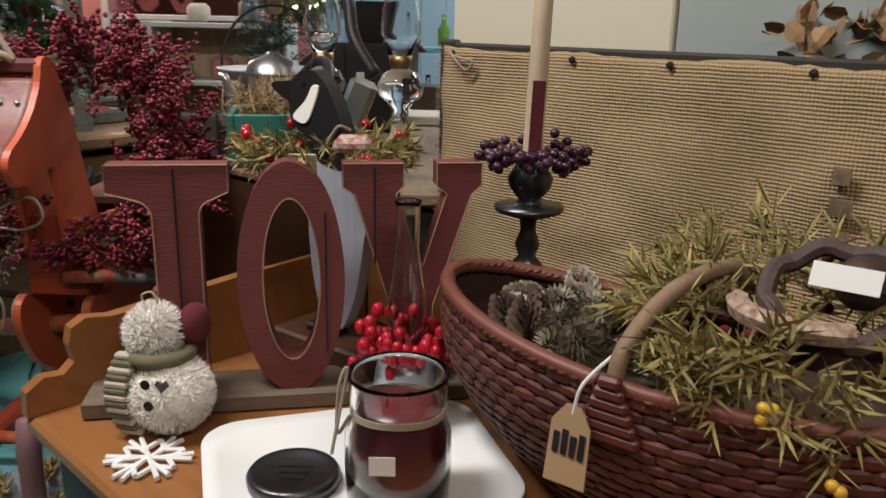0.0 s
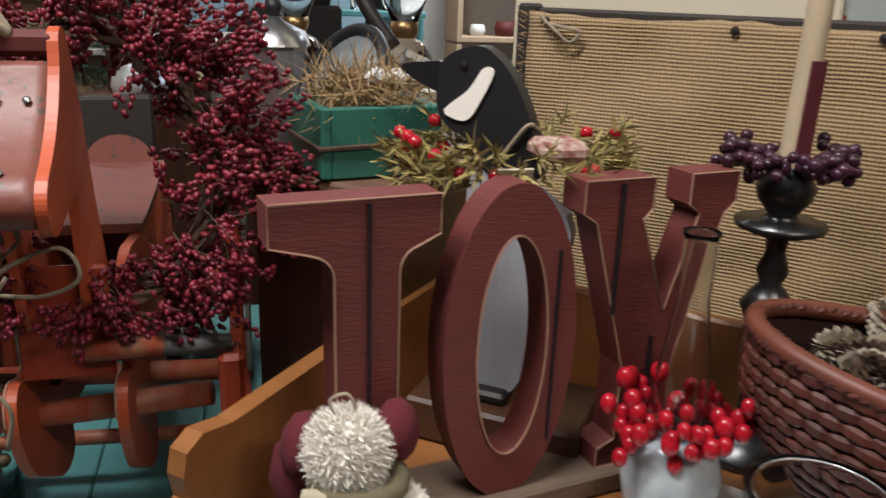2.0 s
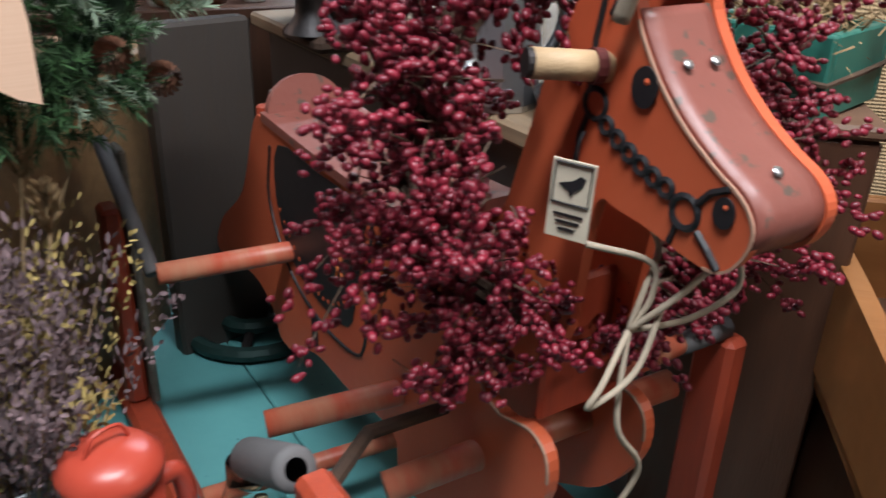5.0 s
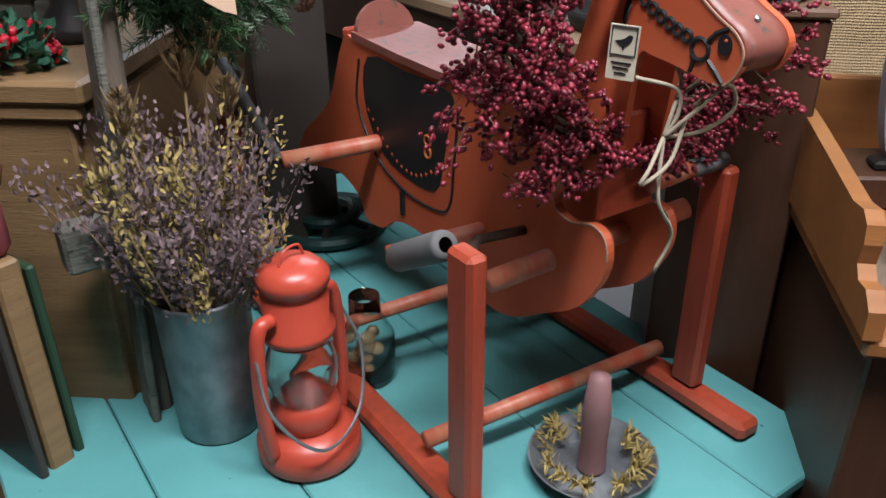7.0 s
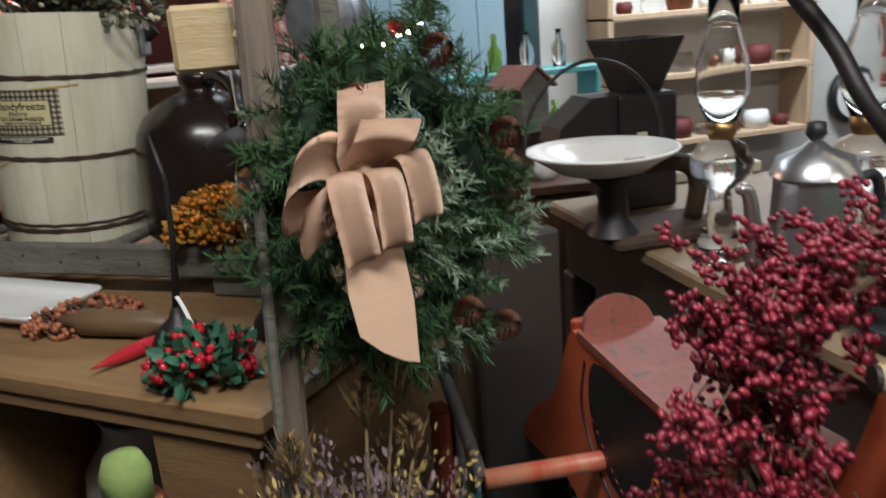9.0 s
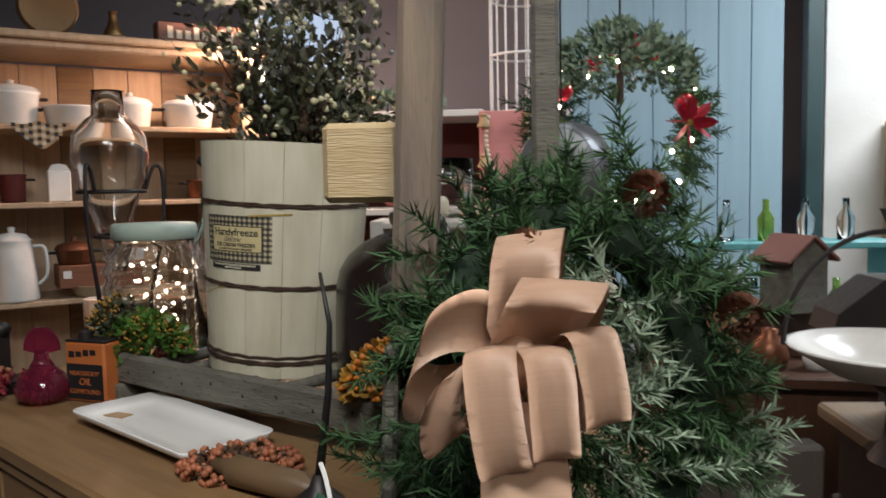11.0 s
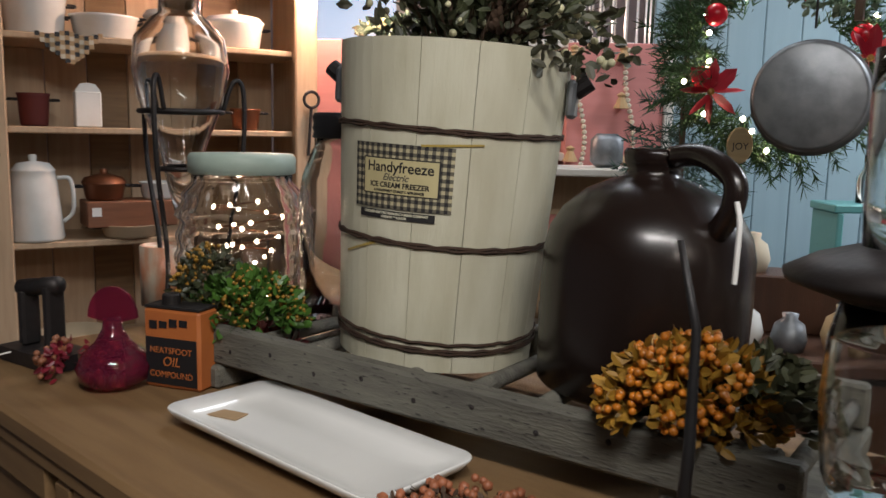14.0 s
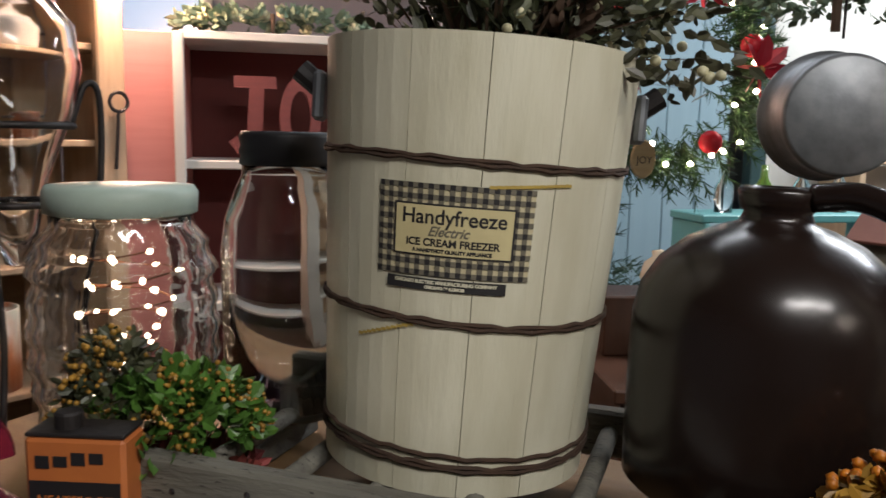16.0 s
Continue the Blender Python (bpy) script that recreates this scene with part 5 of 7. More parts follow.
# ---- pine cabinet and what stands on it ----
CM = pose(-2.186, 2.611, 0, 0, 0, -39.1)
t = thing("pine_cabinet", "worn yellow pine cabinet with panelled doors", "cabinet", CM)
part("top", box(1.41, 0.68, 0.032, 0.685, 0.33, 0.893, 0.006), M_PINE, t)
part("moulding", box(1.39, 0.02, 0.02, 0.685, 0.005, 0.872, 0.004), M_PINE, t)
part("end_panel", box(0.025, 0.62, 0.872, 0.03, 0.33, 0), M_PINE, t)
part("end_panel", box(0.03, 0.62, 0.872, 1.355, 0.33, 0), M_PINE, t)
part("back_panel", box(1.3, 0.02, 0.872, 0.69, 0.63, 0), M_DARKWOOD, t)
part("shelf", box(1.3, 0.58, 0.02, 0.69, 0.32, 0.46), M_PINE, t)
part("divider", box(0.022, 0.58, 0.40, 0.80, 0.32, 0.48), M_PINE, t)
part("bottom", box(1.3, 0.58, 0.03, 0.69, 0.32, 0.05), M_PINE, t)
for k, (x0, w) in enumerate(((0.07, 0.33), (0.42, 0.36))):
    part("stile", box(0.045, 0.024, 0.8, x0 + 0.02, 0.012, 0.065), M_PINE, t)
    part("door", box(w - 0.06, 0.016, 0.74, x0 + w / 2 + 0.02, 0.02, 0.08, 0.003), M_PINE, t)
    part("rail", box(w - 0.06, 0.024, 0.05, x0 + w / 2 + 0.02, 0.012, 0.822), M_PINE, t)
part("edge_panel", box(0.16, 0.02, 0.86, 1.28, 0.012, 0.008), M_PINE, t)
crock = thing("stoneware_crock", "grey white glazed stoneware crock on cabinet shelf", "crock", CM @ pose(0.98, 0.22, 0.47))
part("body", lathe([(0, 0), (0.10, 0), (0.125, 0.04), (0.135, 0.12), (0.125, 0.20), (0.09, 0.25), (0.085, 0.28), (0.095, 0.30), (0.085, 0.30), (0.075, 0.27), (0, 0.05)], 32), M_CROCK, crock, smooth=True)
stacked = thing("terracotta_pot", "small terracotta pot with green knitted bundle", "flowerpot", CM @ pose(1.16, 0.12, 0.48))
part("pot", lathe([(0, 0), (0.05, 0), (0.065, 0.14), (0.072, 0.14), (0.072, 0.17), (0.06, 0.17), (0, 0.03)], 24), M_COPPER, stacked, smooth=True)
part("bundle", lathe([(0.045, 0.16), (0.05, 0.22), (0.042, 0.28), (0.045, 0.33), (0.02, 0.36), (0, 0.36)], 20), M_GREENCLOTH, stacked, "green knitted bundle", True)

RK = pose(-1.716, 2.549, 0.926, 0, 0, -32.4)
t = thing("drying_rack", "weathered grey slatted wooden rack lying flat", "rack", RK)
part("rail", box(0.80, 0.024, 0.055, 0.385, 0.0, 0.034, 0.004), M_GREYWOOD, t)
part("rail", box(0.80, 0.024, 0.055, 0.385, 0.30, 0.034, 0.004), M_GREYWOOD, t)
for x in (-0.005, 0.775):
    part("foot", box(0.03, 0.34, 0.033, x, 0.15, 0, 0.004), M_GREYWOOD, t)
for k in range(9):
    part("rod", tube([(0.03 + 0.092 * k, 0.0, 0.062), (0.03 + 0.092 * k, 0.30, 0.062)], 0.0105, 10), M_GREYWOOD, t, smooth=True)
for k in range(10):
    part("nail", lathe([(0, 0.002), (0.0035, 0)], 8, pose(0.03 + 0.082 * k, -0.0125, 0.058 + 0.01 * (k % 2), 90)), M_IRON, t)

# ice cream bucket
t = thing("ice_cream_bucket", "cream painted stave ice cream freezer bucket, rusty hoops", "bucket", pose(-1.412, 2.572, 0.992, 0, 3.2, 0))
S, HT_B = 14, 0.415
for k in range(S):
    bm = bmesh.new()
    a0, a1 = 6.28319 * (k + 0.006) / S, 6.28319 * (k + 0.994) / S
    ringsv = []
    for z in (0.0, 0.10, 0.22, 0.33, HT_B):
        ro = 0.136 + (0.158 - 0.136) * z / HT_B
        row = [bm.verts.new((ro * math.cos(a0 + (a1 - a0) * j / 4), ro * math.sin(a0 + (a1 - a0) * j / 4), z + (0.002 * noise.noise((k, j, 2)) if z == HT_B else 0))) for j in range(5)]
        row += [bm.verts.new(((ro - 0.012) * math.cos(a1 + (a0 - a1) * j / 4), (ro - 0.012) * math.sin(a1 + (a0 - a1) * j / 4), z)) for j in range(5)]
        ringsv.append(row)
    for a, b in zip(ringsv, ringsv[1:]):
        for j in range(10):
            bm.faces.new((a[j], a[(j + 1) % 10], b[(j + 1) % 10], b[j]))
    for row in (ringsv[0], ringsv[-1]):
        for j in range(4):
            bm.faces.new((row[j], row[j + 1], row[8 - j], row[9 - j]))
    part("stave", bm, M_CREAM, t, smooth=False)
part("base", lathe([(0, 0.02), (0.125, 0.02), (0.125, 0.03), (0, 0.03)], 28), M_DARKWOOD, t)


def hoop(z, wires):
    r = 0.136 + 0.022 * z / HT_B + 0.001
    for w in range(wires):
        pts = [(r * math.cos(a) * 1.004, r * math.sin(a) * 1.004, z + 0.0032 * w + 0.0022 * math.sin(2 * a + 1) + 0.0008 * math.sin(19 * a + w * 3) + 0.0006 * math.sin(41 * a)) for a in [6.28319 * k / 72 for k in range(144)]]
        part("hoop", tube(pts, 0.0022, 6, closed=True), M_RUST, t, "rusty twisted wire hoop")


hoop(0.306, 2)
hoop(0.162, 2)
hoop(0.028, 2)
hoop(0.040, 1)
for a in (radians(-12), radians(168)):
    m = Matrix.Rotation(a, 4, "Z")
    part("ear", box(0.012, 0.045, 0.05, 0.163, 0, 0.335, 0.012, m), M_GALV, t, "galvanised handle ear")
    part("ear_knob", tube([m @ Vector((0.165, 0, 0.37)), m @ Vector((0.185, 0, 0.385))], 0.012, 10), M_IRON, t)
# printed label bent round the bucket
LA0, LA1, LZ0, LZ1 = radians(-138), radians(-84), 0.205, 0.286


def bent(u0, u1, v0, v1, off, n=12):
    """A thin sheet on the bucket from label coordinates 0 to 1."""
    bm = bmesh.new()
    rows = []
    for j in range(n + 1):
        a = LA0 + (LA1 - LA0) * (u0 + (u1 - u0) * j / n)
        col = []
        for v in (v0, v1):
            z = LZ0 + (LZ1 - LZ0) * v
            r = 0.136 + 0.022 * z / HT_B + 0.0006 + off
            col.append(bm.verts.new((r * math.cos(a), r * math.sin(a), z)))
        rows.append(col)
    for a, b in zip(rows, rows[1:]):
        bm.faces.new((a[0], b[0], b[1], a[1]))
    return bm


LB = part("label", bent(0, 1, 0, 1, 0, 24), mat("label_paper", (0.55, 0.49, 0.31), 0.6, other=(0.42, 0.36, 0.2), scale=30), t, "black and cream gingham paper label")
NX, NY = 30, 17
M_PRINT = mat("label_ink", (0.018, 0.017, 0.018), 0.6, bump=0)
M_HALF = mat("label_grey_ink", (0.16, 0.145, 0.105), 0.6, bump=0)
tone = ([], [])
for i in range(NX):
    for j in range(NY):
        if (3 < i < NX - 4 and 3 < j < NY - 4) or not (i % 2 == 0 or j % 2 == 0):
            continue
        if not (i % 2 == 0 and j % 2 == 0):
            b2 = template(bent(i / NX, (i + 1) / NX, j / NY, (j + 1) / NY, 0.0007, 1))
            n0 = len(tone[0])
            tone[0].extend(b2[0])
            tone[1].extend([tuple(q + n0 for q in f) for f in b2[1]])
        else:
            part("check", bent(i / NX, (i + 1) / NX, j / NY, (j + 1) / NY, 0.0007, 1), M_PRINT, LB)
stuff(part("check_tone", tone, M_HALF, LB))
part("label_border", bent(0.115, 0.885, 0.215, 0.785, 0.0009, 20), M_PRINT, LB)
part("label_field", bent(0.13, 0.87, 0.235, 0.765, 0.0013, 20), mat("label_yellow", (0.56, 0.49, 0.26), 0.6, other=(0.45, 0.38, 0.2), scale=30), LB)
part("label_band", bent(0.08, 0.86, -0.16, -0.03, 0.0009, 20), M_PRINT, LB)


def letters(text, u, v, size, material, shear=0.0, squeeze=1.0, off=0.0022):
    """A line of words bent round the bucket, centred on label coordinates."""
    cu = bpy.data.curves.new("words", "FONT")
    cu.body, cu.size, cu.shear, cu.align_x = text, size, shear, "CENTER"
    cu.extrude = 0.0
    cu.offset = 0.0003
    tmp = new("words", cu)
    bpy.context.view_layer.update()
    me = bpy.data.meshes.new_from_object(tmp.evaluated_get(bpy.context.evaluated_depsgraph_get()))
    bpy.data.objects.remove(tmp)
    ac = LA0 + (LA1 - LA0) * u
    for vert in me.vertices:
        z = LZ0 + (LZ1 - LZ0) * v + vert.co.y
        r = 0.136 + 0.022 * z / HT_B + off
        a = ac + vert.co.x * squeeze / r
        vert.co = (r * math.cos(a), r * math.sin(a), z)
    me.materials.append(material)
    ob = new("lettering", me)
    ob.parent = LB
    return ob


M_STAIN = mat("yellow_stain", (0.42, 0.30, 0.06), 0.6, other=(0.30, 0.20, 0.06), scale=40)
for k in range(12):
    part("stain_streak", bent(0.70 + 0.045 * k, 0.745 + 0.045 * k, 0.99 + 0.006 * k, 1.025 + 0.006 * k, 0.0009, 2), M_STAIN, t, "yellow rust streak")
    part("stain_streak", bent(-0.16 + 0.04 * k, -0.12 + 0.04 * k, -0.80 + 0.022 * k, -0.765 + 0.022 * k, 0.0009, 2), M_STAIN, t, "yellow rust streak")
letters("Handyfreeze", 0.5, 0.57, 0.0185, M_PRINT)
letters("Electric", 0.47, 0.44, 0.012, M_HALF, 0.4)
letters("ICE CREAM FREEZER", 0.5, 0.33, 0.0092, M_PRINT)
letters("A HANDYHOT QUALITY APPLIANCE", 0.5, 0.26, 0.0043, M_PRINT)
letters("CHICAGO ELECTRIC MANUFACTURING COMPANY", 0.47, -0.085, 0.0040, M_CREAM)
letters("CHICAGO 38 ILLINOIS", 0.47, -0.14, 0.0036, M_CREAM)

# plant spray in the bucket
t = thing("berry_spray", "dull green leaf spray with cream berries and cone", "plant", pose(-1.385, 2.575, 1.30))
ls, wb, tw = [], [], []
for k in range(95):
    d = Vector((rng.gauss(0.05, 0.33), rng.gauss(0, 0.33), 1)).normalized()
    if k > 80:
        d = Vector((rng.uniform(0.5, 1), rng.uniform(-0.8, 0.2), rng.uniform(-0.1, 0.5))).normalized()
    L = rng.uniform(0.16, 0.46) if k <= 80 else rng.uniform(0.16, 0.24)
    p = Vector((0, 0, 0.03 if k <= 80 else 0.10))
    tw.append(aim(p, d, 0.0035, 0.003, L))
    for j in range(34):
        q = p + d * L * rng.uniform(0.3, 1.03) + rand_dir() * 0.02
        ls.append(aim(q, rand_dir() + d, rng.uniform(0.010, 0.016), 0.01, rng.uniform(0.014, 0.026)))
    if k % 2 == 0:
        for j in range(9):
            wb.append(ball(p + d * L * rng.uniform(0.6, 1.0) + rand_dir() * 0.022, rng.uniform(0.004, 0.0065)))
stuff(part("foliage", stamp(LEAF, ls), M_OLIVELEAF, t))
stuff(part("berry_mass", stamp(BALL, wb), M_WHITEBERRY, t, "cream berries", True))
stuff(part("twig_mass", stamp(NEEDLE, tw), M_TWIG, t))
cone(t, pose(0.06, -0.06, 0.12, 20, 10, 0), 0.07, 0.026, M_CONE)

# brown jug
t = thing("stoneware_jug", "dark brown glazed stoneware jug with strap handle", "jug", pose(-1.15, 2.42, 0.992, 0, 1.5, 0))
part("body", lathe([(0, 0), (0.118, 0), (0.124, 0.006), (0.125, 0.05), (0.126, 0.12), (0.125, 0.165), (0.119, 0.192), (0.104, 0.217), (0.078, 0.239), (0.050, 0.252), (0.034, 0.257), (0.030, 0.266), (0.035, 0.272), (0.037, 0.285), (0.034, 0.290), (0.024, 0.29), (0.022, 0.26), (0, 0.25)], 48), M_JUG, t, smooth=True)
part("handle", tube(curve([(0.015, -0.027, 0.282), (0.04, -0.062, 0.285), (0.062, -0.105, 0.265), (0.064, -0.112, 0.237), (0.055, -0.098, 0.207), (0.048, -0.083, 0.195)]), 0.013, 12), M_JUG, t, smooth=True)
part("tag_string", tube(curve([(0.063, -0.125, 0.24), (0.066, -0.132, 0.22), (0.066, -0.134, 0.19), (0.066, -0.134, 0.155)]), 0.003, 6), M_WHITE, t, "white tag string")

# glass jars
t = thing("barrel_jar", "ribbed glass barrel jar holding a string of fairy lights", "jar", pose(-1.785, 2.87, 0.926))
prof = []
for k in range(25):
    z = 0.02 + 0.235 * k / 24
    r = 0.118 * (0.86 + 0.14 * math.sin(math.pi * min(1, z / 0.26))) if z < 0.21 else 0.118 * (1 - 2.6 * (z - 0.21))
    prof.append((r + 0.0022 * (1 if k % 4 < 2 else -1), z))
outer = [(0, 0.004), (0.09, 0.004), (0.1, 0.012)] + prof + [(0.088, 0.275), (0.088, 0.30)]
inner = [(r - 0.004, max(z, 0.012)) for r, z in reversed(outer[2:])] + [(0, 0.012)]
part("glass", lathe(outer + inner, 120, wobble=0.010), M_GLASS, t, smooth=True)
part("lid", lathe([(0.089, 0.29), (0.094, 0.292), (0.095, 0.318), (0.09, 0.326), (0, 0.328)], 36), M_MINT, t, "mint green metal lid", True)
pts = [(0.07 * math.cos(k * 0.9) * rng.uniform(0.5, 1), 0.07 * math.sin(k * 0.9) * rng.uniform(0.5, 1), 0.03 + 0.0052 * k) for k in range(42)]
part("wire", tube(curve(pts, 3), 0.0012, 4), M_COPPER, t)
for p in pts:
    part("fairy_light", stamp(SMALLBALL, [ball(p, 0.0042)]), M_FAIRY, t)
t = thing("glass_jar", "tall clear glass jar with a black screw lid", "jar", pose(-1.577, 2.782, 0.972) @ Matrix.Diagonal((1.22, 1.22, 1.03, 1)))
part("glass", lathe([(0, 0.002), (0.06, 0.002), (0.066, 0.012), (0.068, 0.20), (0.063, 0.24), (0.052, 0.275), (0.046, 0.29), (0.046, 0.315), (0.043, 0.315), (0.043, 0.288), (0.06, 0.238), (0.064, 0.20), (0.062, 0.014), (0, 0.008)], 36), M_GLASS, t, smooth=True)
part("lid", lathe([(0.047, 0.302), (0.049, 0.304), (0.047, 0.312), (0.049, 0.318), (0.047, 0.325), (0.049, 0.335), (0.046, 0.342), (0, 0.342)], 30), M_BLACK, t, "black screw lid", True)
t = thing("glass_vase", "etched glass amphora vase in a black iron stand", "vase", pose(-1.945, 3.0, 0.926))
part("glass", lathe([(0.0, 0.20), (0.018, 0.205), (0.028, 0.25), (0.045, 0.33), (0.08, 0.42), (0.092, 0.48), (0.085, 0.54), (0.055, 0.575), (0.04, 0.585), (0.036, 0.64), (0.04, 0.645), (0.034, 0.645), (0.033, 0.585), (0.05, 0.571), (0.081, 0.538), (0.088, 0.48), (0.076, 0.42), (0.041, 0.33), (0.024, 0.25), (0, 0.21)], 32), M_GLASS, t, smooth=True)
for z, r in ((0.40, 0.078), (0.29, 0.045)):
    part("ring", tube([(r * math.cos(a), r * math.sin(a), z) for a in [6.2832 * k / 28 for k in range(28)]], 0.0055, 6, closed=True), M_IRON, t, smooth=True)
for k in range(3):
    a = 2.09 * k + 0.5
    c, s = math.cos(a), math.sin(a)
    part("leg", tube(curve([(0.078 * c, 0.078 * s, 0.40), (0.10 * c, 0.10 * s, 0.46), (0.12 * c, 0.12 * s, 0.44), (0.115 * c, 0.115 * s, 0.30), (0.08 * c, 0.08 * s, 0.12), (0.10 * c, 0.10 * s, 0.0)]), 0.0048, 8), M_IRON, t, smooth=True)

# small things on the cabinet
t = thing("oil_tin", "orange and black vintage oil tin", "tin", pose(-1.776, 2.545, 0.926, 0, 0, -16))
part("can", box(0.095, 0.045, 0.115, 0, 0, 0, 0.004), M_ORANGETIN, t)
part("panel", box(0.086, 0.001, 0.068, 0, -0.0232, 0.006, 0), M_BLACK, t, "black printed panel")
part("top", box(0.093, 0.043, 0.004, 0, 0, 0.115, 0.001), M_IRON, t)
part("cap", lathe([(0.013, 0.118), (0.013, 0.132), (0.011, 0.134), (0, 0.134)], 18, pose(-0.015, 0, 0)), M_IRON, t)


def flat_words(text, parent, m, size, material, shear=0.0):
    cu = bpy.data.curves.new("words", "FONT")
    cu.body, cu.size, cu.shear, cu.align_x, cu.extrude = text, size, shear, "CENTER", 0.0003
    tmp = new("words", cu)
    bpy.context.view_layer.update()
    me = bpy.data.meshes.new_from_object(tmp.evaluated_get(bpy.context.evaluated_depsgraph_get()))
    bpy.data.objects.remove(tmp)
    me.transform(m)
    me.materials.append(material)
    ob = new("lettering", me)
    ob.parent = parent
    return ob


flat_words("NEATSFOOT", t, pose(0, -0.0242, 0.052, 90), 0.0125, M_ORANGETIN)
flat_words("OIL", t, pose(0, -0.0242, 0.034, 90, 0, 0), 0.019, M_ORANGETIN, 0.2)
flat_words("COMPOUND", t, pose(0, -0.0242, 0.017, 90), 0.0125, M_ORANGETIN)
for k in range(4):
    part("brand_mark", box(0.013, 0.001, 0.012 - 0.002 * (k % 2), -0.03 + 0.017 * k, -0.0232, 0.086 + 0.002 * k, 0), M_BLACK, t)
t = thing("cranberry_jar", "cranberry pressed glass jar with fan lid", "jar", pose(-1.87, 2.53, 0.926))
part("bowl", lathe([(0, 0), (0.03, 0), (0.048, 0.012), (0.052, 0.03), (0.042, 0.05), (0.025, 0.065), (0.014, 0.085), (0.012, 0.10), (0.0, 0.10)], 24), M_PURPLEGLASS, t, smooth=True)
part("fan_lid", slab([(0, 0.09)] + arc(0, 0.10, 0.036, 0.045, 0, 180, 14), 0.006), M_PURPLEGLASS, t)
t = thing("sad_iron", "black cast iron flat iron with white tag", "iron", pose(-2.035, 2.635, 0.926, 0, 0, -30))
part("sole", slab([(-0.08, 0), (0.08, 0), (0.075, 0.022), (-0.07, 0.022)], 0.075, m=pose(0, -0.035, 0)), M_IRON, t)
part("upright", box(0.018, 0.03, 0.09, -0.035, 0, 0.022), M_IRON, t)
part("upright", box(0.018, 0.03, 0.105, 0.035, 0, 0.022), M_IRON, t)
part("grip", tube([(-0.05, 0, 0.112), (0.05, 0, 0.128)], 0.014, 12), M_IRON, t, smooth=True)
part("tag_string", tube(curve([(-0.02, -0.04, 0.02), (-0.04, -0.08, 0.012), (-0.03, -0.125, 0.006)]), 0.0015, 5), M_WHITE, t)
part("tag", box(0.02, 0.003, 0.05, -0.03, -0.14, -0.045, 0), M_PAPER, t)
t = thing("coffee_can", "old orange and cream printed tin can", "can", pose(-2.02, 3.08, 0.926))
part("can", lathe([(0, 0), (0.05, 0), (0.05, 0.125), (0.047, 0.125), (0.046, 0.12), (0, 0.12)], 28), mat("can_print", (0.5, 0.46, 0.36), 0.4, other=(0.5, 0.15, 0.05), scale=10, amount=1.0, stretch=(3, 3, 1)), t, smooth=True)
t = thing("serving_tray", "long white glazed rectangular serving tray", "tray", pose(-1.54, 2.327, 0.926, 0, 0, -38.5))
part("dish", dish([rounded((0.16, 0.055), 0.015, 0), rounded((0.185, 0.074), 0.018, 0.014), rounded((0.192, 0.080), 0.02, 0.024), rounded((0.191, 0.079), 0.02, 0.026), rounded((0.172, 0.062), 0.018, 0.014), rounded((0.155, 0.048), 0.015, 0.009), rounded((0.1, 0.03), 0.015, 0.008)]), M_WHITE, t, smooth=True)
tg = thing("paper_tag", "small kraft paper tag lying in tray", "tag", pose(-1.665, 2.405, 0.9355, 0, 0, -20))
part("card", box(0.05, 0.025, 0.0015, 0, 0, 0, 0), M_KRAFT, tg)


def bush(name, label, place, spread, leaf_m, berry_m, n, leaf, berry_r, lift=0.05):
    b = thing(name, label, "plant", pose(*place))
    lv, br = [], []
    for k in range(n):
        d = rand_dir()
        d.z = abs(d.z) * 0.8 + 0.1
        c = Vector((d.x * spread[0], d.y * spread[1], lift * 0.4 + d.z * spread[2]))
        for j in range(11):
            lv.append(aim(c + rand_dir() * 0.014, d + rand_dir() * 0.9, leaf, leaf, leaf * 1.5))
        if berry_m is not None and k % 2 == 0:
            for j in range(12):
                br.append(ball(c + d * 0.012 + rand_dir() * 0.013, berry_r * rng.uniform(0.8, 1.2)))
    stuff(part("foliage", stamp(LEAF, lv), leaf_m, b))
    if br:
        stuff(part("berry_mass", stamp(SMALLBALL, br), berry_m, b, "", True))
    part("stem", tube([(0, 0, 0.0), (0, 0, lift + 0.02)], 0.008, 6), M_TWIG, b)
    return b


bush("leafy_pick", "bright green leaf pick with yellow berry tips", (-1.695, 2.60, 0.985), (0.07, 0.05, 0.07), M_LEAF, M_MUSTARD, 60, 0.014, 0.0028)
bush("yellow_pick", "mustard and dark green berry pick", (-1.76, 2.62, 0.985), (0.045, 0.045, 0.11), M_OLIVELEAF, M_MUSTARD, 50, 0.010, 0.0032)
bush("orange_pick", "orange berry bush with mustard leaves in planter", (-1.135, 2.215, 1.0), (0.075, 0.05, 0.072), M_MUSTARD, M_ORANGE, 80, 0.013, 0.0046)
bush("dark_leaf_pick", "dark olive leaf pick behind orange berries", (-1.075, 2.22, 1.0), (0.05, 0.045, 0.06), M_OLIVELEAF, None, 40, 0.015, 0.003)
pl = thing("small_planter", "dark grey wooden planter under orange berries", "planter", pose(-1.105, 2.20, 0.926, 0, 0, -32))
part("pot", box(0.10, 0.07, 0.075, 0, 0.0, 0), M_GREYWOOD, pl)
bush("burgundy_leaves", "dried burgundy leaves behind the oil tin", (-1.70, 2.62, 0.926), (0.08, 0.05, 0.05), mat("burgundy_leaf", (0.16, 0.025, 0.03), 0.6, other=(0.3, 0.1, 0.04), vary=0.7, bump=0), None, 30, 0.02, 0.003, 0.02)
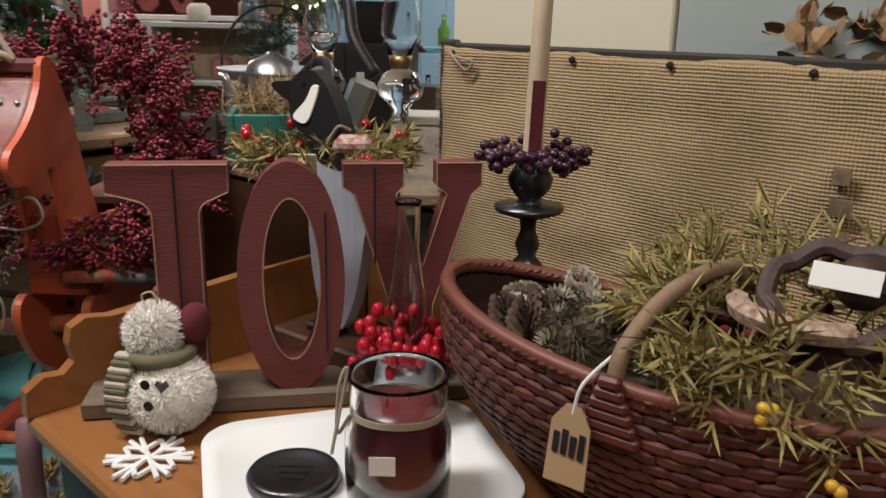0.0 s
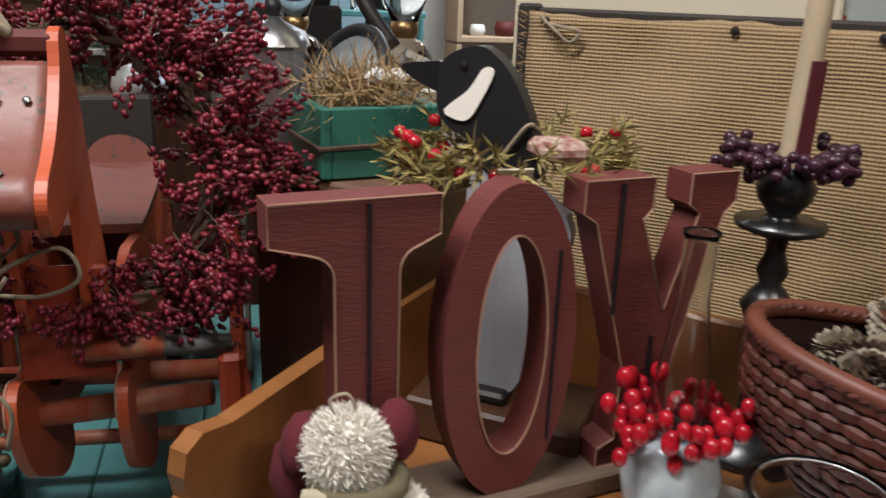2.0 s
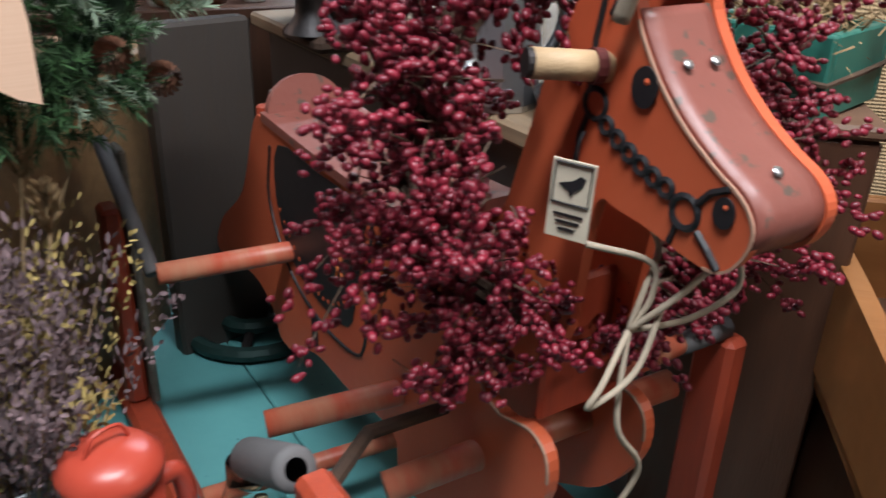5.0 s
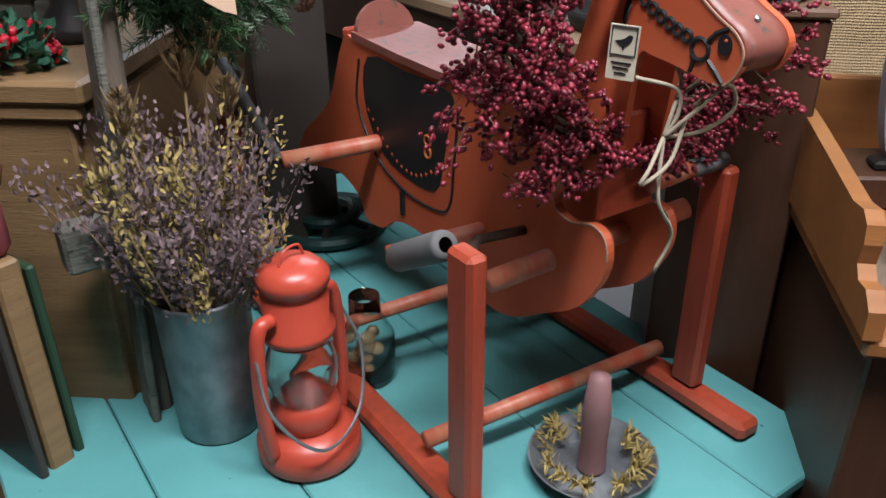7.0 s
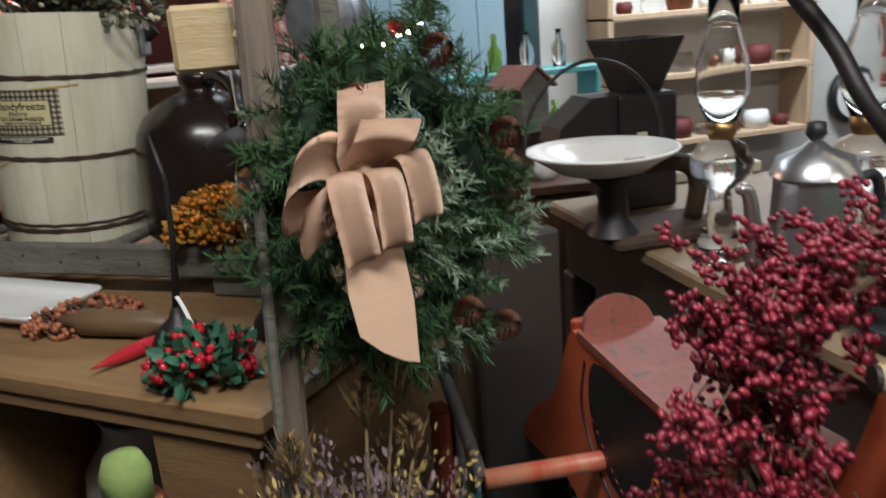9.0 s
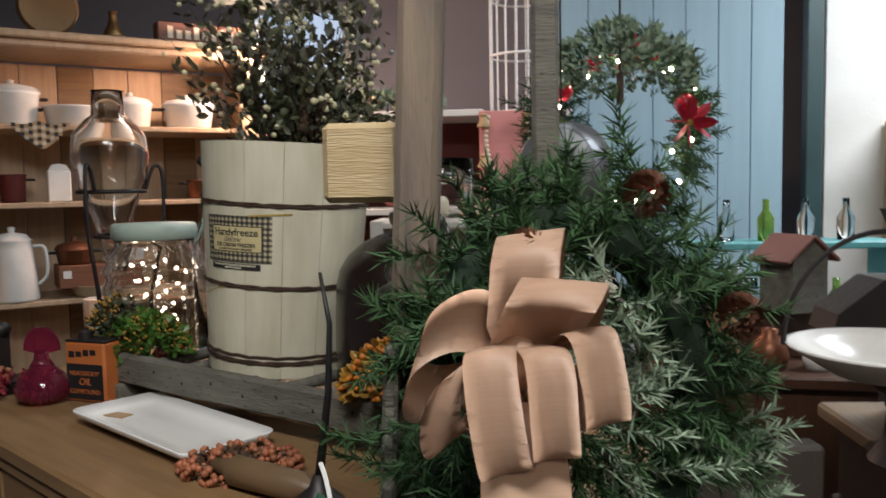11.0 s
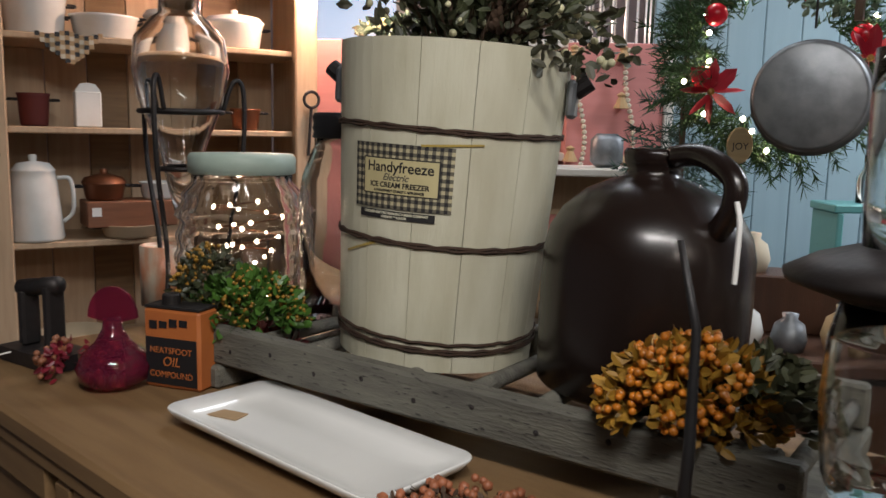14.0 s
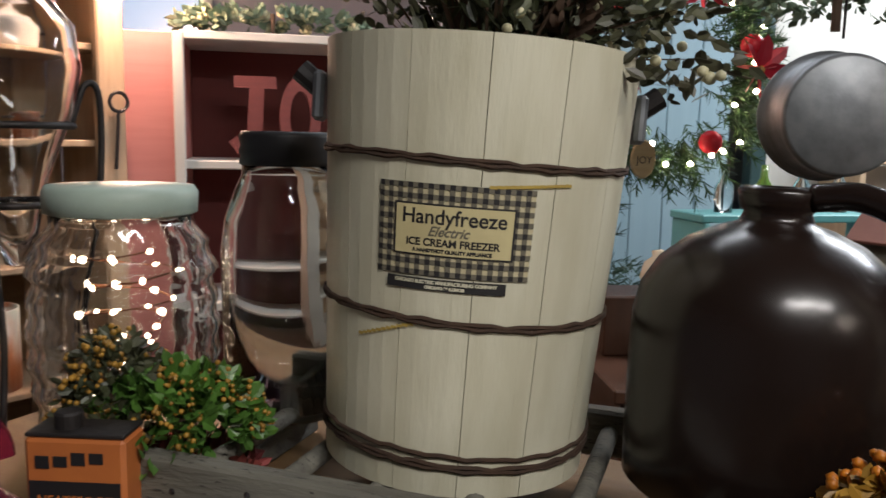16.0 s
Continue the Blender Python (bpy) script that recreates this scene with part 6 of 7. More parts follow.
bush("holly_pick", "holly sprig with glossy red berries", (-1.175, 1.855, 0.926), (0.05, 0.04, 0.04), mat("holly_leaf", (0.04, 0.12, 0.07), 0.35, vary=0.5, bump=0), M_REDBERRY, 26, 0.018, 0.006, 0.02)
bush("rust_berries", "rust coloured berry sprig lying by the tray", (-1.36, 2.15, 0.926), (0.065, 0.035, 0.02), M_TWIG, mat("rust_berry", (0.32, 0.11, 0.05), 0.5, vary=0.5, bump=0), 40, 0.006, 0.0055, 0.01)
bush("purple_berries", "dusty rose berry sprig beside the iron", (-1.93, 2.56, 0.926), (0.05, 0.04, 0.04), M_BERRY, mat("brown_berry", (0.26, 0.10, 0.05), 0.5, vary=0.5, bump=0), 26, 0.009, 0.005, 0.02)
t = thing("oil_can", "small dark oil can with a long thin spout", "oil can", pose(-1.205, 1.955, 0.926))
part("base", lathe([(0, 0), (0.045, 0), (0.045, 0.01), (0.03, 0.04), (0.012, 0.055), (0.006, 0.07), (0, 0.07)], 24), M_IRON, t, smooth=True)
part("spout", tube([(0, 0, 0.06), (0.01, 0.02, 0.16), (0.012, 0.03, 0.24), (0.0, 0.04, 0.30)], 0.0055, 8, taper=0.0022), M_IRON, t, smooth=True)
part("tag_string", tube(curve([(0.004, -0.004, 0.085), (0.012, -0.015, 0.07), (0.02, -0.03, 0.05)]), 0.003, 6), M_WHITE, t)
part("tag", box(0.016, 0.002, 0.034, 0.03, -0.045, 0.02, 0, None), M_WHITE, t)
t = thing("rolling_pin", "brown turned wooden rolling pin", "rolling pin", pose(-1.30, 2.07, 0.948, 0, 90, 150))
part("barrel", lathe([(0, -0.10), (0.012, -0.10), (0.013, -0.07), (0.02, -0.06), (0.021, 0.06), (0.013, 0.07), (0.012, 0.10), (0, 0.10)], 20), mat("olive_brown_wood", (0.16, 0.10, 0.05), 0.5), t, smooth=True)
t = thing("chilli_ornament", "red glossy beaded chilli ornament", "ornament", pose(-1.27, 1.97, 0.937, 0, 90, 40))
part("pod", lathe([(0, -0.07), (0.004, -0.05), (0.010, -0.02), (0.0115, 0.02), (0.008, 0.05), (0, 0.055)], 14), mat("red_gloss", (0.42, 0.02, 0.03), 0.2), t, smooth=True)
t = thing("table_lamp", "dark metal hurricane lamp with clear glass globe", "lamp", pose(-1.055, 1.985, 0.926))
part("base", lathe([(0, 0), (0.055, 0), (0.05, 0.02), (0.028, 0.05), (0.03, 0.09), (0.04, 0.10), (0, 0.10)], 28), M_IRON, t, smooth=True)
part("globe", lathe([(0.03, 0.10), (0.045, 0.14), (0.05, 0.19), (0.047, 0.235), (0.04, 0.265), (0.038, 0.265), (0.045, 0.235), (0.048, 0.19), (0.043, 0.14), (0.028, 0.10), (0.03, 0.10)], 28), M_GLASS, t, smooth=True)
part("collar", lathe([(0.04, 0.262), (0.078, 0.275), (0.08, 0.281), (0.06, 0.292), (0.034, 0.30), (0.03, 0.30), (0.036, 0.266)], 28), M_IRON, t, smooth=True)
part("chimney", lathe([(0.031, 0.295), (0.033, 0.33), (0.034, 0.40), (0.033, 0.43), (0.031, 0.43), (0.032, 0.40), (0.031, 0.33), (0.029, 0.295), (0.031, 0.295)], 28), M_GLASS, t, smooth=True)
t = thing("hanging_pan", "round galvanised pan hung with its base outward", "pan", look((-0.865, 2.70, 1.36), (-1.35, 1.5, 1.34)))
part("pan", lathe([(0, 0.045), (0.085, 0.045), (0.09, 0.042), (0.092, 0.036), (0.1, -0.05), (0.104, -0.05), (0.104, -0.055), (0.098, -0.055), (0.085, 0.03), (0, 0.035)], 40, Matrix.Rotation(math.pi, 4, "Y") @ Matrix.Diagonal((0.86, 0.86, 1, 1))), M_GALV, t, smooth=True)
part("wire", tube([(0, 0.10, 0.0), (0.0, 0.5, 0.0), (0, 1.34, 0.0)], 0.002, 5), M_IRON, t)

# ---- hutch with enamelware ----
HM = pose(-3.0, 3.81, 0, 0, 0, 36.2)
t = thing("hutch", "stripped pine hutch with open shelves of enamelware", "shelf", HM)
part("upright", box(0.155, 0.04, 1.87, 0.095, 0.02, 0, 0.006), M_HUTCH, t)
part("upright", box(0.09, 0.04, 1.87, 1.18, 0.02, 0, 0.006), M_HUTCH, t)
part("side", box(0.025, 0.36, 1.87, 0.03, 0.22, 0), M_HUTCH, t)
part("side", box(0.025, 0.36, 1.87, 1.21, 0.22, 0), M_HUTCH, t)
for z in (0.5, 0.888, 1.268, 1.566):
    part("shelf", box(1.14, 0.36, 0.022, 0.62, 0.22, z), M_HUTCH, t)
part("top", box(1.36, 0.46, 0.03, 0.62, 0.2, 1.90, 0.006), M_HUTCH, t)
part("cornice", box(1.30, 0.42, 0.03, 0.62, 0.2, 1.868, 0.008), M_HUTCH, t)
for k in range(8):
    part("back_board", box(0.141, 0.015, 1.85, 0.115 + 0.1435 * k, 0.405, 0.01, 0.003), M_HUTCH if k % 3 else M_PINE, t)


def pot(name, label, x, z, r, h, lid=True, depth=0.17, material=None):
    p = thing(name, label, "pot", HM @ pose(x, depth, z))
    part("body", lathe([(0, 0), (r * 0.8, 0), (r * 0.88, 0.008), (r, h * 0.9), (r * 1.06, h), (r * 0.99, h), (r * 0.85, 0.02), (0, 0.014)], 28), material or M_ENAMEL, p, smooth=True)
    if lid:
        part("lid", lathe([(r * 1.06, h + 0.001), (r * 0.9, h + 0.018), (r * 0.3, h + 0.03), (0.012, h + 0.032), (0.014, h + 0.045), (0, h + 0.05)], 28), material or M_ENAMEL, p, smooth=True)
    for sx in (-1, 1):
        part("handle", tube(curve([(sx * r, -0.025, h * 0.8), (sx * (r + 0.025), -0.02, h * 0.8), (sx * (r + 0.025), 0.02, h * 0.8), (sx * r, 0.025, h * 0.8)]), 0.005, 6), M_IRON, p)
    return p


pot("enamel_pot", "white enamel stock pot on the upper shelf", 0.28, 1.589, 0.10, 0.13)
pot("enamel_basin", "white enamel basin on the upper shelf", 0.50, 1.589, 0.11, 0.08, False)
pot("enamel_pot", "white enamel saucepan with a dark rim", 0.72, 1.589, 0.085, 0.10)
pot("enamel_pot", "white enamel casserole lit by the bulb", 0.96, 1.589, 0.105, 0.10)
c = thing("checked_cloth", "black and cream checked cloth hanging over shelf", "cloth", HM @ pose(0.36, 0.03, 1.589))
for i in range(14):
    for j in range(7):
        if abs(i - 6.5) < 7 - j:
            part("check", box(0.0145, 0.003, 0.0145, -0.09 + 0.0145 * i, -0.015 + 0.002 * math.sin(i), -0.006 - 0.0145 * (j + 0.5) - 0.006 * math.sin(i * 0.8), 0), (M_BLACK if (i % 2 == 0 and j % 2 == 0) else M_PAPER if (i % 2 and j % 2) else mat("check_grey", (0.2, 0.18, 0.15), 0.9) if i == 0 and j == 1 else M_KRAFT), c)
p = thing("coffee_pot", "tall cream enamel coffee pot with lid", "coffee pot", HM @ pose(0.25, 0.12, 0.911))
part("body", lathe([(0, 0), (0.085, 0), (0.09, 0.01), (0.072, 0.2), (0.066, 0.23), (0.07, 0.235), (0, 0.25)], 28), M_ENAMEL, p, smooth=True)
part("lid", lathe([(0.068, 0.236), (0.05, 0.258), (0.012, 0.265), (0.014, 0.285), (0, 0.288)], 24), M_ENAMEL, p, smooth=True)
part("handle", tube(curve([(0.07, -0.02, 0.21), (0.11, -0.03, 0.20), (0.115, -0.03, 0.10), (0.085, -0.02, 0.06)]), 0.007, 8), M_ENAMEL, p, smooth=True)
p = thing("wooden_crate", "small brown wooden crate of enamel bowls", "crate", HM @ pose(0.55, 0.12, 0.95))
part("crate", box(0.30, 0.16, 0.09, 0, 0, 0), mat("red_brown_crate", (0.22, 0.09, 0.045), 0.5, stretch=LONG), p)
part("price_label", box(0.03, 0.002, 0.03, -0.12, -0.082, 0.04, 0), M_WHITE, p)
pot("enamel_bowl", "cream enamel bowl under the crate", 0.55, 0.911, 0.10, 0.045, False, 0.1, M_IVORY)
pot("metal_canister", "brass coloured lidded canister", 0.47, 1.041, 0.07, 0.06, True, 0.12, M_COPPER)
pot("enamel_pan", "white enamel pan in the crate", 0.66, 1.041, 0.07, 0.06, False, 0.12)
p = thing("match_safe", "cream painted tin wall box", "box", HM @ pose(0.43, 0.14, 1.291))
part("body", box(0.085, 0.05, 0.12, 0, 0, 0), M_ENAMEL, p)
part("peak", slab([(-0.042, 0.12), (0.042, 0.12), (0.025, 0.145), (0, 0.15), (-0.025, 0.145)], 0.01, m=pose(0, -0.02, 0)), M_ENAMEL, p)
pot("copper_pot", "small copper pot on the middle shelf", 0.98, 1.291, 0.055, 0.08, False, 0.12, M_COPPER)
pot("dark_book_tin", "dark red tin on the middle shelf", 0.27, 1.291, 0.05, 0.11, False, 0.2, M_DARKRED)
pot("enamel_dish", "cream dish on the lower shelf", 0.35, 0.523, 0.11, 0.07, False, 0.1, M_IVORY)
for x, z, h in ((0.10, 1.05, 0.2), (0.10, 1.35, 0.18), (1.18, 1.20, 0.3)):
    p = thing("hanging_tool", "dark iron kitchen tool hanging on hutch upright", "tool", HM @ pose(x, -0.012, z))
    part("shaft", tube([(0, 0, 0), (0.01, -0.006, h * 0.6)], 0.006, 6), M_IRON, p)
    part("loop", tube([(0.01 + 0.03 * math.cos(a), -0.008, h * 0.6 + 0.03 + 0.03 * math.sin(a)) for a in [6.2832 * k / 16 for k in range(16)]], 0.006, 6, closed=True), M_IRON, p)
p = thing("wooden_sign", "red brown wooden box sign on the hutch top", "sign", HM @ pose(1.0, 0.1, 1.932))
part("board", box(0.36, 0.08, 0.09, 0, 0, 0), mat("sign_brown", (0.16, 0.07, 0.045), 0.6, stretch=LONG), p)
for k in range(8):
    part("brand_mark", box(0.022, 0.002, 0.035 if k % 3 else 0.05, -0.13 + 0.036 * k, -0.042, 0.022, 0), M_PAPER, p)
p = thing("brass_bell", "small brass bell on the hutch top", "bell", HM @ pose(0.66, 0.12, 1.932))
part("bell", lathe([(0, 0.12), (0.018, 0.12), (0.014, 0.10), (0.02, 0.07), (0.035, 0.04), (0.05, 0.0), (0.045, 0.0), (0, 0.05)], 20), mat("old_brass", (0.28, 0.17, 0.07), 0.4, 0.8), p, smooth=True)
p = thing("wall_scale", "round dark metal dial scale on the hutch top", "scale", HM @ pose(0.42, 0.12, 1.932))
part("dial", lathe([(0, 0.03), (0.10, 0.03), (0.11, 0.02), (0.11, 0), (0, 0)], 28, pose(0, 0, 0.11, 90)), mat("dull_brass", (0.22, 0.14, 0.07), 0.5, 0.7), p)
p = thing("doily_garland", "cream lace doilies hung above the hutch", "garland", HM @ pose(0.85, -0.05, 2.05))
for k in range(5):
    part("doily", lathe([(0, 0.002), (0.09, 0), (0.09, -0.003)], 10, pose(-0.3 + 0.17 * k, 0, 0.12, 80, 10 * k)), M_PAPER, p)
part("cord", tube(curve([(-0.5, 0, 0.25), (0, 0, 0.2), (0.5, 0, 0.25)]), 0.003, 5), M_STRING, p)
p = thing("light_bulb", "bare lit bulb hanging beside the hutch", "light bulb", pose(-1.985, 4.43, 1.80))
part("glass_bulb", stamp(BALL, [ball((0, 0, 0), 0.03)]), M_GLOW, p, "glowing glass bulb", True).visible_shadow = False
part("socket", lathe([(0.016, 0.02), (0.016, 0.06), (0, 0.065)], 16), M_WHITE, p)
part("cord", tube([(0, 0, 0.06), (0, 0, 0.9)], 0.003, 5), M_WHITE, p)

# ---- far cupboards and wall shelves ----
t = thing("pink_cupboard", "salmon pink cupboard with open shelves", "cupboard", pose(-1.38, 4.55, 0))
part("side", box(0.22, 0.4, 1.64, -0.57, 0.2, 0), M_PINK, t)
part("side", box(0.36, 0.4, 1.64, 0.49, 0.2, 0), M_PINK, t)
part("back", box(0.78, 0.02, 1.64, -0.07, 0.39, 0), M_DARKRED, t)
part("edge", box(0.035, 0.42, 1.66, 0.69, 0.2, 0), M_OFFWHITE, t, "off white edge board")
part("stile", box(0.035, 0.02, 1.64, -0.47, -0.012, 0), M_OFFWHITE, t)
for z in (0.2, 0.72, 1.20, 1.62):
    part("shelf", box(0.80, 0.38, 0.03, -0.07, 0.2, z), M_OFFWHITE, t)
jt = thing("small_letters", "dark red wooden letters J and O on the cupboard shelf", "letters", pose(-1.70, 4.60, 1.232))
part("letter", slab([(0, 0.06), (0.03, 0.08), (0.06, 0.06), (0.07, 0.24), (0.02, 0.24), (0.02, 0.28), (0.16, 0.28), (0.16, 0.24), (0.12, 0.24), (0.11, 0.05), (0.07, 0.01), (0.03, 0.02)], 0.03), M_JOY, jt)
part("letter", slab(arc(0.24, 0.145, 0.07, 0.14, 0, 360, 23), 0.03, arc(0.24, 0.145, 0.035, 0.09, 0, 360, 23)), M_JOY, jt)
bush("shelf_greens", "dried pale greenery on the pink cupboard top", (-1.55, 4.62, 1.65), (0.3, 0.05, 0.05), M_FROST, M_WHITEBERRY, 50, 0.03, 0.01)
g = thing("tassel_garland", "cream wooden bead garland with jute tassels", "garland", pose(-0.90, 4.52, 1.15))
for x in (-0.12, 0.06):
    for k in range(24):
        part("bead", stamp(SMALLBALL, [ball((x + 0.02 * math.sin(k * 0.25), 0, 0.02 * k), 0.011)]), M_PAPER, g)
    for z in (0.05, 0.25, 0.42):
        part("tassel", lathe([(0.002, 0.06), (0.018, 0.05), (0.012, 0.04), (0.03, 0.0), (0, 0.0)], 10, pose(x - 0.03, 0, z)), M_STRAW, g)
t = thing("christmas_wreath", "green Christmas wreath with poinsettia, baubles and lights", "wreath", pose(-0.62, 3.62, 1.50))
ns, lights = [], []
for k in range(420):
    a = rng.uniform(0, 6.2832)
    rr = rng.gauss(0.20, 0.03)
    ns += spray((rr * math.cos(a), rng.gauss(0, 0.03), rr * math.sin(a)), (math.cos(a), rng.uniform(-0.7, 0.2), math.sin(a)), 0.07, 22, 0.035, 0.004)
stuff(part("needles", stamp(NEEDLE, ns), M_NEEDLE, t))
for k in range(26):
    a = 6.2832 * k / 26 + rng.uniform(-0.1, 0.1)
    rr = rng.uniform(0.17, 0.25)
    part("fairy_light", stamp(SMALLBALL, [ball((rr * math.cos(a), -0.06, rr * math.sin(a)), 0.007)]), M_FAIRY, t)
for a in (0.3, 2.0, 2.6, 3.4, 5.2):
    part("bauble", stamp(BALL, [ball((0.2 * math.cos(a), -0.06, 0.2 * math.sin(a)), 0.03)]), M_REDBERRY, t, "red glass bauble", True)
M_POIN = mat("poinsettia_red", (0.36, 0.012, 0.03), 0.5, vary=0.4, bump=0)
for a in (0.0, 3.6, 1.4):
    pet = [aim((0.2 * math.cos(a), -0.08, 0.2 * math.sin(a)), (math.cos(b), -0.35, math.sin(b)), 0.05, 0.03, 0.085) for b in [6.28 * k / 8 for k in range(8)]]
    flower = part("poinsettia", stamp(SMALLBALL, [ball((0.2 * math.cos(a), -0.09, 0.2 * math.sin(a)), 0.01)]), M_MUSTARD, t, "red poinsettia flower")
    for q in pet:
        part("petal", stamp(LEAF, [q]), M_POIN, flower)
part("ornament", lathe([(0, 0.006), (0.03, 0.005), (0.033, 0)], 24, pose(-0.10, -0.09, -0.22, 90) @ Matrix.Diagonal((1, 1.4, 1, 1))), M_BLOCK, t, "wooden JOY ornament")
flat_words("JOY", t, pose(-0.10, -0.099, -0.23, 90), 0.024, M_BLACK)
fb = bush("frosted_spray", "white flocked pine spray hanging from ceiling", (-0.72, 2.9, 1.50), (0.16, 0.1, 0.16), M_FROST, None, 110, 0.014, 0.004)
part("hanger", tube([(0, 0, 0.02), (0, 0, 1.22)], 0.0025, 5), M_IRON, fb)
t = thing("slim_tree", "slim dark green artificial tree behind the jug", "tree", pose(-0.78, 3.9, 0))
ns = []
for k in range(240):
    z = rng.uniform(0.7, 1.75)
    a = rng.uniform(0, 6.28)
    rr = 0.24 * (1.95 - z)
    ns += spray((0, 0, z), (math.cos(a), math.sin(a), 0.15), rr, 26, 0.04, 0.0045)
stuff(part("needles", stamp(NEEDLE, ns), mat("blue_green_needles", (0.03, 0.075, 0.05), 0.6, vary=0.7, bump=0), t))
part("trunk", tube([(0, 0, 0), (0, 0, 1.78)], 0.02, 8, taper=0.006), M_TWIG, t)
t = thing("wire_cage", "white wire bird cage on the pink cupboard", "bird cage", pose(-0.88, 4.75, 1.64))
for k in range(18):
    a = 6.2832 * k / 18
    part("wire", tube([(0.14 * math.cos(a), 0.14 * math.sin(a), 0), (0.14 * math.cos(a), 0.14 * math.sin(a), 0.5), (0.07 * math.cos(a), 0.07 * math.sin(a), 0.62)], 0.004, 5), M_WHITE, t)
for z in (0.0, 0.25, 0.5):
    part("hoop", tube([(0.14 * math.cos(a), 0.14 * math.sin(a), z + 0.004) for a in [6.2832 * k / 24 for k in range(24)]], 0.006, 5, closed=True), M_WHITE, t)
t = thing("green_canister", "dark green metal canister on the cupboard", "canister", pose(-0.66, 4.85, 1.65))
part("can", lathe([(0, 0), (0.08, 0), (0.085, 0.22), (0.07, 0.24), (0, 0.25)], 24), mat("bottle_green", (0.012, 0.06, 0.04), 0.45), t, smooth=True)

# low dark sideboard with ornaments behind the jug
t = thing("sideboard", "dark reddish sideboard crowded with ornaments", "sideboard", pose(-0.55, 3.35, 0, 0, 0, -8))
part("body", box(0.85, 0.36, 0.80, 0.1, 0, 0), M_DARKWOOD, t)
part("top", box(0.90, 0.42, 0.03, 0.1, 0, 0.80), M_DARKWOOD, t)
part("riser", box(0.80, 0.15, 0.14, 0.1, 0.12, 0.83), M_DARKWOOD, t)
for k, (x, y, z, s, m) in enumerate(((-0.2, -0.1, 0.83, 0.05, M_ENAMEL), (-0.1, -0.12, 0.83, 0.04, M_GALV), (0.02, -0.1, 0.83, 0.05, M_BLOCK), (0.14, -0.12, 0.83, 0.045, M_ENAMEL), (0.28, -0.1, 0.83, 0.05, M_COPPER), (0.40, -0.1, 0.83, 0.04, M_ENAMEL), (-0.15, 0.12, 0.97, 0.045, M_PAPER), (0.22, 0.12, 0.97, 0.05, M_GALV))):
    o = thing("ornament_jar", "small assorted ornament jar on the sideboard", "ornament", pose(-0.55, 3.35, 0, 0, 0, -8) @ pose(x, y, z))
    part("body", lathe([(0, 0), (s * 0.8, 0), (s, s * 0.7), (s * 0.8, s * 1.5), (s * 0.4, s * 1.8), (s * 0.45, s * 2.1), (0, s * 2.2)], 18), m, o, smooth=True)
t = thing("bird_house", "grey wooden bird house with red pitched roof", "bird house", pose(-0.17, 3.25, 0.97, 0, 0, 25))
part("body", slab([(-0.06, 0), (0.06, 0), (0.06, 0.15), (0, 0.20), (-0.06, 0.15)], 0.12), M_GREYWOOD, t)
for s in (-1, 1):
    part("roof", box(0.11, 0.15, 0.01, s * 0.045, 0.06, 0.165, 0.002, Matrix.Translation((s * 0.0, 0, 0)) @ pose(s * 0.045, 0, 0.17, 0, s * 38) @ pose(-s * 0.045, 0, -0.17)), mat("rust_roof", (0.2, 0.08, 0.06), 0.7), t)
t = thing("teddy_bear", "small brown plush bear", "toy", pose(-0.42, 3.18, 0.83))
part("body", stamp(BALL, [Matrix.Translation((0, 0, 0.05)) @ Matrix.Diagonal((0.05, 0.045, 0.055, 1)), ball((0, -0.01, 0.125), 0.04), ball((-0.03, 0, 0.16), 0.014), ball((0.03, 0, 0.16), 0.014), ball((0, -0.045, 0.115), 0.018)]), mat("tan_plush", (0.26, 0.14, 0.06), 0.95, bump=0.6), t, smooth=True)

# ---- dark table with scale, coffee pot and lamp ----
t = thing("work_table", "dark wooden table with a worn plank top", "table", pose(0.02, 2.1, 0))
part("top", box(0.82, 1.05, 0.03, 0.0, 0, 0.87, 0.006), mat("worn_table_top", (0.24, 0.17, 0.10), 0.6, stretch=(12, 1, 12), other=(0.13, 0.08, 0.05)), t)
part("apron", box(0.76, 0.99, 0.14, 0, 0, 0.73), M_BLACKWOOD, t)
for x in (-0.36, 0.36):
    for y in (-0.47, 0.47):
        part("leg", box(0.06, 0.06, 0.73, x, y, 0), M_BLACKWOOD, t)
part("panel", box(0.02, 0.9, 0.7, -0.3, 0, 0.03), M_BLACKWOOD, t)
t = thing("dark_board", "tall dark wooden board standing upright", "board", pose(-0.66, 2.12, 0, 0, 0, 8))
part("board", box(0.17, 0.04, 0.98, 0, 0, 0, 0.006), M_BLACKWOOD, t)
t = thing("kitchen_scale", "rusty cast iron scale carrying a white enamel pan", "scale", pose(-0.45, 2.2, 0.0))
part("base", box(0.24, 0.16, 0.03, 0.12, 0.02, 0.901, 0.01), M_RUST, t)
part("column", lathe([(0.05, 0.93), (0.03, 0.96), (0.025, 1.02), (0.06, 1.045), (0, 1.05)], 20, pose(0.02, 0, 0)), M_IRON, t, smooth=True)
part("arm", tube(curve([(0.20, 0.02, 0.93), (0.21, 0.02, 1.0), (0.17, 0.01, 1.045), (0.05, 0, 1.05)]), 0.018, 8), M_RUST, t, smooth=True)
part("pan", lathe([(0, 1.052), (0.08, 1.053), (0.115, 1.075), (0.138, 1.088), (0.142, 1.094), (0.136, 1.094), (0.11, 1.081), (0.075, 1.06), (0, 1.058)], 40), M_ENAMEL, t, "white enamel pan", True)
part("bail", tube([(0.14 * math.cos(a), 0.03, 1.09 + 0.16 * math.sin(a)) for a in [3.1416 * k / 20 for k in range(21)]], 0.004, 6), M_IRON, t)
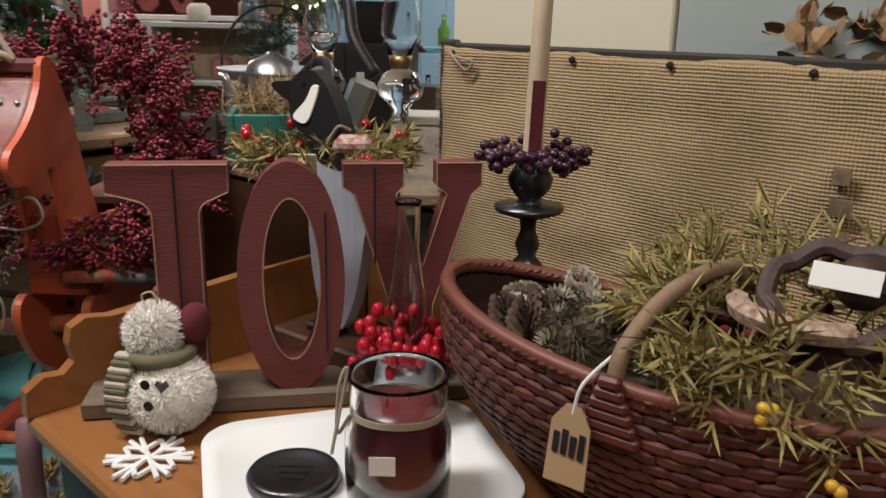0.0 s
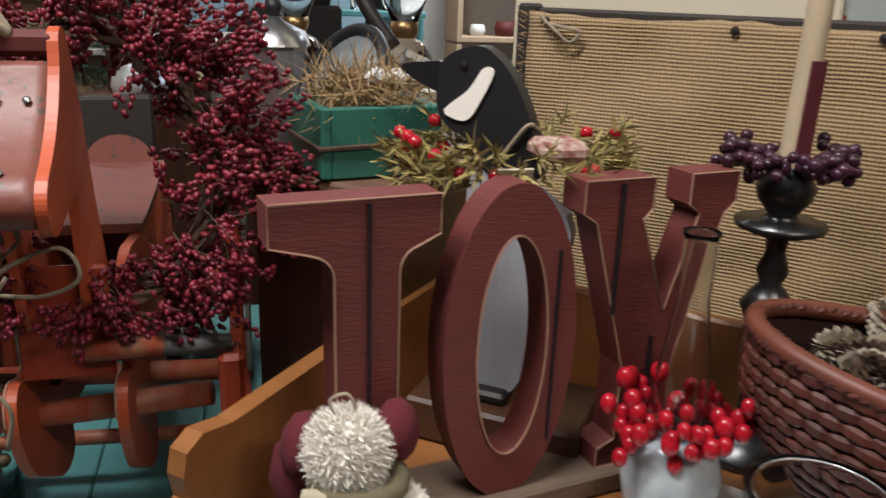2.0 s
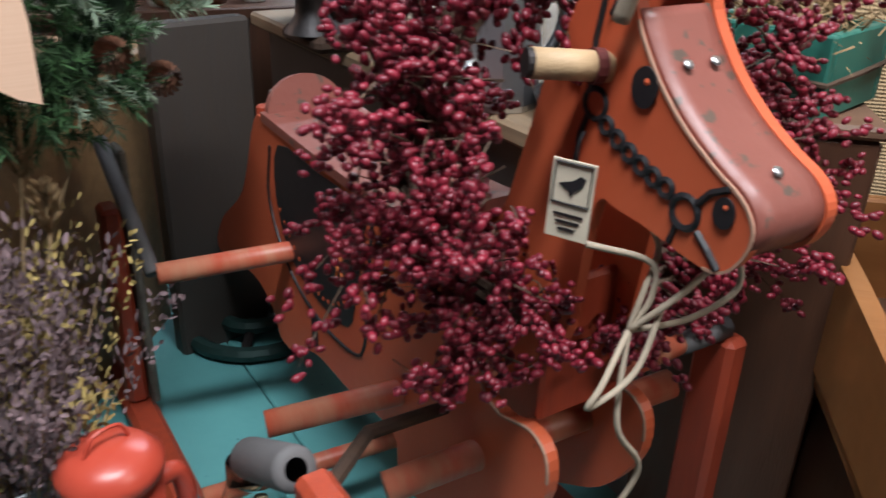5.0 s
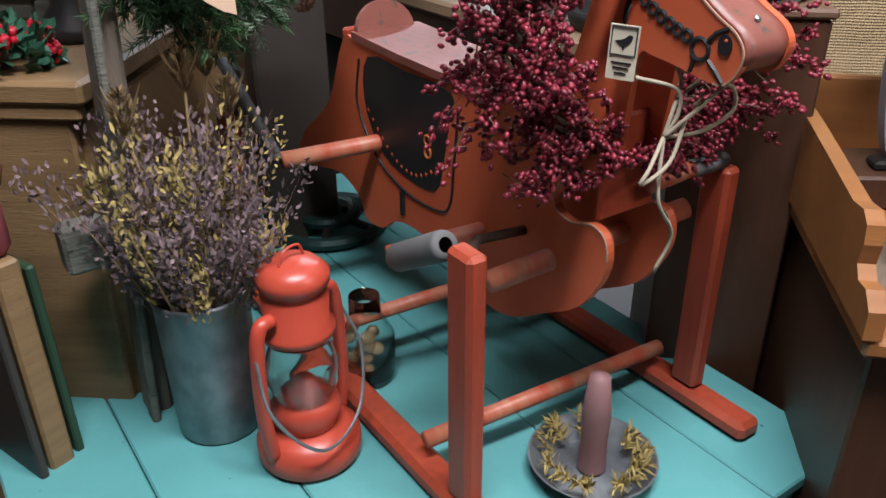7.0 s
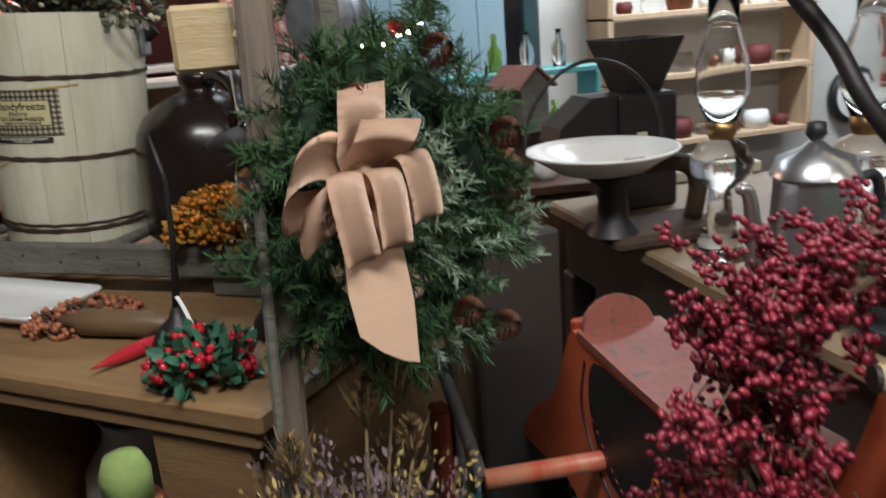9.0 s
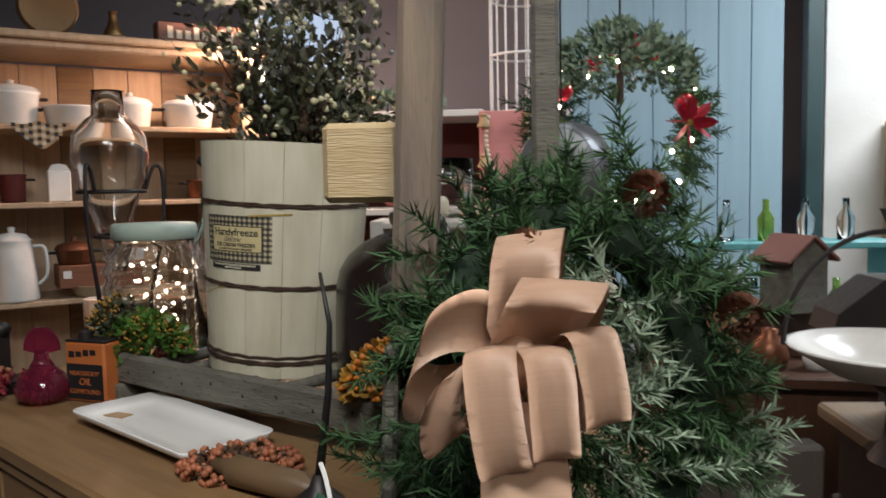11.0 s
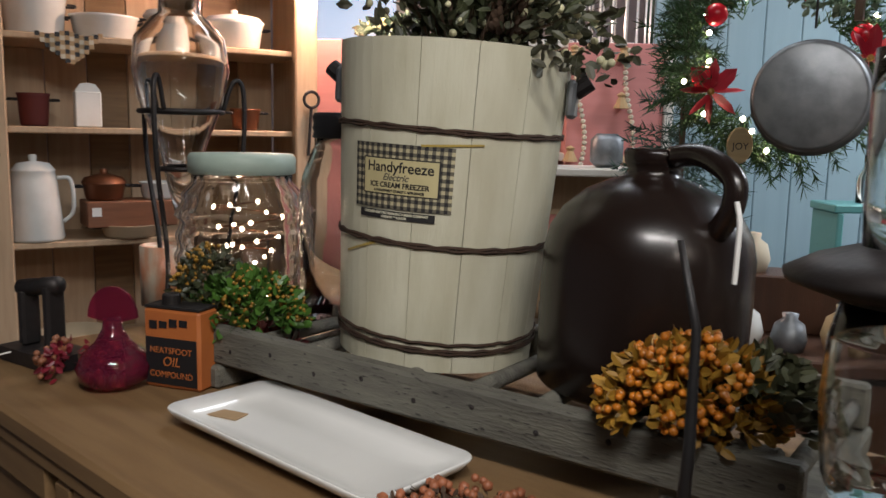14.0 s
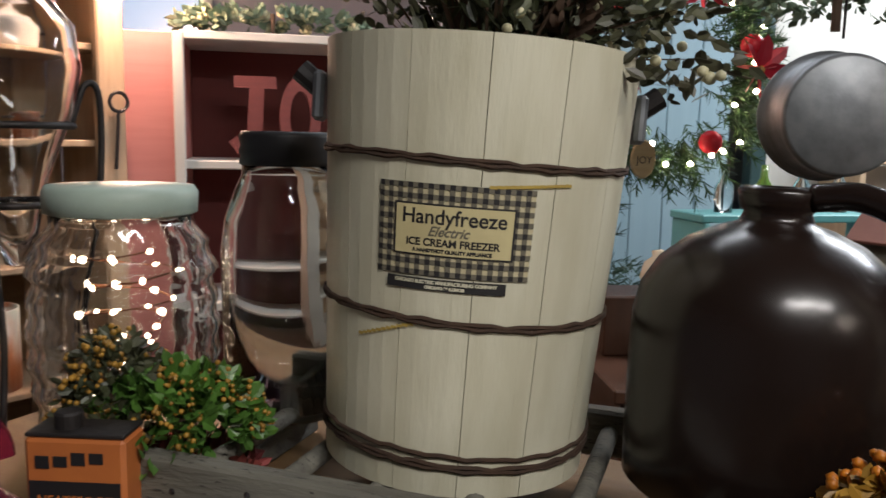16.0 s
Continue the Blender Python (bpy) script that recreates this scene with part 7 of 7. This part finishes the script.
t = thing("metal_grinder", "dark metal hand grinder with hopper and spout", "grinder", pose(-0.225, 2.50, 0.901) @ Matrix.Diagonal((1.05, 1.05, 1.15, 1)))
part("box", box(0.13, 0.13, 0.22, 0, 0, 0, 0.006), M_IRON, t)
part("hopper", lathe([(0.05, 0.22), (0.10, 0.32), (0.105, 0.32), (0.055, 0.22)], 4, pose(0, 0, 0, 0, 0, 45)), M_IRON, t)
part("spout", slab([(-0.20, 0.12), (-0.06, 0.10), (-0.06, 0.20), (-0.12, 0.20), (-0.19, 0.15)], 0.1, m=pose(0, -0.05, 0.02)), M_IRON, t)
part("tag", box(0.022, 0.002, 0.07, -0.02, -0.07, 0.08, 0), M_PAPER, t)
t = thing("coffee_pot", "tall aluminium coffee pot with dark knob", "coffee pot", pose(-0.35, 1.76, 0.901))
part("body", lathe([(0, 0), (0.06, 0), (0.063, 0.01), (0.052, 0.20), (0.056, 0.205), (0, 0.21)], 12), M_ALU, t)
part("lid", lathe([(0.058, 0.206), (0.05, 0.228), (0.018, 0.242), (0.01, 0.25), (0, 0.25)], 28), M_ALU, t, smooth=True)
part("knob", lathe([(0.006, 0.25), (0.014, 0.26), (0.012, 0.275), (0, 0.278)], 14), M_BLACK, t, smooth=True)
part("spout", tube(curve([(-0.05, 0.0, 0.04), (-0.085, 0.0, 0.06), (-0.09, 0.0, 0.13), (-0.1, 0, 0.19), (-0.115, 0, 0.20)]), 0.014, 10, taper=0.008), M_ALU, t, smooth=True)
part("handle", tube(curve([(0.05, 0.0, 0.18), (0.10, 0.0, 0.19), (0.11, 0.0, 0.10), (0.06, 0.0, 0.03)]), 0.008, 8), M_BLACK, t, smooth=True)
t = thing("dial_plate", "round pewter dial plate in a black rim", "dial", Matrix.Translation((0, 0, -0.008)) @ pose(-0.30, 1.582, 0.985) @ pose(0, 0, 0, 0, 0, -58) @ pose(0, 0, 0, -28))
part("rim", tube([(0.082 * math.cos(a), 0, 0.09 + 0.094 * math.sin(a)) for a in [6.2832 * k / 40 for k in range(40)]], 0.010, 8, closed=True), M_BLACK, t, "black metal rim", True)
part("dial", lathe([(0, 0.004), (0.03, 0.006), (0.076, 0.0), (0.078, -0.012), (0, -0.014)], 40, pose(0, 0, 0.09, 90) @ Matrix.Diagonal((1, 1.14, 1, 1))), mat("mottled_pewter", (0.36, 0.40, 0.41), 0.4, 0.5, other=(0.22, 0.25, 0.26), scale=24, amount=0.8), t, smooth=True)
part("hub", lathe([(0, 0.014), (0.014, 0.012), (0.016, 0.004)], 20, pose(0, 0, 0.09, 90)), M_PEWTER, t, smooth=True)
t = thing("metal_funnel", "dull metal scoop leaning by the coffee pot", "scoop", pose(-0.22, 1.63, 0.901))
part("scoop", box(0.055, 0.03, 0.2, 0, 0, 0, 0.012, pose(0, 0, 0.02, 0, 22)), M_ALU, t)
t = thing("iron_skillet", "black cast iron pan lying on the table", "pan", pose(-0.27, 1.62, 0.901))
part("pan", lathe([(0, 0), (0.085, 0), (0.1, 0.035), (0.096, 0.035), (0.08, 0.006), (0, 0.006)], 28), M_IRON, t, smooth=True)
for x, y, name, lab in ((-0.295, 2.06, "oil_lamp", "clear glass oil lamp with tall chimney"), (-0.10, 1.95, "oil_lamp", "clear glass oil lamp with tall chimney")):
    t = thing(name, lab, "lamp", pose(x, y, 0.901))
    part("font", lathe([(0, 0), (0.05, 0), (0.04, 0.02), (0.022, 0.08), (0.018, 0.12), (0.05, 0.15), (0.055, 0.17), (0.04, 0.2), (0.02, 0.21), (0, 0.21)], 28), M_GLASS, t, smooth=True)
    part("burner", lathe([(0.02, 0.21), (0.026, 0.222), (0.026, 0.24), (0, 0.245)], 20), mat("lamp_brass", (0.35, 0.22, 0.1), 0.35, 0.9), t, smooth=True)
    part("chimney", lathe([(0.026, 0.24), (0.045, 0.29), (0.042, 0.34), (0.026, 0.39), (0.025, 0.46), (0.0235, 0.46), (0.0245, 0.39), (0.04, 0.34), (0.043, 0.29), (0.0245, 0.24), (0.026, 0.24)], 28), M_GLASS, t, smooth=True)
t = thing("wire_basket", "dark woven wire basket hanging overhead", "basket", pose(-0.33, 2.0, 1.36, 0, 8, 0))
for z, r in ((0.0, 0.15), (0.012, 0.17), (0.03, 0.185), (0.05, 0.19), (0.07, 0.195), (0.10, 0.2)):
    for ph in (0, 3.14):
        part("wire", tube([(r * math.cos(a), r * math.sin(a), z + 0.004 * math.sin(20 * a + ph)) for a in [6.2832 * k / 80 for k in range(80)]], 0.0022, 4, closed=True), M_IRON, t)
for k in range(16):
    a = 6.2832 * k / 16
    part("wire", tube([(0.03 * math.cos(a), 0.03 * math.sin(a), 0), (0.15 * math.cos(a), 0.15 * math.sin(a), 0), (0.19 * math.cos(a), 0.19 * math.sin(a), 0.05), (0.2 * math.cos(a), 0.2 * math.sin(a), 0.11)], 0.002, 4), M_IRON, t)
part("iron_arm", tube(curve([(0.08, -0.05, -0.005), (0.13, -0.1, -0.08), (0.16, -0.15, -0.16), (0.22, -0.18, -0.23)]), 0.014, 8), M_IRON, t, "curved black iron arm", True)
for k in range(3):
    a = 2.09 * k
    part("chain", tube([(0.2 * math.cos(a), 0.2 * math.sin(a), 0.11), (0, 0, 0.6), (0, 0, 1.36)], 0.002, 4), M_IRON, t)

# wall shelves far behind
for k, z in enumerate((0.62, 0.95, 1.25)):
    t = thing("wall_shelf", "off white wooden wall shelf with small wares", "shelf", pose(1.25, 4.58, z))
    part("board", box(1.1, 0.22, 0.03, 0, 0, 0), M_HUTCH, t)
    for x in (-0.56, 0.56):
        part("end", box(0.03, 0.24, 0.32, x, 0, 0.0), M_HUTCH, t)
    for j in range(7):
        x = -0.44 + 0.15 * j
        s = 0.035 + 0.012 * ((j * 7 + k * 3) % 3)
        o = thing("shelf_ware", "small brown and white crockery on wall shelf", "crockery", pose(1.25 + x, 4.56, z + 0.03))
        part("body", lathe([(0, 0), (s, 0), (s * 1.2, s * 0.8), (s, s * 1.6), (0, s * 1.6)], 16), (M_COPPER, M_ENAMEL, M_DARKRED, M_GLASS)[(j + k) % 4], o, smooth=True)
t = thing("white_shelf_unit", "off white open shelf unit with kitchen wares", "shelf", pose(-1.12, 4.15, 0))
M_UNIT = M_OFFWHITE
for x in (-0.32, 0.32):
    part("upright", box(0.05, 0.3, 1.2, x, 0, 0), M_UNIT, t)
for z in (0.3, 0.62, 0.9, 1.17):
    part("shelf", box(0.60, 0.3, 0.025, 0, 0, z), M_UNIT, t)
part("back", box(0.60, 0.02, 1.17, 0, 0.15, 0), M_HUTCH, t)
for j, (x, z, m) in enumerate(((-0.2, 0.645, M_COPPER), (0.0, 0.645, M_ENAMEL), (0.18, 0.645, M_KRAFT), (-0.2, 0.925, M_PAPER), (0.0, 0.925, M_PINK), (0.19, 0.925, M_ENAMEL), (-0.1, 1.195, M_PAPER), (0.15, 1.195, M_GALV))):
    o = thing("shelf_ware", "assorted small ware on the white shelf unit", "crockery", pose(-1.12 + x, 4.12, z))
    part("body", box(0.10, 0.09, 0.09 + 0.02 * (j % 3), 0, 0, 0, 0.02), m, o, smooth=True)
t = thing("display_table", "teal display table with glass and green wares", "table", pose(0.05, 3.95, 0))
part("top", box(0.7, 0.4, 0.03, 0, 0, 0.80), M_TEAL, t)
part("body", box(0.64, 0.34, 0.80, 0, 0, 0), M_BLACKWOOD, t)
part("shelf", box(0.7, 0.2, 0.025, 0, 0.1, 1.08), M_TEAL, t)
for x in (-0.33, 0.33):
    part("post", box(0.02, 0.2, 0.25, x, 0.1, 0.83), M_TEAL, t)
for j in range(9):
    o = thing("glass_bottle", "clear and green glass bottle on display", "bottle", pose(-0.24 + 0.07 * j, 3.95 + 0.1 * (j % 2), 0.83 if j % 2 == 0 else 1.105))
    part("glass", lathe([(0, 0), (0.028, 0), (0.03, 0.08), (0.012, 0.11), (0.012, 0.15), (0, 0.15)], 16), M_GLASS if j % 3 else mat("green_glass", (0.3, 0.5, 0.1), 0.05, glass=0.7, bump=0), o, smooth=True)
t = thing("cream_bench", "cream painted shallow tray shelf behind the goose", "bench", pose(0.02, 2.72, 0))
part("seat", box(0.35, 0.2, 0.03, 0, 0, 0.90), M_CREAMWALL, t)
part("body", box(0.33, 0.18, 0.90, 0, 0, 0), M_BLACKWOOD, t)
t = thing("cone_garland", "tan wood shaving garland over the burlap screen", "garland", pose(0.56, 1.09, 1.165, 0, 0, -44.5))
sh = [aim((rng.uniform(-0.15, 0.25), rng.gauss(0.03, 0.03), rng.uniform(0.0, 0.07)), rand_dir() + Vector((0, -0.5, 0.3)), 0.032, 0.03, 0.034) for k in range(130)]
stuff(part("shavings", stamp(LEAF, sh), mat("tan_shaving", (0.36, 0.23, 0.12), 0.8, vary=0.7), t))


# plaid cloth and dial scale on the far wall
t = thing("plaid_cloth", "red and green plaid cloth hung on the wall", "cloth", pose(2.50, 4.69, 0.62) @ Matrix.Diagonal((1.6, 1, 1.6, 1)))
M_PLAID = (mat("plaid_red", (0.40, 0.03, 0.035), 0.95, bump=0.3), mat("plaid_green", (0.03, 0.10, 0.05), 0.95, bump=0.3), mat("plaid_cream", (0.55, 0.48, 0.38), 0.95, bump=0.3))
for i in range(9):
    for j in range(8):
        kind = 2 if i % 4 == 3 or j % 4 == 3 else 1 if (i % 4 == 1) != (j % 4 == 1) else 0
        part("check", box(0.046, 0.004, 0.046, 0.023 + 0.046 * i, -0.008 + 0.004 * math.sin(i * 1.3), 0.046 * j, 0), M_PLAID[kind], t)
t = thing("dial_scale", "white round dial scale in a black case", "scale", pose(2.26, 4.70, 0.74))
part("case", lathe([(0, 0), (0.15, 0), (0.155, 0.02), (0.15, 0.05), (0.135, 0.052), (0, 0.05)], 32, pose(0, 0, 0, 90)), M_BLACK, t, "black metal case", True)
part("dial", lathe([(0, 0.056), (0.125, 0.055), (0.128, 0.05)], 32, pose(0, 0, 0, 90)), M_ENAMEL, t, "white enamel dial")
part("pointer", box(0.008, 0.003, 0.10, 0, -0.06, -0.02, 0), M_BLACK, t)
